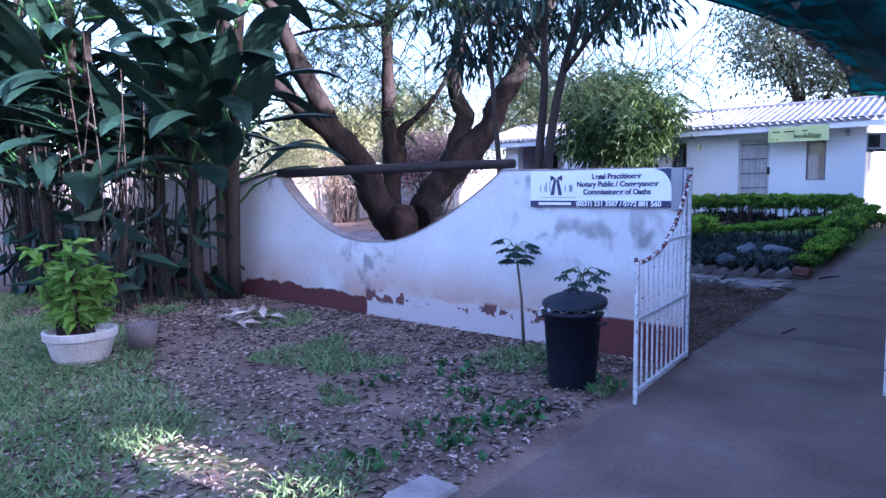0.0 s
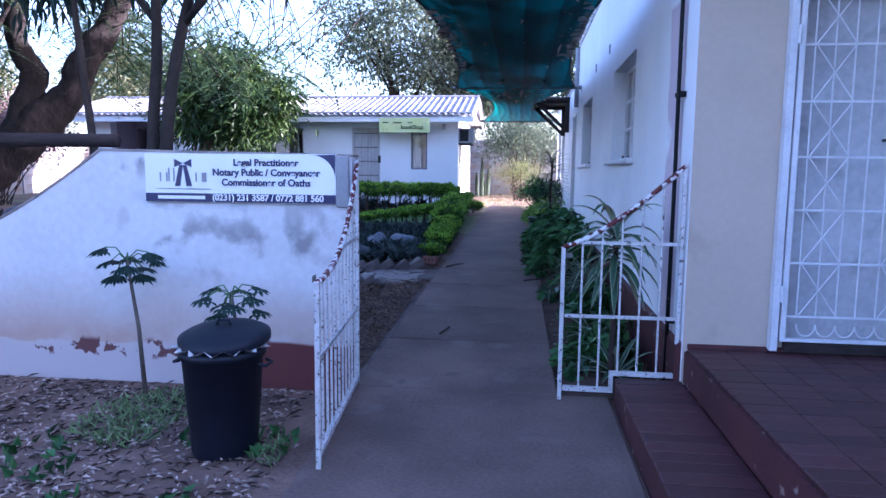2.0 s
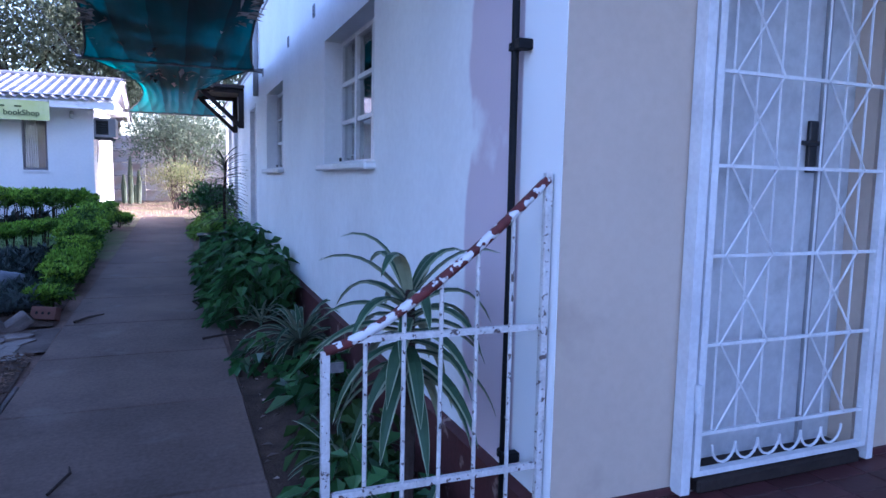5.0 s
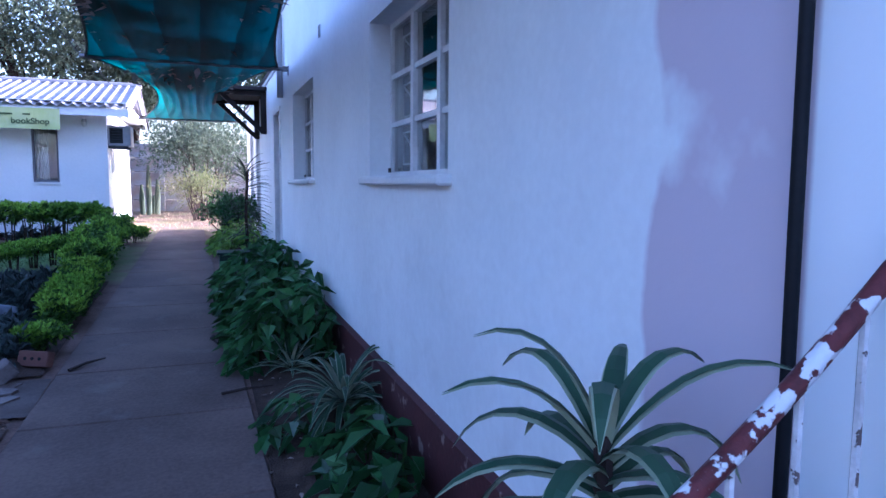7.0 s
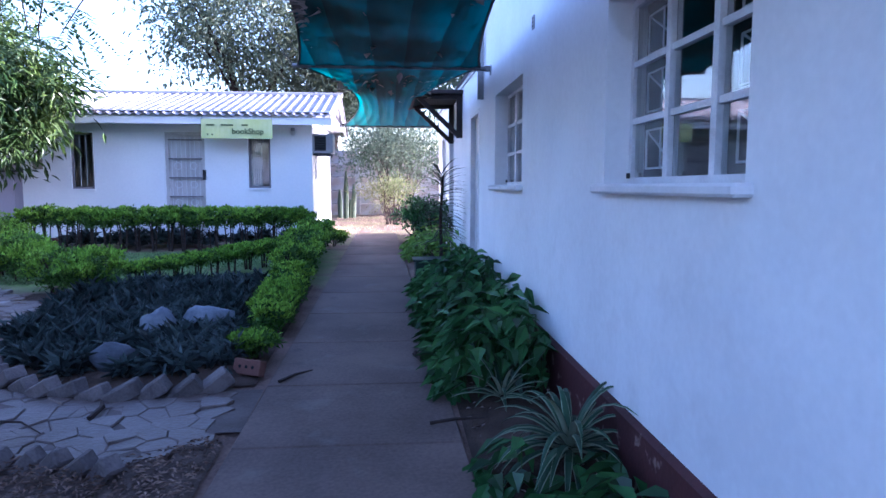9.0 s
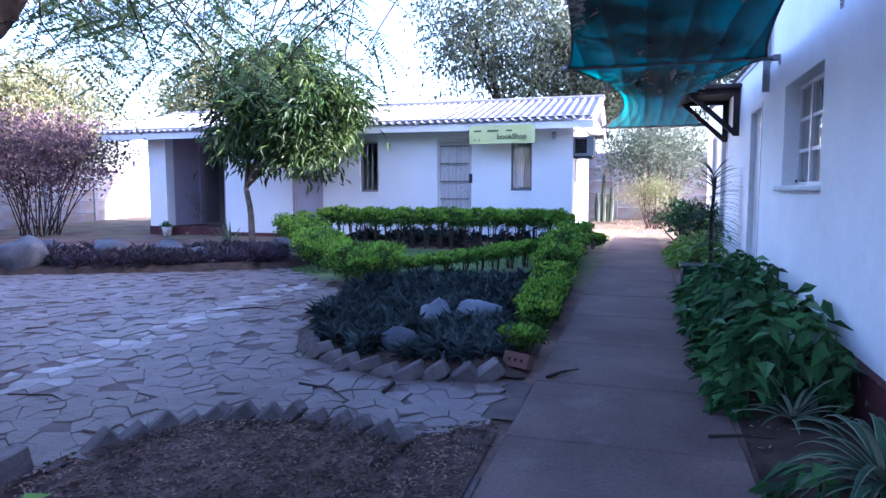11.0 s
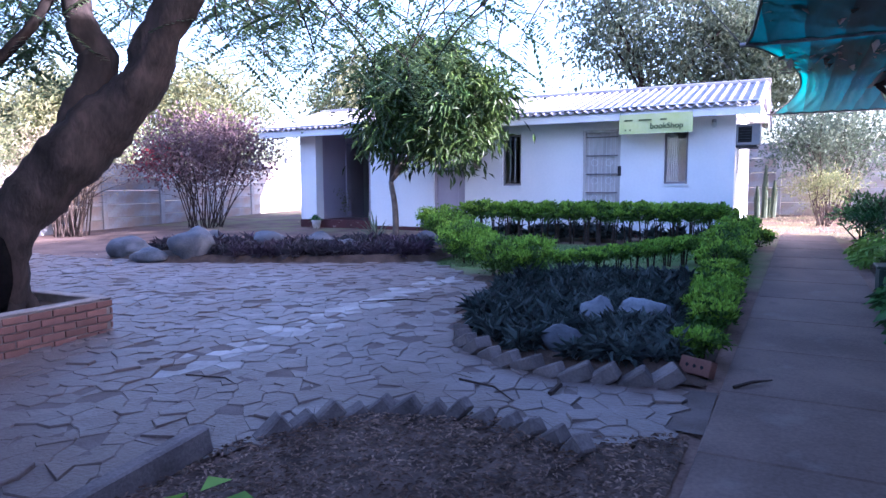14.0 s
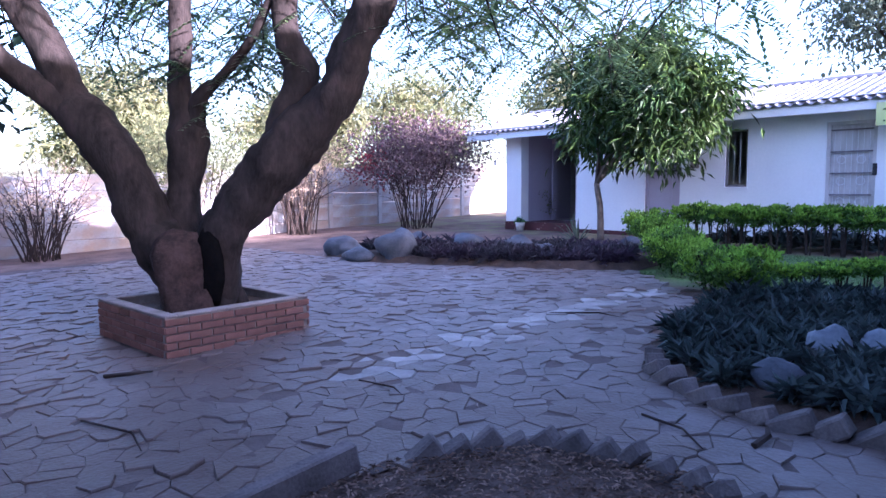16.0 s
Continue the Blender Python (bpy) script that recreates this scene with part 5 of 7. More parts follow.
# ---------------------------------------------------------------- trees and plants
def smooth_line(pts, k=4):
    """A Catmull-Rom line through the points."""
    P = [Vector(p) for p in pts]
    P = [P[0] * 2 - P[1]] + P + [P[-1] * 2 - P[-2]]
    out = []
    for i in range(1, len(P) - 2):
        for s in range(k):
            t = s / k
            a, b_, c, d = P[i - 1], P[i], P[i + 1], P[i + 2]
            out.append(0.5 * ((2 * b_) + (c - a) * t + (2 * a - 5 * b_ + 4 * c - d) * t * t + (3 * b_ - a - 3 * c + d) * t ** 3))
    out.append(P[-2])
    return out


def limb(b, pts, r0, r1, sides=10, rough=0.12, k=4):
    line = smooth_line(pts, k)
    n = len(line) - 1
    b.tube(line, [r0 + (r1 - r0) * (i / n) for i in range(n + 1)], sides, rough)
    return line


def fronds(b, base, way, length, pairs=12, leaflet=0.10, width=0.026, droop=0.5):
    """Feathery leaves: leaflets in two rows along a drooping midrib."""
    base, way = np.asarray(base, float), np.asarray(way, float)
    way = way / np.linalg.norm(way, axis=1, keepdims=True)
    side = np.cross(way, (0, 0, 1.0))
    side /= np.linalg.norm(side, axis=1, keepdims=True) + 1e-6
    for i in range(pairs):
        t = (i + 1) / pairs
        p = base + way * (length * t)[:, None] + np.array((0, 0, -1.0)) * (droop * length * t * t)[:, None]
        size = leaflet * (0.55 + 0.45 * math.sin(math.pi * min(1, t * 0.9 + 0.15)))
        for s in (-1, 1):
            w = side * s + way * 0.55 + np.array((0, 0, -0.25)) + rng.normal(size=base.shape) * 0.08
            b.leaves(p, w, np.tile((0, 0, 1.0), (len(base), 1)), size, width, 0.0)


R2, D2 = Vector((0.70, 0.714, 0)), Vector((-0.714, 0.70, 0))


def big_tree():
    t = thing("shade_tree", "old multi-stemmed shade tree with feathery leaves in the brick planter", "tree")
    base = Vector((PC.x, PC.y, 0)) + R2 * 0.08
    at = lambda u, z, d=0.0: base + R2 * u + D2 * d + Vector((0, 0, z))  # noqa: E731
    trunk = Build()
    stems = [
        ([at(-0.10, 0.26), at(-0.26, 0.62), at(-0.47, 0.95), at(-0.63, 1.20), at(-0.76, 1.55), at(-0.95, 1.93), at(-1.21, 2.24, 0.05), at(-1.41, 2.56, 0.1), at(-1.64, 3.05, 0.1), at(-1.85, 3.45, 0.1), at(-2.4, 4.6, 0.2)], [0.26, 0.27, 0.26, 0.25, 0.25, 0.25, 0.23, 0.19, 0.18, 0.17, 0.12]),
        ([at(-1.15, 2.12, 0.05), at(-1.48, 2.42, -0.05), at(-1.80, 2.70, -0.15), at(-2.10, 3.05, -0.25), at(-3.1, 4.2, -0.5)], [0.15, 0.14, 0.13, 0.13, 0.08]),
        ([at(-0.14, 0.30, 0.12), at(-0.22, 0.70, 0.2), at(-0.36, 1.16, 0.25), at(-0.35, 1.55, 0.3), at(-0.32, 2.13, 0.33), at(-0.37, 2.5, 0.36), at(-0.40, 2.82, 0.4), at(-0.38, 3.4, 0.45), at(-0.40, 4.4, 0.6)], [0.22, 0.2, 0.18, 0.17, 0.19, 0.13, 0.11, 0.11, 0.08]),
        ([at(-0.28, 2.05, 0.33), at(-0.19, 2.40, 0.3), at(-0.07, 2.57, 0.28), at(0.08, 2.67, 0.25), at(0.39, 2.98, 0.2), at(0.65, 3.40, 0.1), at(1.1, 4.3, 0.0)], [0.12, 0.10, 0.07, 0.055, 0.045, 0.04, 0.025]),
        ([at(0.06, 0.26, -0.02), at(0.07, 0.55, -0.05), at(0.16, 0.99, -0.1), at(0.32, 1.27, -0.1), at(0.50, 1.55, -0.1), at(0.74, 1.83, -0.1), at(0.95, 2.05, -0.1), at(1.19, 2.27, -0.1), at(1.38, 2.52, -0.12), at(1.49, 2.82, -0.15), at(1.66, 3.14, -0.2), at(1.85, 3.45, -0.2), at(2.4, 4.7, -0.3)], [0.25, 0.23, 0.22, 0.25, 0.27, 0.27, 0.25, 0.24, 0.20, 0.17, 0.165, 0.16, 0.12]),
        ([at(0.72, 1.80, -0.05), at(0.80, 2.20, 0.03), at(0.90, 2.49, 0.06), at(0.95, 2.72, 0.1), at(0.84, 2.96, 0.1), at(0.78, 3.4, 0.15), at(0.95, 4.6, 0.3)], [0.19, 0.175, 0.17, 0.17, 0.135, 0.13, 0.085]),
    ]
    for pts, rad in stems:
        line = smooth_line(pts, 5)
        n = len(line) - 1
        swell = [1 + 0.05 * math.sin(i * 0.95 + rad[0] * 40) + 0.04 * math.sin(i * 2.3 + rad[0] * 90) for i in range(n + 1)]
        trunk.tube(line, [float(np.interp(i / 5, range(len(rad)), rad)) * swell[i] for i in range(n + 1)], 18, 0.16)
    part("trunk", trunk, M_BARK, t, smooth=True)
    stump = Build()
    stump.tube(smooth_line([at(-0.17, 0.26, -0.24), at(-0.19, 0.55, -0.28), at(-0.18, 0.88, -0.26), at(-0.14, 1.14, -0.22)], 4), [0.27, 0.29, 0.30, 0.30, 0.29, 0.29, 0.30, 0.29, 0.28, 0.25, 0.22, 0.17, 0.10], 16, 0.35)
    part("stump", stump, M_STUMP, t, "broken reddish stump between the stems", smooth=True)
    # Solid lump coloured black to give the shade of a cavity.
    hollow = Build()
    hollow.tube(smooth_line([at(0.13, 0.42, -0.29), at(0.14, 0.80, -0.31), at(0.10, 1.22, -0.27)], 5), [0.06, 0.09, 0.11, 0.12, 0.12, 0.11, 0.11, 0.1, 0.09, 0.06, 0.02], 12, 0.4)
    part("hollow", hollow, M_HOLLOW, t, "solid black lump for the shaded hollow beside the stump", smooth=True)
    root = Build()
    for a in np.linspace(0, 2 * math.pi, 8)[:-1]:
        p = base + Vector((math.cos(a) * 0.14, math.sin(a) * 0.14, 0))
        root.tube([p + Vector((0, 0, 0.6)), p + Vector((math.cos(a) * 0.10, math.sin(a) * 0.10, 0.45)), p + Vector((math.cos(a) * 0.2, math.sin(a) * 0.2, 0.27))], [0.10, 0.12, 0.08], 9, 0.35)
    part("root_flare", root, M_BARK, t, smooth=True)
    limbs, crown = Build(), Build()
    heads = [at(-2.5, 4.6, 0.2), at(-3.1, 4.2, -0.5), at(-0.4, 4.4, 0.6), at(1.1, 4.3, 0), at(2.4, 4.7, -0.3), at(0.95, 4.6, 0.3)]
    fb, fw = [], []
    r = random.Random(5)
    for h in heads:
        for _ in range(6):
            a, reach = r.uniform(0, 2 * math.pi), r.uniform(1.3, 3.3)
            end = h + Vector((math.cos(a) * reach, math.sin(a) * reach, r.uniform(-0.7, 0.9)))
            mid = h * 0.5 + end * 0.5 + Vector((0, 0, r.uniform(0.2, 0.7)))
            line = limb(limbs, [h, mid, end], 0.045, 0.010, 6, 0.1, 5)
            for p in line[4:]:
                for _ in range(5):
                    fb.append(p + Vector((r.gauss(0, 0.22), r.gauss(0, 0.22), r.gauss(0, 0.18))))
                    fw.append((r.gauss(0, 1), r.gauss(0, 1), r.uniform(-0.5, 0.4)))
            if r.random() < 0.5:
                q = line[-1]
                line2 = limb(limbs, [q, q + Vector((r.gauss(0, 0.3), r.gauss(0, 0.3), -0.45)), q + Vector((r.gauss(0, 0.5), r.gauss(0, 0.5), -1.0))], 0.012, 0.004, 5, 0, 4)
                for p in line2[1:]:
                    for _ in range(3):
                        fb.append(p)
                        fw.append((r.gauss(0, 1), r.gauss(0, 1), r.uniform(-0.6, 0.1)))
    # low sprays on the thin middle branch
    for _ in range(150):
        u, d = (r.uniform(1.6, 5.6), r.uniform(-0.5, 4.0)) if r.random() < 0.55 else (r.uniform(-3.4, 1.2), r.uniform(0.5, 4.2))
        c = at(u, r.uniform(2.9, 4.0) + 0.16 * max(d, 0), d)
        tip = c + Vector((r.gauss(0, 0.25), r.gauss(0, 0.25), -r.uniform(0.15, 0.55)))
        limbs.tube([c + Vector((r.gauss(0, 0.4), r.gauss(0, 0.4), 0.8)), c, tip], [0.012, 0.008, 0.003], 4)
        for k in range(6):
            fb.append(c + (tip - c) * (k / 5))
            fw.append((r.gauss(0, 1), r.gauss(0, 1), r.uniform(-0.5, 0.1)))
    for _ in range(60):
        s = r.random()
        fb.append(at(-0.1 + 0.75 * s, 2.65 + 0.9 * s, 0.25) + Vector((r.gauss(0, 0.28), r.gauss(0, 0.28), r.gauss(-0.1, 0.2))))
        fw.append((r.gauss(0, 1), r.gauss(0, 1), r.uniform(-0.8, 0.0)))
    n = len(fb)
    fronds(crown, [tuple(p) for p in fb], fw, np.array([r.uniform(0.35, 0.65) for _ in range(n)]), 13, 0.10, 0.036, 0.35)
    part("limb", limbs, M_BARK, t, smooth=True)
    part("crown", crown, L_FERN, t)


big_tree()


def clump_leaves(b, centre, radii, n, clumps, size, width, spread=0.22, up=0.3, hollow=0.55, seed=1, droop=0.0):
    """Leaves gathered into clumps on an uneven crown."""
    g = np.random.default_rng(seed)
    c = g.normal(size=(clumps, 3))
    c /= np.linalg.norm(c, axis=1, keepdims=True)
    c *= g.uniform(hollow, 1.05, (clumps, 1))
    c = c * np.array(radii) + np.array(centre)
    pick = g.integers(0, clumps, n)
    p = c[pick] + g.normal(size=(n, 3)) * np.array(radii) * spread
    w = (p - c[pick]) / np.array(radii) + g.normal(size=(n, 3)) * 0.25 + (0, 0, up - droop)
    b.leaves(p, w, g.normal(size=(n, 3)) * 0.5 + (0, 0, 1), g.uniform(0.7, 1.25, n) * size, g.uniform(0.8, 1.2, n) * width, 0.2, 0.12)
    return c


def tree(name, foot, height, crown_c, radii, n, clumps, size, width, leaf, bark, label, r0=0.12, seed=1, forks=5, droop=0.2, spread=0.2, fork=None):
    t = thing(name, label, "tree")
    tr, lv = Build(), Build()
    foot, cc = Vector(foot), Vector(crown_c)
    split = foot + (Vector(fork) if fork else (cc - foot) * 0.45 + Vector((0.05, 0.03, 0)))
    limb(tr, [foot, foot * 0.5 + split * 0.5 + Vector((0.06, -0.04, 0)), split], r0, r0 * 0.75, 9, 0.12)
    cl = clump_leaves(lv, crown_c, radii, n, clumps, size, width, spread, 0.1, 0.45, seed, droop)
    for k in range(forks):
        e = Vector(cl[k * max(1, len(cl) // forks) % len(cl)])
        limb(tr, [split, split * 0.5 + e * 0.5 + Vector((0, 0, 0.12 * height * 0.3)), e], r0 * 0.6, r0 * 0.12, 7, 0.1)
    part("trunk", tr, bark, t, smooth=True)
    part("crown", lv, leaf, t)
    return t


tree("mango_tree", (-8.15, 18.35, 0.38), 4.0, (-7.12, 18.2, 3.28), (1.62, 1.15, 1.30), 11000, 70, 0.24, 0.062, L_MANGO, M_BARKPALE, "young mango tree with drooping dark leaves in front of the annexe", 0.075, 3, 9, 0.35, 0.17, (-0.12, 0.02, 1.25))


def gate_tree():
    t = thing("small_tree", "slim dark twin-stemmed tree just behind the yard wall", "tree")
    tr, lv = Build(), Build()
    limb(tr, [(-2.46, 6.45, -0.05), (-2.44, 6.45, 1.6), (-2.38, 6.47, 2.5), (-2.45, 6.5, 3.9)], 0.055, 0.03, 8, 0.1)
    limb(tr, [(-2.30, 6.42, -0.05), (-2.31, 6.42, 1.6), (-2.15, 6.42, 2.5), (-1.75, 6.4, 3.7)], 0.06, 0.03, 8, 0.1)
    limb(tr, [(-2.36, 6.47, 2.5), (-2.9, 6.6, 3.1), (-3.6, 6.7, 3.6)], 0.03, 0.012, 6, 0.1)
    limb(tr, [(-2.15, 6.42, 2.5), (-1.5, 6.2, 3.0), (-0.9, 6.0, 3.25)], 0.03, 0.012, 6, 0.1)
    clump_leaves(lv, (-2.35, 6.5, 3.75), (1.45, 1.1, 0.95), 2600, 46, 0.17, 0.045, 0.16, -0.1, 0.3, 8, 0.35)
    clump_leaves(lv, (-1.55, 6.3, 3.05), (0.55, 0.4, 0.3), 320, 10, 0.16, 0.04, 0.25, -0.2, 0.3, 9, 0.4)
    clump_leaves(lv, (-3.2, 6.6, 3.0), (0.6, 0.4, 0.4), 320, 10, 0.16, 0.04, 0.25, -0.2, 0.3, 10, 0.4)
    part("trunk", tr, M_BARK2, t, smooth=True)
    part("crown", lv, L_DARKBIG, t)


gate_tree()

# trees beyond the annexe and the fence
FARTREES = [(-5.6, 34.0, 8.3, 3.7, 3.3, L_GREY), (-2.2, 36.0, 6.6, 2.6, 2.4, L_GREY), (-17.5, 31.0, 5.2, 3.0, 2.4, L_BACK), (-22.5, 26.0, 4.4, 3.2, 2.0, L_BACK), (-22.0, 19.5, 3.7, 2.6, 1.7, L_BACK),
            (-21.5, 13.0, 3.5, 2.4, 1.6, L_BACK), (-22.5, 5.5, 3.8, 2.8, 1.8, L_BACK), (-21.5, -1.5, 4.0, 2.8, 2.0, L_BACK), (4.2, 32.0, 6.2, 2.6, 2.6, L_GREY)]
for i, (x, y, z, rx, rz, leaf) in enumerate(FARTREES):
    tree("boundary_tree", (x, y, 0.0 + gz(x, y) - 0.05), z + rz, (x, y, z), (rx, rx * 0.9, rz), 11000 if leaf is L_GREY else 8000, 90, 0.27, 0.11, leaf, M_BARK, "leafy olive-green tree beyond the boundary fence" if leaf is L_BACK else "tall grey-green tree beyond the annexe", 0.16, 40 + i, 7, 0.15, 0.16)["group"] = "trees beyond the fence"


def shrub(name, x, y, h, r, leaf, n, label, size=0.09, width=0.04, stems=14, seed=1, extra=None, bark=M_TWIG, low=0.35):
    s = thing(name, label, "shrub")
    st, lv = Build(), Build()
    g = random.Random(seed)
    z0 = gz(x, y) - 0.03
    for _ in range(stems):
        a, q = g.uniform(0, 2 * math.pi), g.uniform(0.2, 1.0)
        a2 = a + g.gauss(0, 0.6)
        f = Vector((x + math.cos(a2) * g.uniform(0.05, 0.3) * r, y + math.sin(a2) * g.uniform(0.05, 0.3) * r, z0))
        e = Vector((x + math.cos(a) * r * q, y + math.sin(a) * r * q, z0 + h * g.uniform(0.5, 1.0)))
        line = limb(st, [f, f * 0.6 + e * 0.4 + Vector((g.gauss(0, 0.12), g.gauss(0, 0.12), 0.15 * h)), e], 0.016, 0.004, 5, 0, 4)
        for k in range(3):
            s0 = line[g.randrange(2, len(line) - 1)]
            st.tube([s0, s0 + Vector((g.gauss(0, 0.18), g.gauss(0, 0.18), g.uniform(0.05, 0.3))) * r * 0.8, s0 + Vector((g.gauss(0, 0.3), g.gauss(0, 0.3), g.uniform(0.1, 0.5))) * r], [0.006, 0.005, 0.002], 4, caps=False)
    clump_leaves(lv, (x, y, z0 + h * (low + 1) / 2), (r, r, h * (1 - low) / 2), n, max(10, n // 45), size, width, 0.2, 0.2, 0.35, seed)
    part("stem", st, bark, s)
    part("foliage", lv, leaf, s)
    if extra:
        lx = Build()
        clump_leaves(lx, (x + extra[1], y + extra[2], z0 + extra[3]), (r * 0.35, r * 0.35, h * 0.16), extra[4], 8, size, width, 0.3, 0.2, 0.3, seed + 50)
        part("red_foliage", lx, extra[0], s, "crimson leaves")
    return s


shrub("bougainvillea", -14.6, 18.9, 3.0, 1.9, L_MAUVE, 7500, "tall mauve and crimson shrub against the fence", 0.11, 0.07, 34, 21, (L_RED, -0.6, -1.3, 1.75, 420))
shrub("dry_shrub", -16.2, 16.0, 2.7, 1.5, L_DRY, 3200, "dry straw-coloured shrub by the fence", 0.09, 0.03, 44, 22)
shrub("dry_shrub", -16.1, 9.7, 2.1, 1.3, L_DRY, 1500, "bare twiggy dry shrub by the fence", 0.08, 0.025, 44, 23)
shrub("dry_shrub", -16.4, 6.6, 2.3, 1.4, L_DRY, 1800, "dry twiggy shrub by the fence", 0.08, 0.025, 36, 24)
shrub("green_shrub", -16.0, 12.9, 3.2, 1.7, L_BACK, 5000, "rounded light green shrub by the fence", 0.10, 0.04, 14, 25)
shrub("green_shrub", -11.8, 20.8, 1.0, 0.5, L_BACK, 400, "small green shrub beside the annexe porch", 0.08, 0.03, 8, 26)
shrub("silver_shrub", 0.45, 25.0, 3.0, 1.45, L_GREY, 6500, "silvery green shrub at the end of the path", 0.13, 0.05, 20, 27)
shrub("yellow_shrub", 0.25, 23.4, 1.3, 0.7, L_BACK, 1800, "sunlit yellowing shrub at the end of the path", 0.09, 0.03, 16, 28)
shrub("house_shrub", 0.95, 18.4, 0.85, 0.55, L_BROAD, 900, "dark green shrub beside the house wall", 0.11, 0.05, 8, 29)
shrub("house_shrub", 0.75, 20.2, 0.8, 0.5, L_BROAD, 700, "dark green shrub beside the house wall", 0.11, 0.05, 8, 30)

shrub("dark_shrub", -10.7, 4.5, 3.9, 1.5, L_DARKBIG, 3600, "dense dark shrub behind the wild bananas", 0.22, 0.10, 26, 61)
shrub("dark_shrub", -10.2, 6.9, 3.9, 1.3, L_DARKBIG, 3200, "dense dark shrub behind the yard wall", 0.22, 0.10, 24, 62)

cactus = thing("column_cactus", "tall green column cactus by the fence", "cactus")
for k, (dx, h) in enumerate(((0, 1.45), (0.2, 1.05), (-0.18, 0.9), (0.1, 0.6))):
    part("column", Build().tube([(-1.05 + dx, 25.4 + 0.1 * k, 0.6), (-1.05 + dx * 1.1, 25.4 + 0.1 * k, 0.6 + h * 0.6), (-1.05 + dx * 1.1, 25.4 + 0.1 * k, 0.6 + h)], [0.07, 0.075, 0.03], 8), L_GREY, cactus)


def hedge_bush(x, y, r, h, low, n, seed, label, legs=3):
    """A clipped bush on thin stems: bright leaves on top, sides and inside darkened for shade and age."""
    s = thing("hedge_bush", label, "hedge", group="clipped hedge bushes")
    z0 = gz(x, y) - 0.03
    st, inner, side, outer = Build(), Build(), Build(), Build()
    g = random.Random(seed)
    for _ in range(legs):
        a = g.uniform(0, 6.28)
        e = Vector((x + math.cos(a) * r * 0.6, y + math.sin(a) * r * 0.6, z0 + h * 0.85))
        st.tube([(x + math.cos(a) * r * 0.25, y + math.sin(a) * r * 0.25, z0), (x + math.cos(a) * r * 0.35, y + math.sin(a) * r * 0.35, z0 + h * 0.5), e], [0.013, 0.011, 0.005], 5)
    zc, rz = z0 + (low + h) / 2, (h - low) / 2
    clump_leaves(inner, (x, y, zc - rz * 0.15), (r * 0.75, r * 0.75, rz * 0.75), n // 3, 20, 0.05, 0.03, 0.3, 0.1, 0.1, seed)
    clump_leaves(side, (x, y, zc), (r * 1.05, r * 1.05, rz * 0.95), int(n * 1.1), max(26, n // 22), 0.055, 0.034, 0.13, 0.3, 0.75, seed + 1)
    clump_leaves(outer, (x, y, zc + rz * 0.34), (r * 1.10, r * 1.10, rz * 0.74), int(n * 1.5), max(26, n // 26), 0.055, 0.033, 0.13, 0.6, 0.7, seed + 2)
    part("stem", st, M_TWIG, s)
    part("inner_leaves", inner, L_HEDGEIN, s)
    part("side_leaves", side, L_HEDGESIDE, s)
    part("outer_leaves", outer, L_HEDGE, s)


LOW = "low bright green clipped bush at the path edge"
TALL = "bright green clipped hedge bush"
for i, (x, y, r, h) in enumerate(((-0.96, 11.30, 0.17, 0.24), (-0.98, 12.1, 0.18, 0.30), (-1.0, 12.55, 0.19, 0.33), (-1.0, 13.05, 0.19, 0.32), (-1.05, 13.7, 0.2, 0.30), (-1.08, 14.3, 0.22, 0.36), (-1.12, 14.95, 0.26, 0.50), (-1.13, 15.6, 0.27, 0.56), (-1.15, 16.2, 0.28, 0.60), (-1.15, 16.8, 0.28, 0.60), (-1.12, 17.4, 0.29, 0.62), (-1.12, 18.0, 0.29, 0.60), (-0.95, 18.9, 0.28, 0.30))):
    hedge_bush(x, y, r, h, 0.06, 620, 100 + 2 * i, LOW)
for i, (x, y, r, h, low) in enumerate(((-3.50, 14.20, 0.34, 0.54, 0.06), (-3.98, 14.45, 0.34, 0.52, 0.06), (-4.85, 15.25, 0.38, 0.64, 0.08), (-5.3, 15.8, 0.33, 0.56, 0.1), (-6.3, 17.3, 0.40, 0.66, 0.12), (-6.75, 17.9, 0.40, 0.72, 0.15))):
    hedge_bush(x, y, r, h, low, 1000, 140 + 2 * i, "rounded bright green hedge clump beside the paving")
for i in range(10):
    u = i / 9
    hedge_bush(-3.15 + 1.75 * u, 14.75 + 2.0 * u, 0.19, 0.30 + 0.12 * u, 0.17, 360, 170 + 2 * i, "thin trimmed hedge bush on bare stems", 4)
for i in range(19):
    hedge_bush(-6.25 + 0.268 * i, 18.25 + 0.05 * math.sin(i), 0.2, 0.78 + 0.025 * math.sin(i * 2.1), 0.44, 480, 200 + 2 * i, "trimmed hedge bush on bare stems before the annexe", 5)


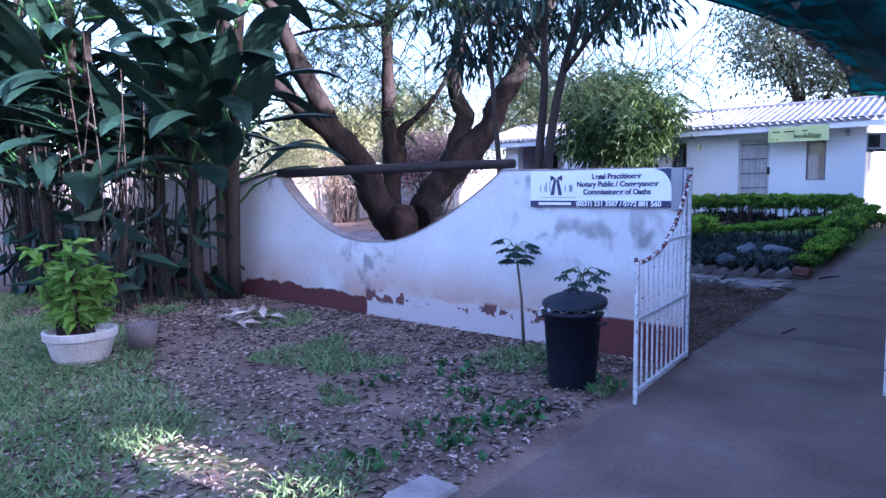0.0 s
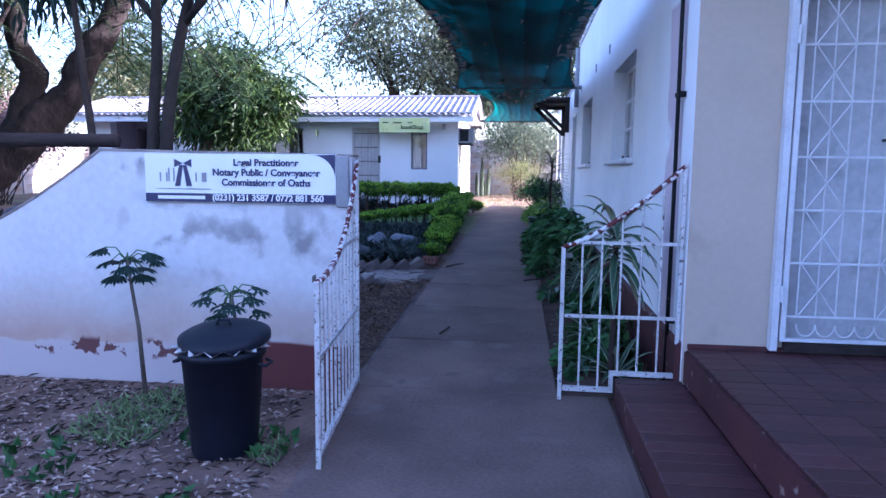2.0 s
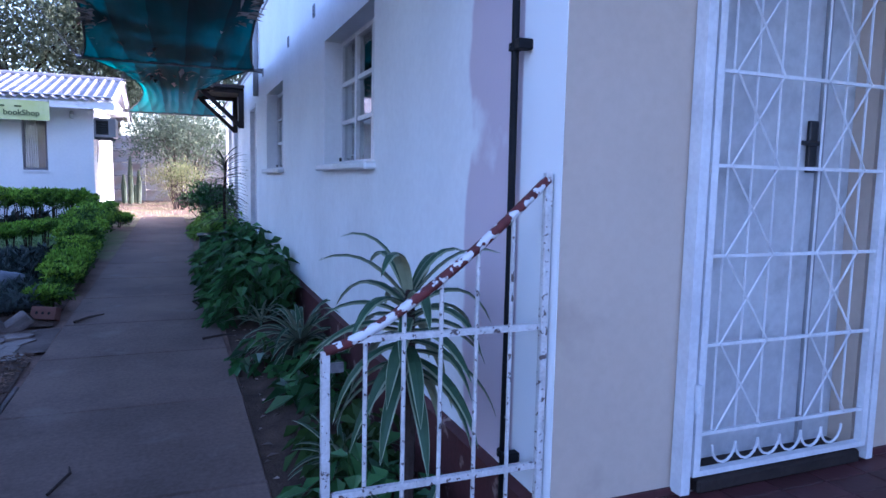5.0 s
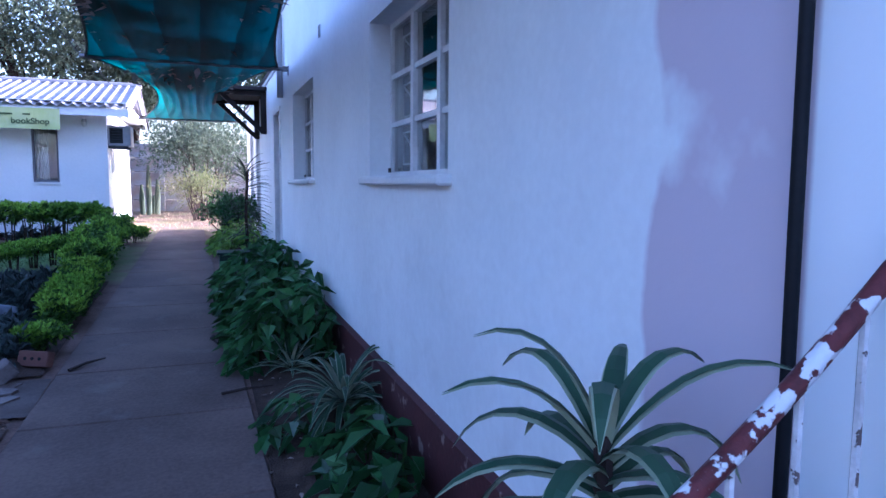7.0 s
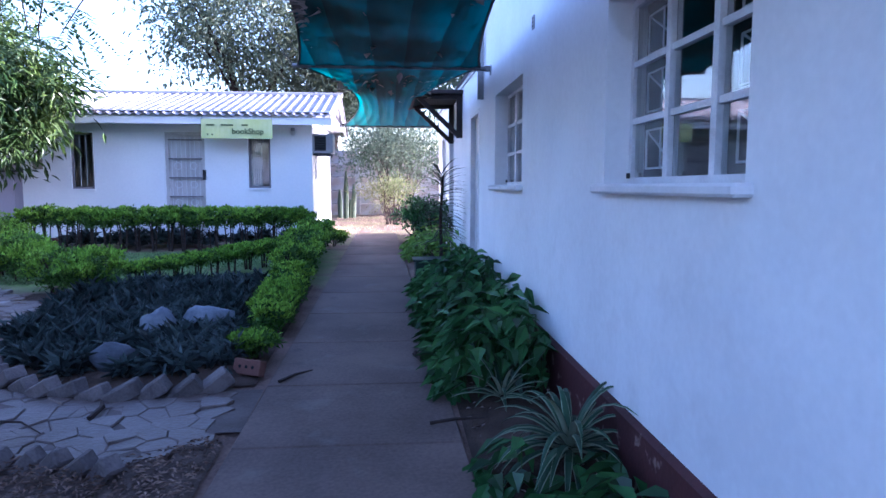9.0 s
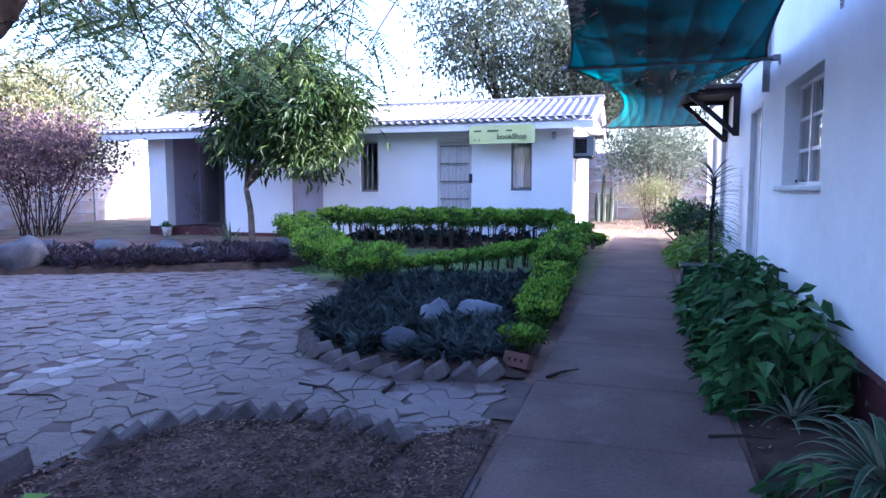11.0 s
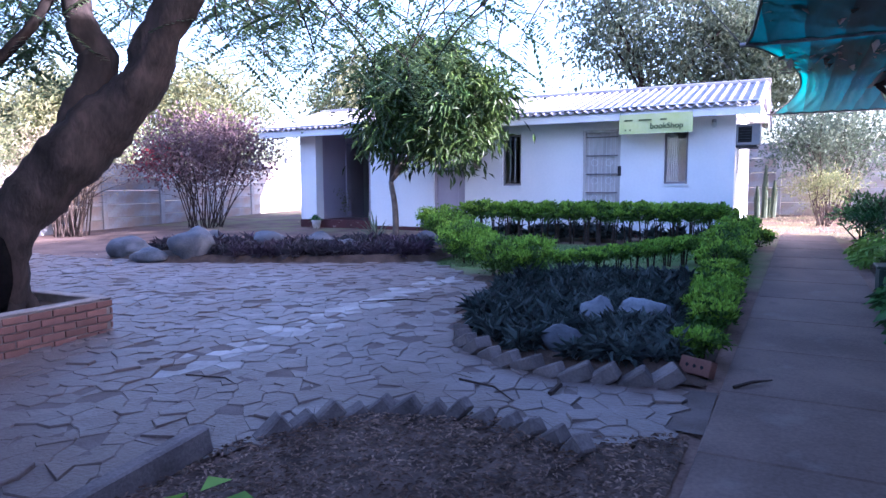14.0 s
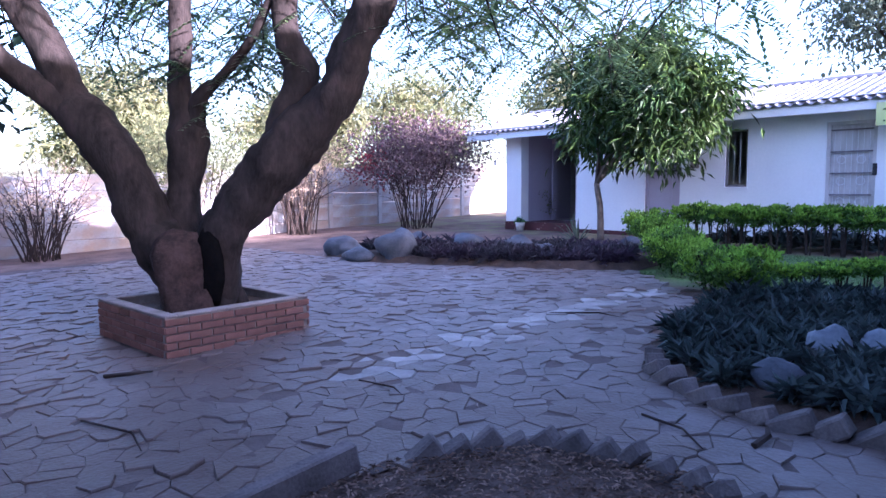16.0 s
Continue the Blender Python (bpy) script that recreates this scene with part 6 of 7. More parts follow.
def rosettes(name, poly, count, leaf, size, label, seed, avoid=()):
    g = random.Random(seed)
    xs, ys = [p[0] for p in poly], [p[1] for p in poly]
    b, made = Build(), 0
    bs, ws, ls, wd = [], [], [], []
    while made < count:
        x, y = g.uniform(min(xs), max(xs)), g.uniform(min(ys), max(ys))
        if not inside(poly, x, y) or any(math.hypot(x - ax, y - ay) < ar for ax, ay, ar in avoid):
            continue
        made += 1
        z, s = gz(x, y) + 0.03, size * g.uniform(0.7, 1.25)
        for k in range(15):
            a, e = g.uniform(0, 6.28), g.uniform(0.0, 1.3)
            bs.append((x, y, z + g.uniform(0, s * 0.45)))
            ws.append((math.cos(a) * math.cos(e), math.sin(a) * math.cos(e), math.sin(e)))
            ls.append(s * g.uniform(0.7, 1.15))
            wd.append(s * 0.26)
    bs, ws, ls, wd = map(np.array, (bs, ws, ls, wd))
    b.leaves(bs, ws, np.tile((0, 0, 1.0), (len(bs), 1)) + rng.normal(size=bs.shape) * 0.2, ls, wd, 0.35, 0.22)
    return tagged(b.object(name, leaf), label, "ground cover", kind="stuff")


ROCKS = [(-1.93, 11.0, 0.18, 0.15, 0.17), (-1.88, 11.8, 0.17, 0.11, 0.24), (-1.52, 12.15, 0.27, 0.13, 0.19)]
rosettes("strap_leaf_planting", [(-1.05, 10.95), (-1.75, 10.72), (-2.3, 10.8), (-2.75, 11.15), (-3.2, 11.9), (-3.35, 12.9), (-3.5, 13.6), (-2.9, 14.3), (-1.4, 14.4), (-1.25, 12.2)], 1150, L_RHOEO, 0.168, "dense dark blue-green strap-leaved planting", 31, [(x, y, 0.24) for x, y, *_ in ROCKS])
rosettes("purple_planting", [(-5.7, 15.3), (-7.2, 14.6), (-8.7, 14.0), (-9.6, 14.1), (-9.0, 15.2), (-7.6, 16.2), (-6.4, 16.8)], 700, L_RHOEOP, 0.2, "dense low purple strap-leaved planting", 32)
rosettes("purple_planting", [(-9.6, 14.2), (-10.9, 14.0), (-11.4, 14.5), (-10.6, 15.5), (-9.0, 15.4)], 70, L_RHOEOP, 0.24, "sparse purple planting among boulders", 33)
rosettes("purple_planting", [(-6.0, 18.6), (-6.0, 19.2), (-1.6, 19.2), (-1.6, 18.6)], 90, L_RHOEO, 0.24, "dark planting under the annexe wall", 34)


def boulder(x, y, rx, ry, rz, seed, label, stone=M_ROCK):
    s = thing("boulder", label, "rock", group="garden boulders")
    bm = bmesh.new()
    bmesh.ops.create_icosphere(bm, subdivisions=3, radius=1)
    for v in bm.verts:
        n = noise.noise(v.co * 1.3 + Vector((seed * 3.1, 0, 0))) * 0.35 + noise.noise(v.co * 3.5 + Vector((seed, 5, 0))) * 0.12
        v.co *= 1 + n
        v.co = Vector((v.co.x * rx, v.co.y * ry, v.co.z * rz * 0.9 + rz * 0.35))
    b = Build().add([v.co + Vector((x, y, gz(x, y) + 0.02)) for v in bm.verts], [[v.index for v in f.verts] for f in bm.faces])
    bm.free()
    part("stone", b, stone, s, smooth=True)


for i, (x, y, rx, ry, rz) in enumerate(ROCKS):
    boulder(x, y, rx, ry, rz, i, "smooth blue-grey stone among the planting", M_ROCKP if i else M_ROCK)
for i, (x, y, rx, ry, rz) in enumerate(((-9.6, 14.0, 0.42, 0.36, 0.40), (-11.1, 13.9, 0.40, 0.34, 0.24), (-10.1, 13.5, 0.36, 0.26, 0.16), (-8.9, 15.2, 0.4, 0.3, 0.3), (-8.1, 15.6, 0.35, 0.25, 0.26), (-7.3, 15.3, 0.28, 0.2, 0.2), (-10.4, 15.2, 0.4, 0.3, 0.26), (-6.3, 16.6, 0.3, 0.2, 0.24))):
    boulder(x, y, rx, ry, rz, 10 + i, "weathered grey rockery boulder")
spiky = thing("agave", "pale spiky agave below the mango tree", "plant")
b = Build()
for k in range(26):
    a, e = rnd.uniform(0, 6.28), rnd.uniform(0.3, 1.3)
    b.strap((-7.7, 16.9, gz(0, 16.9) + 0.1), (math.cos(a) * math.cos(e), math.sin(a) * math.cos(e), math.sin(e)), rnd.uniform(0.4, 0.65), 0.045, 0.4)
part("foliage", b, L_GREY, spiky)


# ---------------------------------------------------------------- plants along the house
def striped_plant(name, x, y, stem, length, width, count, droop, label, seed, low=-0.1, single=False):
    """Arching green leaves with cream margins round a short stem."""
    s = thing(name, label, "plant")
    z0 = gz(x, y) - 0.02
    g = random.Random(seed)
    part("stem", Build().tube([(x, y, z0), (x + 0.01, y, z0 + stem * 0.6), (x, y, z0 + stem)], [0.022, 0.02, 0.018], 7), M_TWIG, s)
    green, cream = Build(), Build()
    for k in range(count):
        a = k * 2.4 + g.uniform(-0.2, 0.2)
        e = low + (1.3 - low) * (k / count) ** 1.7
        w = (math.cos(a) * math.cos(e), math.sin(a) * math.cos(e), math.sin(e))
        p = (x, y, z0 + stem - min(0.3, stem * 0.28) * (1 - k / count))
        L, d = length * g.uniform(0.8, 1.1), droop * g.uniform(0.7, 1.3)
        if single:
            leaf = part("leaf", Build().strap((p[0], p[1], p[2] + 0.001), w, L * 0.995, width * 0.82, d, 8, 0.10), L_STRIPE, s)
            part("margin", Build().strap((p[0], p[1], p[2] - 0.003), w, L, width, d, 8, 0.16), L_CREAM, leaf, "cream leaf margin")
            continue
        cream.strap((p[0], p[1], p[2] - 0.003), w, L, width, d, 8, 0.16)
        green.strap((p[0], p[1], p[2] + 0.001), w, L * 0.995, width * 0.8, d, 8, 0.10)
    if not single:
        part("foliage", green, L_STRIPE, s)["kind"] = "stuff"
        part("margin", cream, L_CREAM, s, "cream leaf margins")["kind"] = "stuff"


striped_plant("variegated_dracaena", 0.965, 6.20, 1.13, 0.40, 0.052, 44, 2.2, "variegated dracaena with arching cream-edged leaves", 3, -0.15, True)
striped_plant("variegated_dracaena", 1.02, 6.30, 0.10, 0.32, 0.045, 18, 0.9, "small variegated dracaena in the wall bed", 4, 0.3, True)
striped_plant("spider_plant", 1.10, 9.20, 0.14, 0.52, 0.044, 56, 1.9, "spider plant with striped arching leaves", 5, 0.35)
striped_plant("spider_plant", 0.98, 7.25, 0.05, 0.34, 0.03, 24, 1.2, "small striped spider plant in the wall bed", 6, 0.4)
striped_plant("spider_plant", 0.90, 10.15, 0.08, 0.36, 0.03, 24, 1.2, "small striped spider plant among the vines", 7, 0.4)
dr = thing("dark_dracaena", "tall dark slender dracaena beside the house", "plant")
part("stem", Build().tube([(0.98, 16.0, 0.3), (0.96, 16.0, 1.1), (1.0, 16.0, 1.75)], [0.03, 0.025, 0.02], 7), M_TWIG, dr)
b = Build()
for k in range(120):
    a, t = rnd.uniform(0, 6.28), k / 120
    b.strap((0.98, 16.0, 0.75 + 1.05 * t), (math.cos(a), math.sin(a), 0.1 + 1.2 * t ** 3), rnd.uniform(0.38, 0.52), 0.028, 1.0, 5)
part("foliage", b, L_DRAC, dr)


def leaf_bed(name, x0, x1, y0, y1, h, n, size, leaf, label, seed):
    """A mass of overlapping broad leaves on short stalks."""
    g = np.random.default_rng(seed)
    s = thing(name, label, "plant")
    x, y = g.uniform(x0, x1, n), g.uniform(y0, y1, n)
    top = np.array([h * (0.55 + 0.6 * max(0.0, 0.5 + noise.noise((a * 2.2, c * 1.3, seed)))) for a, c in zip(x, y)])
    edge = np.clip((x - x0) / 0.25, 0.25, 1)
    z = np.array([gz(a, c) for a, c in zip(x, y)]) + top * edge * g.uniform(0.25, 1.0, n)
    a = g.uniform(0, 6.28, n)
    way = np.stack([np.cos(a) - 0.5, np.sin(a) - 0.25, g.uniform(-0.9, 0.2, n)], 1)
    nor = g.normal(size=(n, 3)) * 0.35 + (0, 0, 1)
    b = Build().leaves(np.stack([x, y, z], 1), way, nor, g.uniform(0.7, 1.35, n) * size, g.uniform(0.38, 0.6, n) * size, 0.14, 0.25)
    part("foliage", b, leaf, s)
    st = Build()
    for k in range(0, n, 6):
        st.tube([(x[k], y[k], gz(x[k], y[k]) - 0.02), (x[k], y[k], z[k])], 0.004, 4, caps=False)
    part("stalk", st, L_HEDGEIN, s)["kind"] = "stuff"


leaf_bed("vine_bed", 0.50, 1.28, 10.25, 12.4, 0.64, 1000, 0.18, L_BROAD, "mass of dark broad-leaved vines along the wall", 41)
leaf_bed("vine_bed", 0.46, 1.28, 12.2, 14.4, 0.60, 900, 0.17, L_BROAD, "mass of dark broad-leaved vines along the wall", 42)
leaf_bed("broad_leaf_plant", 0.84, 1.24, 7.9, 9.0, 0.30, 120, 0.19, L_BROAD, "low clump of broad heart-shaped leaves", 43)
leaf_bed("broad_leaf_plant", 0.66, 1.2, 6.35, 7.0, 0.34, 110, 0.15, L_BROAD, "leafy green plant beside the dracaena", 48)
leaf_bed("broad_leaf_plant", 0.58, 0.82, 8.8, 9.25, 0.26, 26, 0.18, L_BROAD, "small broad-leaved plant at the path edge", 44)
leaf_bed("broad_leaf_plant", 0.78, 1.25, 6.75, 7.7, 0.32, 130, 0.14, L_HEDGEIN, "dark leafy plant in the wall bed", 45)
leaf_bed("vine_bed", 0.45, 1.25, 16.6, 18.2, 0.55, 420, 0.15, L_BRIGHT, "light green leafy plants beyond the trough", 46)
leaf_bed("broad_leaf_plant", -1.95, -1.83, 8.30, 8.40, 0.12, 4, 0.17, L_BROAD, "two-leaved green seedling in the mulched bed", 49)
leaf_bed("broad_leaf_plant", -2.75, -2.32, 7.55, 7.90, 0.20, 26, 0.19, L_BRIGHT, "bright green leafy plant in the mulched bed", 47)
tr = thing("plant_trough", "long dark green plant trough beside the path", "trough")
part("trough_body", Build().box(0.52, 14.75, gz(0, 15) - 0.03, 1.28, 15.15, gz(0, 15) + 0.26, bevel=0.015), M_TROUGH, tr)
part("trough_rim", Build().box(0.49, 14.72, gz(0, 15) + 0.262, 1.30, 15.18, gz(0, 15) + 0.29, bevel=0.008), M_TROUGH, tr)


# ---------------------------------------------------------------- front yard
def potted_plant():
    s = thing("potted_plant", "broad off-white pot with a light green leafy plant", "pot plant")
    c = (-4.80, 2.95, -0.02)
    part("pot", Build().lathe([(0.0, 0.0), (0.19, 0.0), (0.22, 0.04), (0.265, 0.20), (0.285, 0.21), (0.29, 0.27), (0.265, 0.275), (0.25, 0.22), (0.0, 0.20)], c, 28), M_POT, s, smooth=False)
    st, lv = Build(), Build()
    g = random.Random(4)
    for k in range(11):
        a, q = g.uniform(0, 6.28), g.uniform(0.1, 0.42)
        e = Vector((c[0] + math.cos(a) * q, c[1] + math.sin(a) * q, g.uniform(0.55, 1.0)))
        line = limb(st, [(c[0] + math.cos(a) * 0.08, c[1] + math.sin(a) * 0.08, 0.18), (c[0] + math.cos(a) * q * 0.5, c[1] + math.sin(a) * q * 0.5, e.z * 0.6), e], 0.014, 0.006, 5, 0, 3)
        for p in line[2:]:
            m = 9
            lv.leaves(np.tile(tuple(p), (m, 1)), rng.normal(size=(m, 3)) * (1, 1, 0.5) + (0, 0, 0.15), np.tile((0, 0, 1.0), (m, 1)) + rng.normal(size=(m, 3)) * 0.3, rng.uniform(0.11, 0.2, m), rng.uniform(0.06, 0.09, m), 0.15, 0.2)
    part("dead_stump", Build().tube([(c[0] - 0.08, c[1], 0.16), (c[0] - 0.10, c[1], 0.36), (c[0] - 0.10, c[1], 0.48)], [0.13, 0.12, 0.10], 10, 0.3), M_BARK, s, smooth=True)
    part("stem", st, M_TWIG, s)
    part("foliage", lv, L_BRIGHT, s)
    p2 = thing("plant_pot", "small grey pot behind the broad pot", "pot")
    part("pot_body", Build().lathe([(0.0, 0.0), (0.10, 0.0), (0.14, 0.24), (0.12, 0.24), (0.0, 0.2)], (-4.75, 3.45, -0.02), 18), M_KERB, p2, smooth=True)


potted_plant()


def papaya(x, y, z, h, seed, label, size=1.0):
    s = thing("papaya_seedling", label, "plant", group="papaya seedlings")
    top = Vector((x - 0.10 * h, y, z + h))
    part("stem", Build().tube([(x, y, z), (x - 0.03 * h, y, z + h * 0.5), top], [0.016, 0.013, 0.009], 7), M_BARKPALE, s, smooth=True)
    g = random.Random(seed)
    stalk, lv = Build(), Build()
    for k in range(9):
        a = k * 0.75 + g.uniform(-0.2, 0.2)
        e = top + Vector((math.cos(a), math.sin(a), 0)) * g.uniform(0.10, 0.18) * size + Vector((0, 0, g.uniform(-0.10, 0.08)))
        stalk.tube([top - Vector((0, 0, 0.02)), top * 0.5 + e * 0.5 + Vector((0, 0, 0.03)), e], 0.004, 5)
        for j in range(7):
            b2 = a + (j - 3) * 0.48
            q = np.array([[math.cos(b2), math.sin(b2), -0.45]])
            lv.leaves([tuple(e)], q, [(0, 0, 1)], (0.14 - 0.014 * abs(j - 3)) * size, 0.04 * size, 0.1, 0.1)
            m = e + Vector(q[0]) * 0.05
            for s2 in (-0.6, 0.6):
                lv.leaves([tuple(m)], [[math.cos(b2 + s2), math.sin(b2 + s2), -0.4]], [(0, 0, 1)], 0.06, 0.025, 0.1, 0.1)
    part("stalk", stalk, L_BROAD, s)
    part("foliage", lv, L_DARKBIG, s)


papaya(-2.07, 5.62, -0.03, 0.92, 1, "young papaya seedling growing by the yard wall")
papaya(-1.22, 5.25, -0.03, 0.78, 2, "papaya seedling growing behind the bin", 0.75)


def dustbin():
    s = thing("dustbin", "dark plastic dustbin heaped with rubbish, lid askew", "bin")
    c = (-1.20, 4.92, -0.03)
    prof = [(0.0, 0.0), (0.165, 0.0), (0.17, 0.02), (0.205, 0.52), (0.222, 0.525), (0.225, 0.56), (0.208, 0.565), (0.195, 0.5), (0.0, 0.48)]
    part("bin_body", Build().lathe(prof, c, 32), M_BIN, s, smooth=True)
    lid = Build().lathe([(0.0, 0.05), (0.10, 0.045), (0.20, 0.02), (0.235, 0.0), (0.235, -0.03), (0.225, -0.03), (0.22, 0.0), (0.0, 0.035)], (0, 0, 0), 32)
    m = Matrix.Translation((c[0], c[1] + 0.03, 0.59)) @ Matrix.Rotation(radians(7), 4, "X")
    lid.v = [tuple(m @ Vector(v)) for v in lid.v]
    part("lid", lid, M_BIN, s, smooth=True)
    part("lid_knob", Build().tube([m @ Vector((-0.04, 0, 0.05)), m @ Vector((-0.03, 0, 0.075)), m @ Vector((0.03, 0, 0.075)), m @ Vector((0.04, 0, 0.05))], 0.009, 6), M_BIN, s)
    for k in (-1, 1):
        part("handle", Build().tube([(c[0] + k * 0.215, c[1] - 0.05, 0.46), (c[0] + k * 0.25, c[1] - 0.04, 0.45), (c[0] + k * 0.25, c[1] + 0.04, 0.45), (c[0] + k * 0.215, c[1] + 0.05, 0.46)], 0.009, 6), M_BIN, s)
    bag = Build()
    for k in range(14):
        a = k / 14 * 6.28
        bag.leaves([(c[0] + 0.17 * math.cos(a), c[1] + 0.17 * math.sin(a), 0.52)], [(math.cos(a), math.sin(a), 0.25)], [(0, 0, 1)], 0.09, 0.09, 0.3)
    part("bin_liner", bag, M_ASH, s, "crumpled pale plastic liner")


dustbin()


def paddle_grove():
    """Strelitzia-like clump: dark stems with big paddle leaves."""
    g = random.Random(17)
    for k in range(9):
        s = thing("wild_banana", "tall dark wild banana plant with big paddle leaves", "plant", group="wild banana clump")
        x, y = -9.4 + 0.36 * k + g.uniform(-0.2, 0.2), 3.9 + 1.55 * (k / 8) + g.uniform(-0.35, 0.3)
        h = g.uniform(2.6, 4.4)
        lean = g.uniform(-0.25, 0.25)
        part("stem", Build().tube(smooth_line([(x, y, -0.05), (x + lean * 0.4, y, h * 0.5), (x + lean, y + 0.1, h)], 4), [0.085, 0.085, 0.08, 0.078, 0.075, 0.07, 0.065, 0.06, 0.055], 9, 0.12), M_BARK2, s, smooth=True)
        lv, st = Build(), Build()
        for j in range(17):
            a = g.uniform(0, 6.28) if j % 3 else g.uniform(-1.6, -0.2)
            z = h * g.uniform(0.25, 1.0)
            p = Vector((x + lean * z / h, y, z))
            e = p + Vector((math.cos(a) * 0.5, math.sin(a) * 0.5, g.uniform(0.2, 0.7)))
            st.tube([p, p * 0.5 + e * 0.5 + Vector((0, 0, 0.08)), e], [0.02, 0.016, 0.012], 5)
            lv.strap(e, (math.cos(a), math.sin(a), g.uniform(0.0, 1.4)), g.uniform(1.0, 1.5), g.uniform(0.34, 0.50), g.uniform(0.5, 1.7), 10, 0.14, 0.35)
        part("leaf_stalk", st, L_BROAD, s)["kind"] = "stuff"
        part("paddle_leaves", lv, L_DARKBIG, s)
    d = thing("dry_stalks", "tangle of dry stalks and dead leaves under the clump", "plant litter", kind="stuff")
    b = Build()
    for _ in range(110):
        x, y = g.uniform(-9.6, -6.5), g.uniform(3.8, 5.7)
        e = Vector((x + g.gauss(0, 0.35), y + g.gauss(0, 0.2), g.uniform(0.5, 3.6)))
        b.tube([(x, y, -0.03), (x * 0.5 + e.x * 0.5 + g.gauss(0, 0.08), (y + e.y) / 2, e.z * 0.55), e], [0.012, 0.009, 0.005], 4)
    part("stalks", b, M_BARK2, d)
    lx = Build()
    n = 160
    lx.leaves(np.stack([rng.uniform(-9.6, -6.4, n), rng.uniform(3.7, 5.7, n), rng.uniform(0.0, 1.3, n)], 1), rng.normal(size=(n, 3)) * (1, 1, 0.4) + (0, 0, -0.7), rng.normal(size=(n, 3)), rng.uniform(0.3, 0.8, n), rng.uniform(0.08, 0.2, n), 0.3, 0.2)
    part("dead_leaves", lx, L_DARKBIG, d)


paddle_grove()
hang = thing("hanging_foliage", "feathery branch hanging above the wild bananas", "tree")
hb, hl = Build(), Build()
fb, fw = [], []
g = random.Random(77)
for k in range(9):
    p0 = Vector((-9.0 + 0.55 * k, 5.4, 4.3 + g.uniform(-0.1, 0.5)))
    line = limb(hb, [p0 + Vector((-1.0, 1.0, 0.3)), p0, p0 + Vector((g.uniform(0.5, 1.2), g.uniform(-1.4, -0.4), -g.uniform(0.3, 1.0)))], 0.02, 0.005, 5, 0, 5)
    for p in line[2:]:
        for _ in range(7):
            fb.append(tuple(p + Vector((g.gauss(0, 0.15), g.gauss(0, 0.15), g.gauss(0, 0.12)))))
            fw.append((g.gauss(0, 1), g.gauss(0, 1), g.uniform(-0.5, 0.2)))
fronds(hl, fb, fw, np.array([g.uniform(0.35, 0.6) for _ in fb]), 11, 0.09, 0.024, 0.4)
part("twigs", hb, M_BARK2, hang)
part("foliage", hl, L_FERN, hang)
limb_b = Build()
limb(limb_b, [(-9.3, 5.0, 4.9), (-7.0, 5.6, 4.55), (-6.8, 6.6, 3.9), (-8.4, 7.9, 4.6)], 0.07, 0.05, 8, 0.1)
part("limb", limb_b, M_BARK2, hang, smooth=True)


# ---------------------------------------------------------------- litter, grass, twigs
def scatter(name, n, region, leaf, size, width, label, category, upright, seed, keep):
    g = np.random.default_rng(seed)
    x, y = g.uniform(region[0], region[1], n), g.uniform(region[2], region[3], n)
    ok = np.array([keep(a, c) for a, c in zip(x, y)])
    x, y = x[ok], y[ok]
    m = len(x)
    z = np.array([gz(a, c) for a, c in zip(x, y)]) - (0.03 if upright else 0.012)
    if name == "mulch":
        z = z + 0.045 + 0.03 * np.array([noise.noise((p, q, 1.0)) for p, q in zip(x * 2.5, y * 2.5)])
    a = g.uniform(0, 6.28, m)
    way = np.stack([np.cos(a), np.sin(a), np.full(m, 1.2) * g.uniform(0.5, 1.5, m) if upright else g.uniform(-0.05, 0.35, m)], 1)
    b = Build().leaves(np.stack([x, y, z], 1), way, g.normal(size=(m, 3)) * (0.3 if not upright else 1) + (0, 0, 1), g.uniform(0.5, 1.4, m) * size, g.uniform(0.7, 1.3, m) * width, 0.25, 0.2)
    return tagged(b.object(name, leaf), label, category, kind="stuff")


front = lambda a, c: c < 5.85 and a < -0.82 and (a < -1.0 or c < 5)  # noqa: E731
scatter("fallen_leaves", 20000, (-9.5, -0.8, 0.6, 5.85), M_LITTER, 0.045, 0.017, "scattered dry fallen leaves on the bare soil", "leaf litter", False, 51, lambda a, c: front(a, c) and noise.noise((a * 0.9, c * 0.9, 4)) > -0.35)
grassy = lambda a, c: front(a, c) and (noise.noise((a * 1.3, c * 1.3, 9)) > (0.18 if c > 2.9 - 0.35 * (a + 3) else -0.45 if c < 2.3 - 0.3 * (a + 3) else 0.05))  # noqa: E731
scatter("fallen_twigs", 11000, (-9.5, -0.8, 0.6, 5.85), M_TWIG, 0.07, 0.009, "fine dark twigs and stalks on the soil", "leaf litter", False, 60, front)
scatter("grass", 60000, (-9.5, -0.85, 0.4, 5.8), L_GRASS, 0.075, 0.011, "thin patchy grass over bare soil", "grass", True, 52, grassy)
scatter("lawn", 9000, (-5.3, -1.4, 14.9, 18.0), L_GRASS, 0.05, 0.012, "short lawn inside the hedge", "grass", True, 53, lambda a, c: c > 15.0 + (a + 3.15) * 1.15)
scatter("dry_grass", 7000, (-13.0, 2.0, 20.5, 26.5), L_DRY, 0.08, 0.012, "sunlit dry grass at the end of the path", "grass", True, 54, lambda a, c: (a > -1.3 or a < -12.3) and not (-0.5 < a < 0.35 and c < 21.3))
scatter("weeds", 900, (-2.4, -0.85, 2.9, 5.2), L_BROAD, 0.075, 0.045, "low broad-leaved weeds by the path", "weeds", True, 55, lambda a, c: noise.noise((a * 2.1, c * 2.1, 17)) > 0.12)
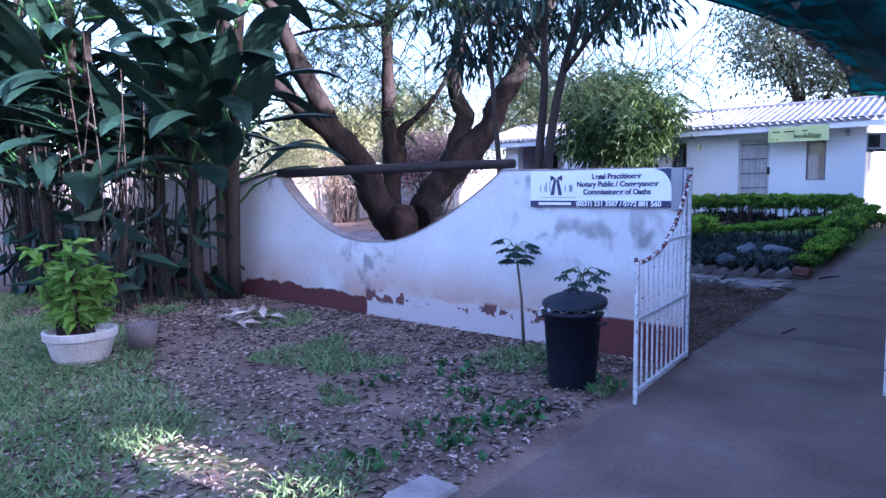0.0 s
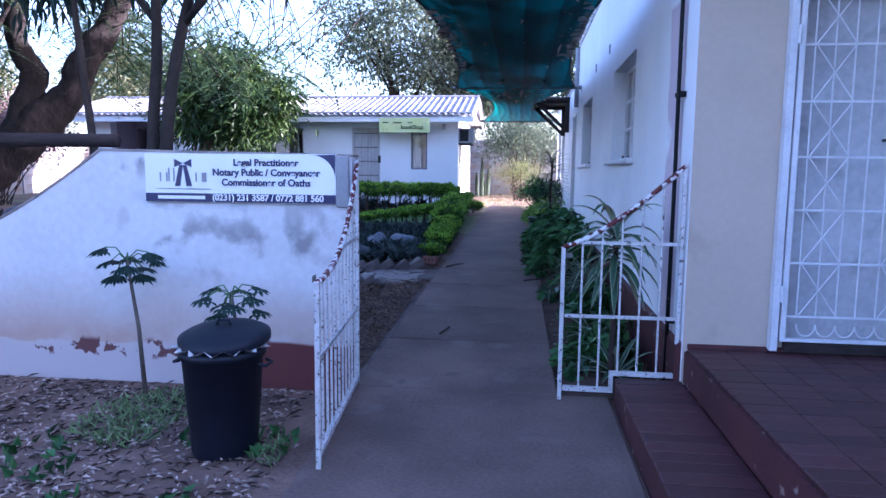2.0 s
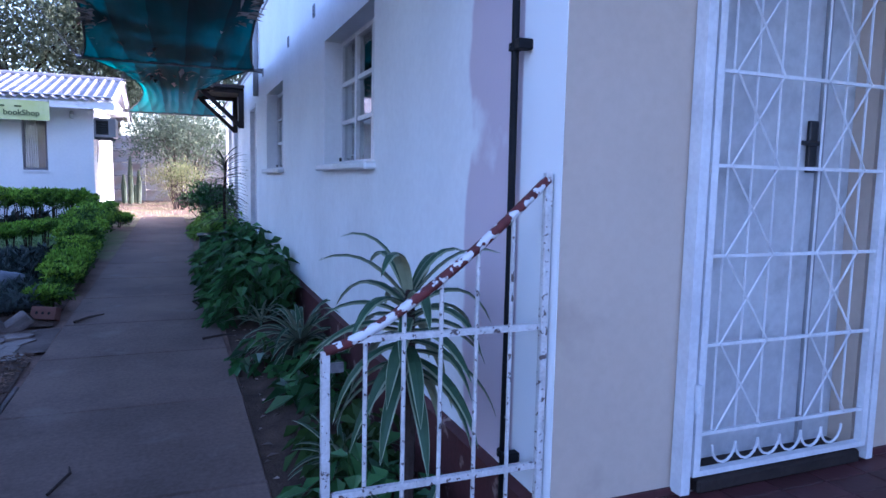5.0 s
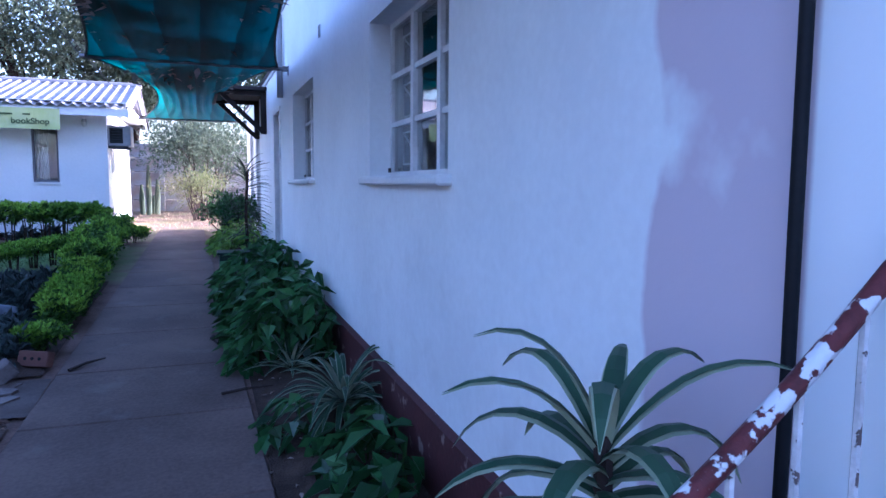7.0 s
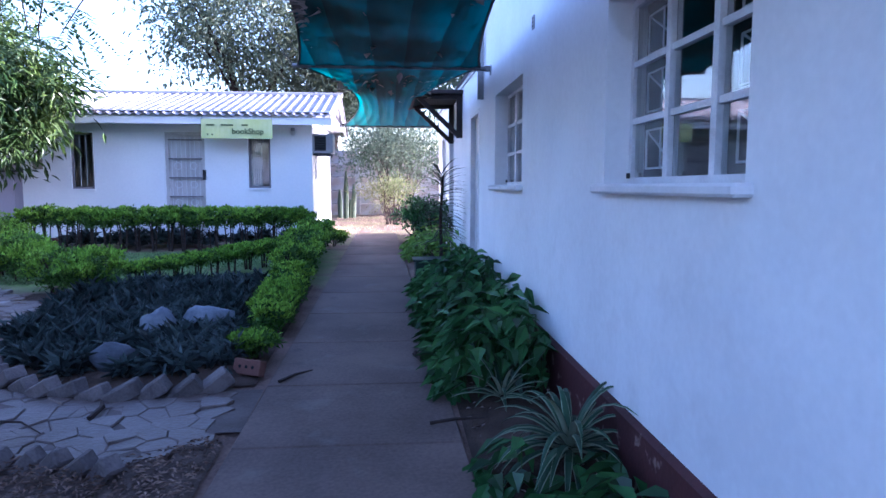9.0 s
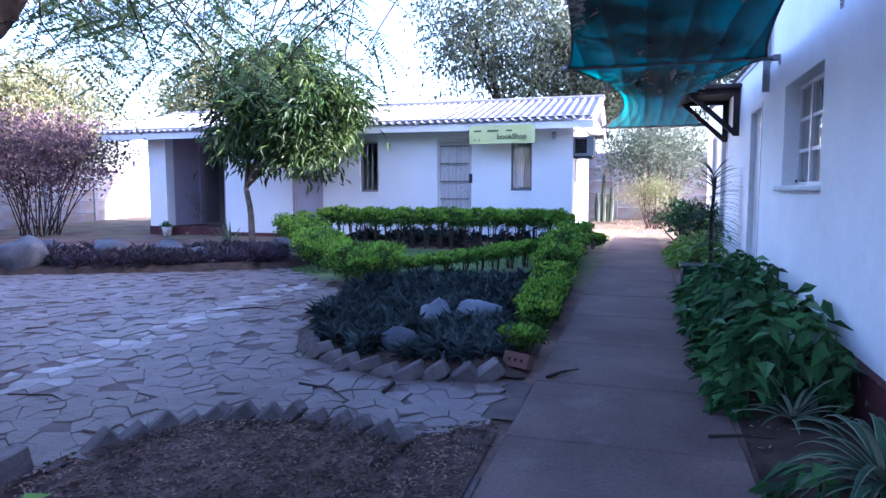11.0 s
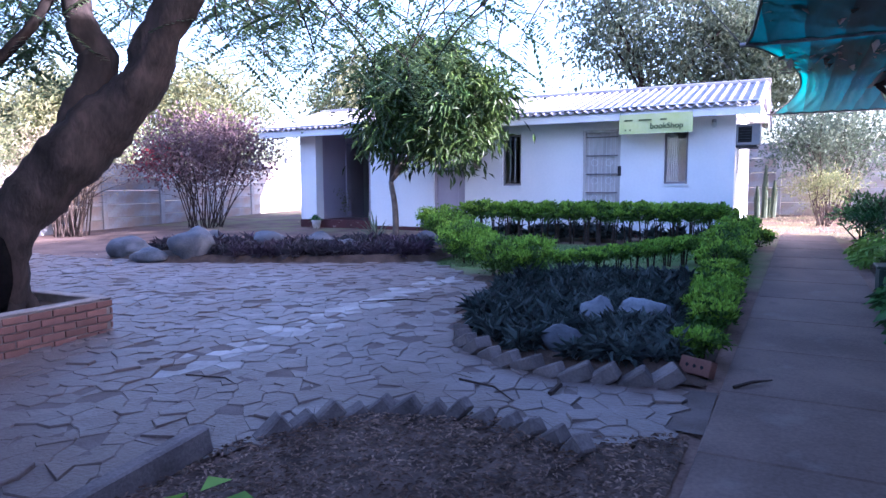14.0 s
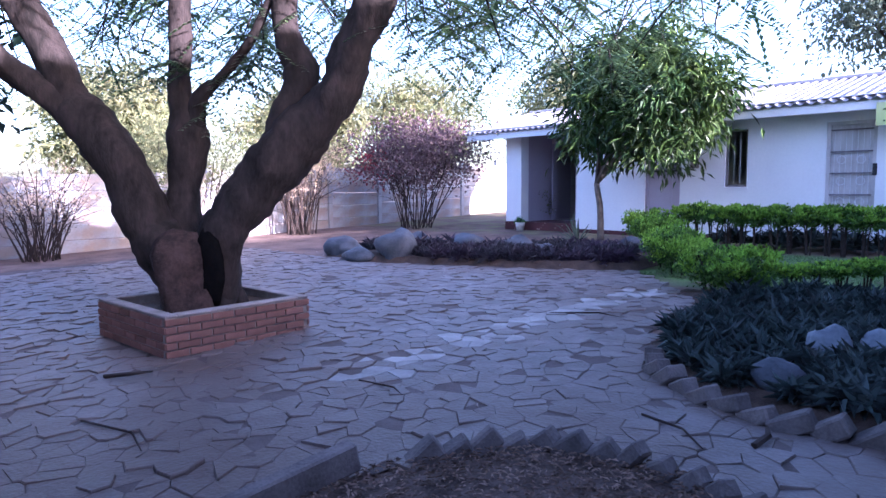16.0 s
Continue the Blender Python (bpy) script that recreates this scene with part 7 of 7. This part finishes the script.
scatter("mulch", 15000, (-3.1, -0.82, 6.1, 9.7), M_MULCH, 0.04, 0.014, "fine dry mulch on the empty bed", "mulch", False, 56, lambda a, c: inside(BED, a, c))
scatter("fallen_leaves", 500, (-13.0, -0.9, 7.0, 15.0), M_LITTER, 0.05, 0.02, "a few dry leaves on the paving", "leaf litter", False, 57, lambda a, c: not inside(BED, a, c) and not inside(EDGEBED, a, c))
scatter("fallen_leaves", 260, (0.6, 1.3, 6.1, 14.0), M_LITTER, 0.05, 0.02, "dry leaves on the wall bed", "leaf litter", False, 58, lambda a, c: True)
scatter("path_grit", 420, (-0.6, 0.9, 0.5, 12.0), M_LITTER, 0.014, 0.010, "pale grit and crumbs on the path", "grit", False, 59, lambda a, c: not (a > 0.55 and c > 5.9))

for pts, r in (([(-0.66, 10.66, 0.0), (-0.56, 10.78, 0.01), (-0.44, 10.88, 0.01)], 0.012), ([(0.39, 9.78, 0.01), (0.55, 9.79, 0.03), (0.73, 9.77, 0.04)], 0.012), ([(0.37, 11.33, 0), (0.35, 11.2, 0.02), (0.40, 11.05, 0.01)], 0.016),
               ([(-1.72, 10.02, 0), (-1.70, 10.16, 0.02), (-1.76, 10.30, 0.01)], 0.018), ([(-2.4, 10.05, 0), (-2.1, 9.98, 0.01), (-1.9, 9.8, 0.01)], 0.010), ([(-4.3, 9.3, 0.0), (-3.95, 9.35, 0.01), (-3.8, 9.3, 0)], 0.008), ([(-4.6, 12.0, 0), (-4.2, 12.3, 0.01), (-3.9, 12.25, 0.01)], 0.010),
               ([(-5.9, 8.0, 0), (-5.75, 8.12, 0.02), (-5.7, 8.3, 0.01)], 0.02), ([(-5.0, 7.6, 0), (-4.5, 7.75, 0.01), (-4.2, 7.7, 0)], 0.008), ([(-8.3, 9.0, 0), (-7.9, 8.85, 0.02), (-7.7, 8.8, 0)], 0.014), ([(-0.35, 7.35, 0), (-0.28, 7.5, 0.02), (-0.3, 7.62, 0)], 0.008), ([(-1.6, 8.4, 0), (-1.3, 8.6, 0.03), (-1.2, 8.8, 0.02)], 0.008)):
    tw = thing("fallen_twig", "dark dry twig or seed pod on the ground", "twig", group="fallen twigs")
    part("twig", Build().tube([(x, y, gz(x, y) + z + r + 0.002) for x, y, z in pts], [r, r * 0.9, r * 0.4], 6, 0.3), M_TWIG, tw)
heap = thing("leaf_heap", "small heap of dark dead leaves and offcuts", "debris")
n = 40
part("foliage", Build().leaves(np.stack([rng.normal(-5.0, 0.16, n), rng.normal(4.75, 0.12, n), rng.uniform(-0.02, 0.08, n)], 1), rng.normal(size=(n, 3)) * (1, 1, 0.25), rng.normal(size=(n, 3)) * 0.4 + (0, 0, 1), 0.26, 0.09, 0.3), M_LITTER, heap)


# ---------------------------------------------------------------- concrete path, veranda tiles, paving: pieces
def slab_row(holder, rows, left, right, top, material, thick=0.07):
    for (y0, y1) in rows:
        gap = 0.006
        vs = []
        for z, inset in ((-thick, 0.0), (-0.008, 0.0), (0.0, 0.008)):
            for x, y in ((left(y0) + inset, y0 + gap + inset), (right(y0) - inset, y0 + gap + inset), (right(y1) - inset, y1 - gap - inset), (left(y1) + inset, y1 - gap - inset)):
                vs.append((x, y, top(x, y) + z))
        fs = [(8, 9, 10, 11)] + [(k * 4 + i, k * 4 + (i + 1) % 4, k * 4 + 4 + (i + 1) % 4, k * 4 + 4 + i) for k in range(2) for i in range(4)]
        Build().add(vs, fs).object("slab", material, holder)


path = thing("path", "smooth dark worn concrete garden path in cast lengths", "path", kind="structure")
ys = [5.98, 7.2, 8.4, 9.55, 10.6, 11.75, 12.9, 14.05, 15.2, 16.35, 17.5, 18.65, 19.8, 20.95]
slab_row(path, list(zip(ys, ys[1:])), lambda y: -0.78 + 0.016 * max(0, y - 8), lambda y: 0.60 - 0.019 * max(0, y - 8), gz, M_CONC)
part("edge_fillet", Build().tube([(-0.79, 6.0, -0.02), (-0.79, 9.0, 0.07)], 0.02, 6), M_KERB, path)
slab_row(path, [(-6.5, -3.5), (-3.5, -0.5), (-0.5, 2.6), (2.6, 5.98)], lambda y: -0.62 - 0.05 * max(0, y - 3), lambda y: 0.93, lambda x, y: 0.0, M_CONC)
slab_row(path, [(-6.5, -3.0), (-3.0, 1.9)], lambda y: 0.94, lambda y: 4.38, lambda x, y: 0.0, M_CONC)

tile_mesh = None
tiles = []
tx = 0.222
for i in range(8):
    for j in range(32):
        tiles.append((PX0 + 0.012 + i * tx, HY - 0.012 - (j + 1) * tx / 2, PTOP))
for j in range(34):
    tiles.append((SX0 + 0.004, HY + 0.02 - (j + 1) * tx / 2, STOP))
for x, y, z in tiles:
    if tile_mesh is None:
        ob = Build().box(0.002, 0.002, -0.018, tx - 0.003, tx / 2 - 0.003, 0, bevel=0.003).object("tile", M_REDTILE, ver)
        tile_mesh = ob.data
    else:
        ob = new("tile", tile_mesh)
        ob.parent = ver
    if z == STOP:
        ob.matrix_basis = Matrix.Translation((x, y, z + rnd.uniform(-0.002, 0.002))) @ Matrix.Diagonal((1.87, 1, 1, 1))
    else:
        ob.matrix_basis = Matrix.Translation((x, y, z + rnd.uniform(-0.0015, 0.0015)))


def crazy_paving():
    """Irregular flagstones: cells of jittered points, drawn in at the joints."""
    cell = 0.178
    nx, ny = 77, 64
    x0, y0 = -14.3, 6.1
    g = np.random.default_rng(3)
    px = x0 + (np.arange(nx)[None, :] + g.uniform(-0.05, 1.05, (ny, nx))) * cell
    py = y0 + (np.arange(ny)[:, None] + g.uniform(-0.05, 1.05, (ny, nx))) * cell * 0.82
    pave = thing("paving", "crazy paving of worn grey flagstones", "paving", kind="structure")
    near, far, farw = [], [], []
    for j in range(2, ny - 2):
        for i in range(2, nx - 2):
            cx, cy = px[j, i], py[j, i]
            if cx > -0.86 or inside(BED, cx, cy) or inside(EDGEBED, cx, cy) or inside(ROCKBED, cx, cy) or cy > 15.4 or (cy > 13.4 and cx < -10.8):
                continue
            if abs(cx - PC.x) < PHALF - 0.05 and abs(cy - PC.y) < PHALF - 0.05:
                continue
            poly = [(cx - 1, cy - 1), (cx + 1, cy - 1), (cx + 1, cy + 1), (cx - 1, cy + 1)]
            for dj in (-2, -1, 0, 1, 2):
                for di in (-2, -1, 0, 1, 2):
                    if di == dj == 0:
                        continue
                    qx, qy = px[j + dj, i + di], py[j + dj, i + di]
                    L = math.hypot(qx - cx, qy - cy)
                    ux, uy = (qx - cx) / L, (qy - cy) / L
                    lim = L / 2 - g.uniform(-0.002, 0.003)
                    out = []
                    for (ax, ay), (bx, by) in zip(poly, poly[1:] + poly[:1]):
                        da, db = (ax - cx) * ux + (ay - cy) * uy - lim, (bx - cx) * ux + (by - cy) * uy - lim
                        if da <= 0:
                            out.append((ax, ay))
                        if (da < 0) != (db < 0):
                            t = da / (da - db)
                            out.append((ax + (bx - ax) * t, ay + (by - ay) * t))
                    poly = out
            if len(poly) < 3:
                continue
            poly = [(min(max(a, -14.5), -0.80), c) for a, c in poly]
            tilt = (g.normal() * 0.03, g.normal() * 0.03, g.normal() * 0.006)
            n = len(poly)
            vs = []
            for shrink, drop in ((1.0, -0.04), (1.0, -0.004), (0.955, 0.003)):
                for a, c in poly:
                    a2, c2 = cx + (a - cx) * shrink, cy + (c - cy) * shrink
                    vs.append((a2, c2, gz(a2, c2) + drop + tilt[2] + (a2 - cx) * tilt[0] + (c2 - cy) * tilt[1]))
            fs = [tuple(range(2 * n, 3 * n))] + [(k * n + q, k * n + (q + 1) % n, (k + 1) * n + (q + 1) % n, (k + 1) * n + q) for k in range(2) for q in range(n)]
            band = -4.50
            pale = 9.2 < cy < 13.9 and abs(cx - band) < 0.24 + 0.22 * noise.noise((cy * 1.7, 0, 3)) and g.random() < 0.6
            d = math.hypot(cx + 2.2, cy - 9.0)
            near.append((d, len(near), vs, fs, pale))
    near.sort()
    for _, _, vs, fs, pale in near[290:]:
        (farw if pale else far).append((vs, fs, pale))
    for _, _, vs, fs, pale in near[:290]:
        Build().add(vs, fs).object("flagstone", M_FLAGW if pale else M_FLAG, pave)
    for group, m in ((far, M_FLAG), (farw, M_FLAGW)):
        b = Build()
        for vs, fs, _ in group:
            b.add(vs, fs)
        ob = b.object("flagstones_beyond", m, pave)
        ob["kind"] = "stuff"


crazy_paving()
bed_sheet("ground_joints", [(-14.4, 6.2), (-3.12, 6.2), (-3.12, 8.3), (-2.7, 9.3), (-1.4, 9.45), (-0.82, 9.75), (-0.82, 10.6), (-1.9, 10.4), (-2.9, 10.9), (-3.5, 12.2), (-3.7, 13.4), (-5.4, 15.05), (-8.7, 13.8), (-10.0, 13.4), (-14.4, 13.4)], -0.0065, 0.0, M_JOINT, "sandy soil in the paving joints", 0.15)
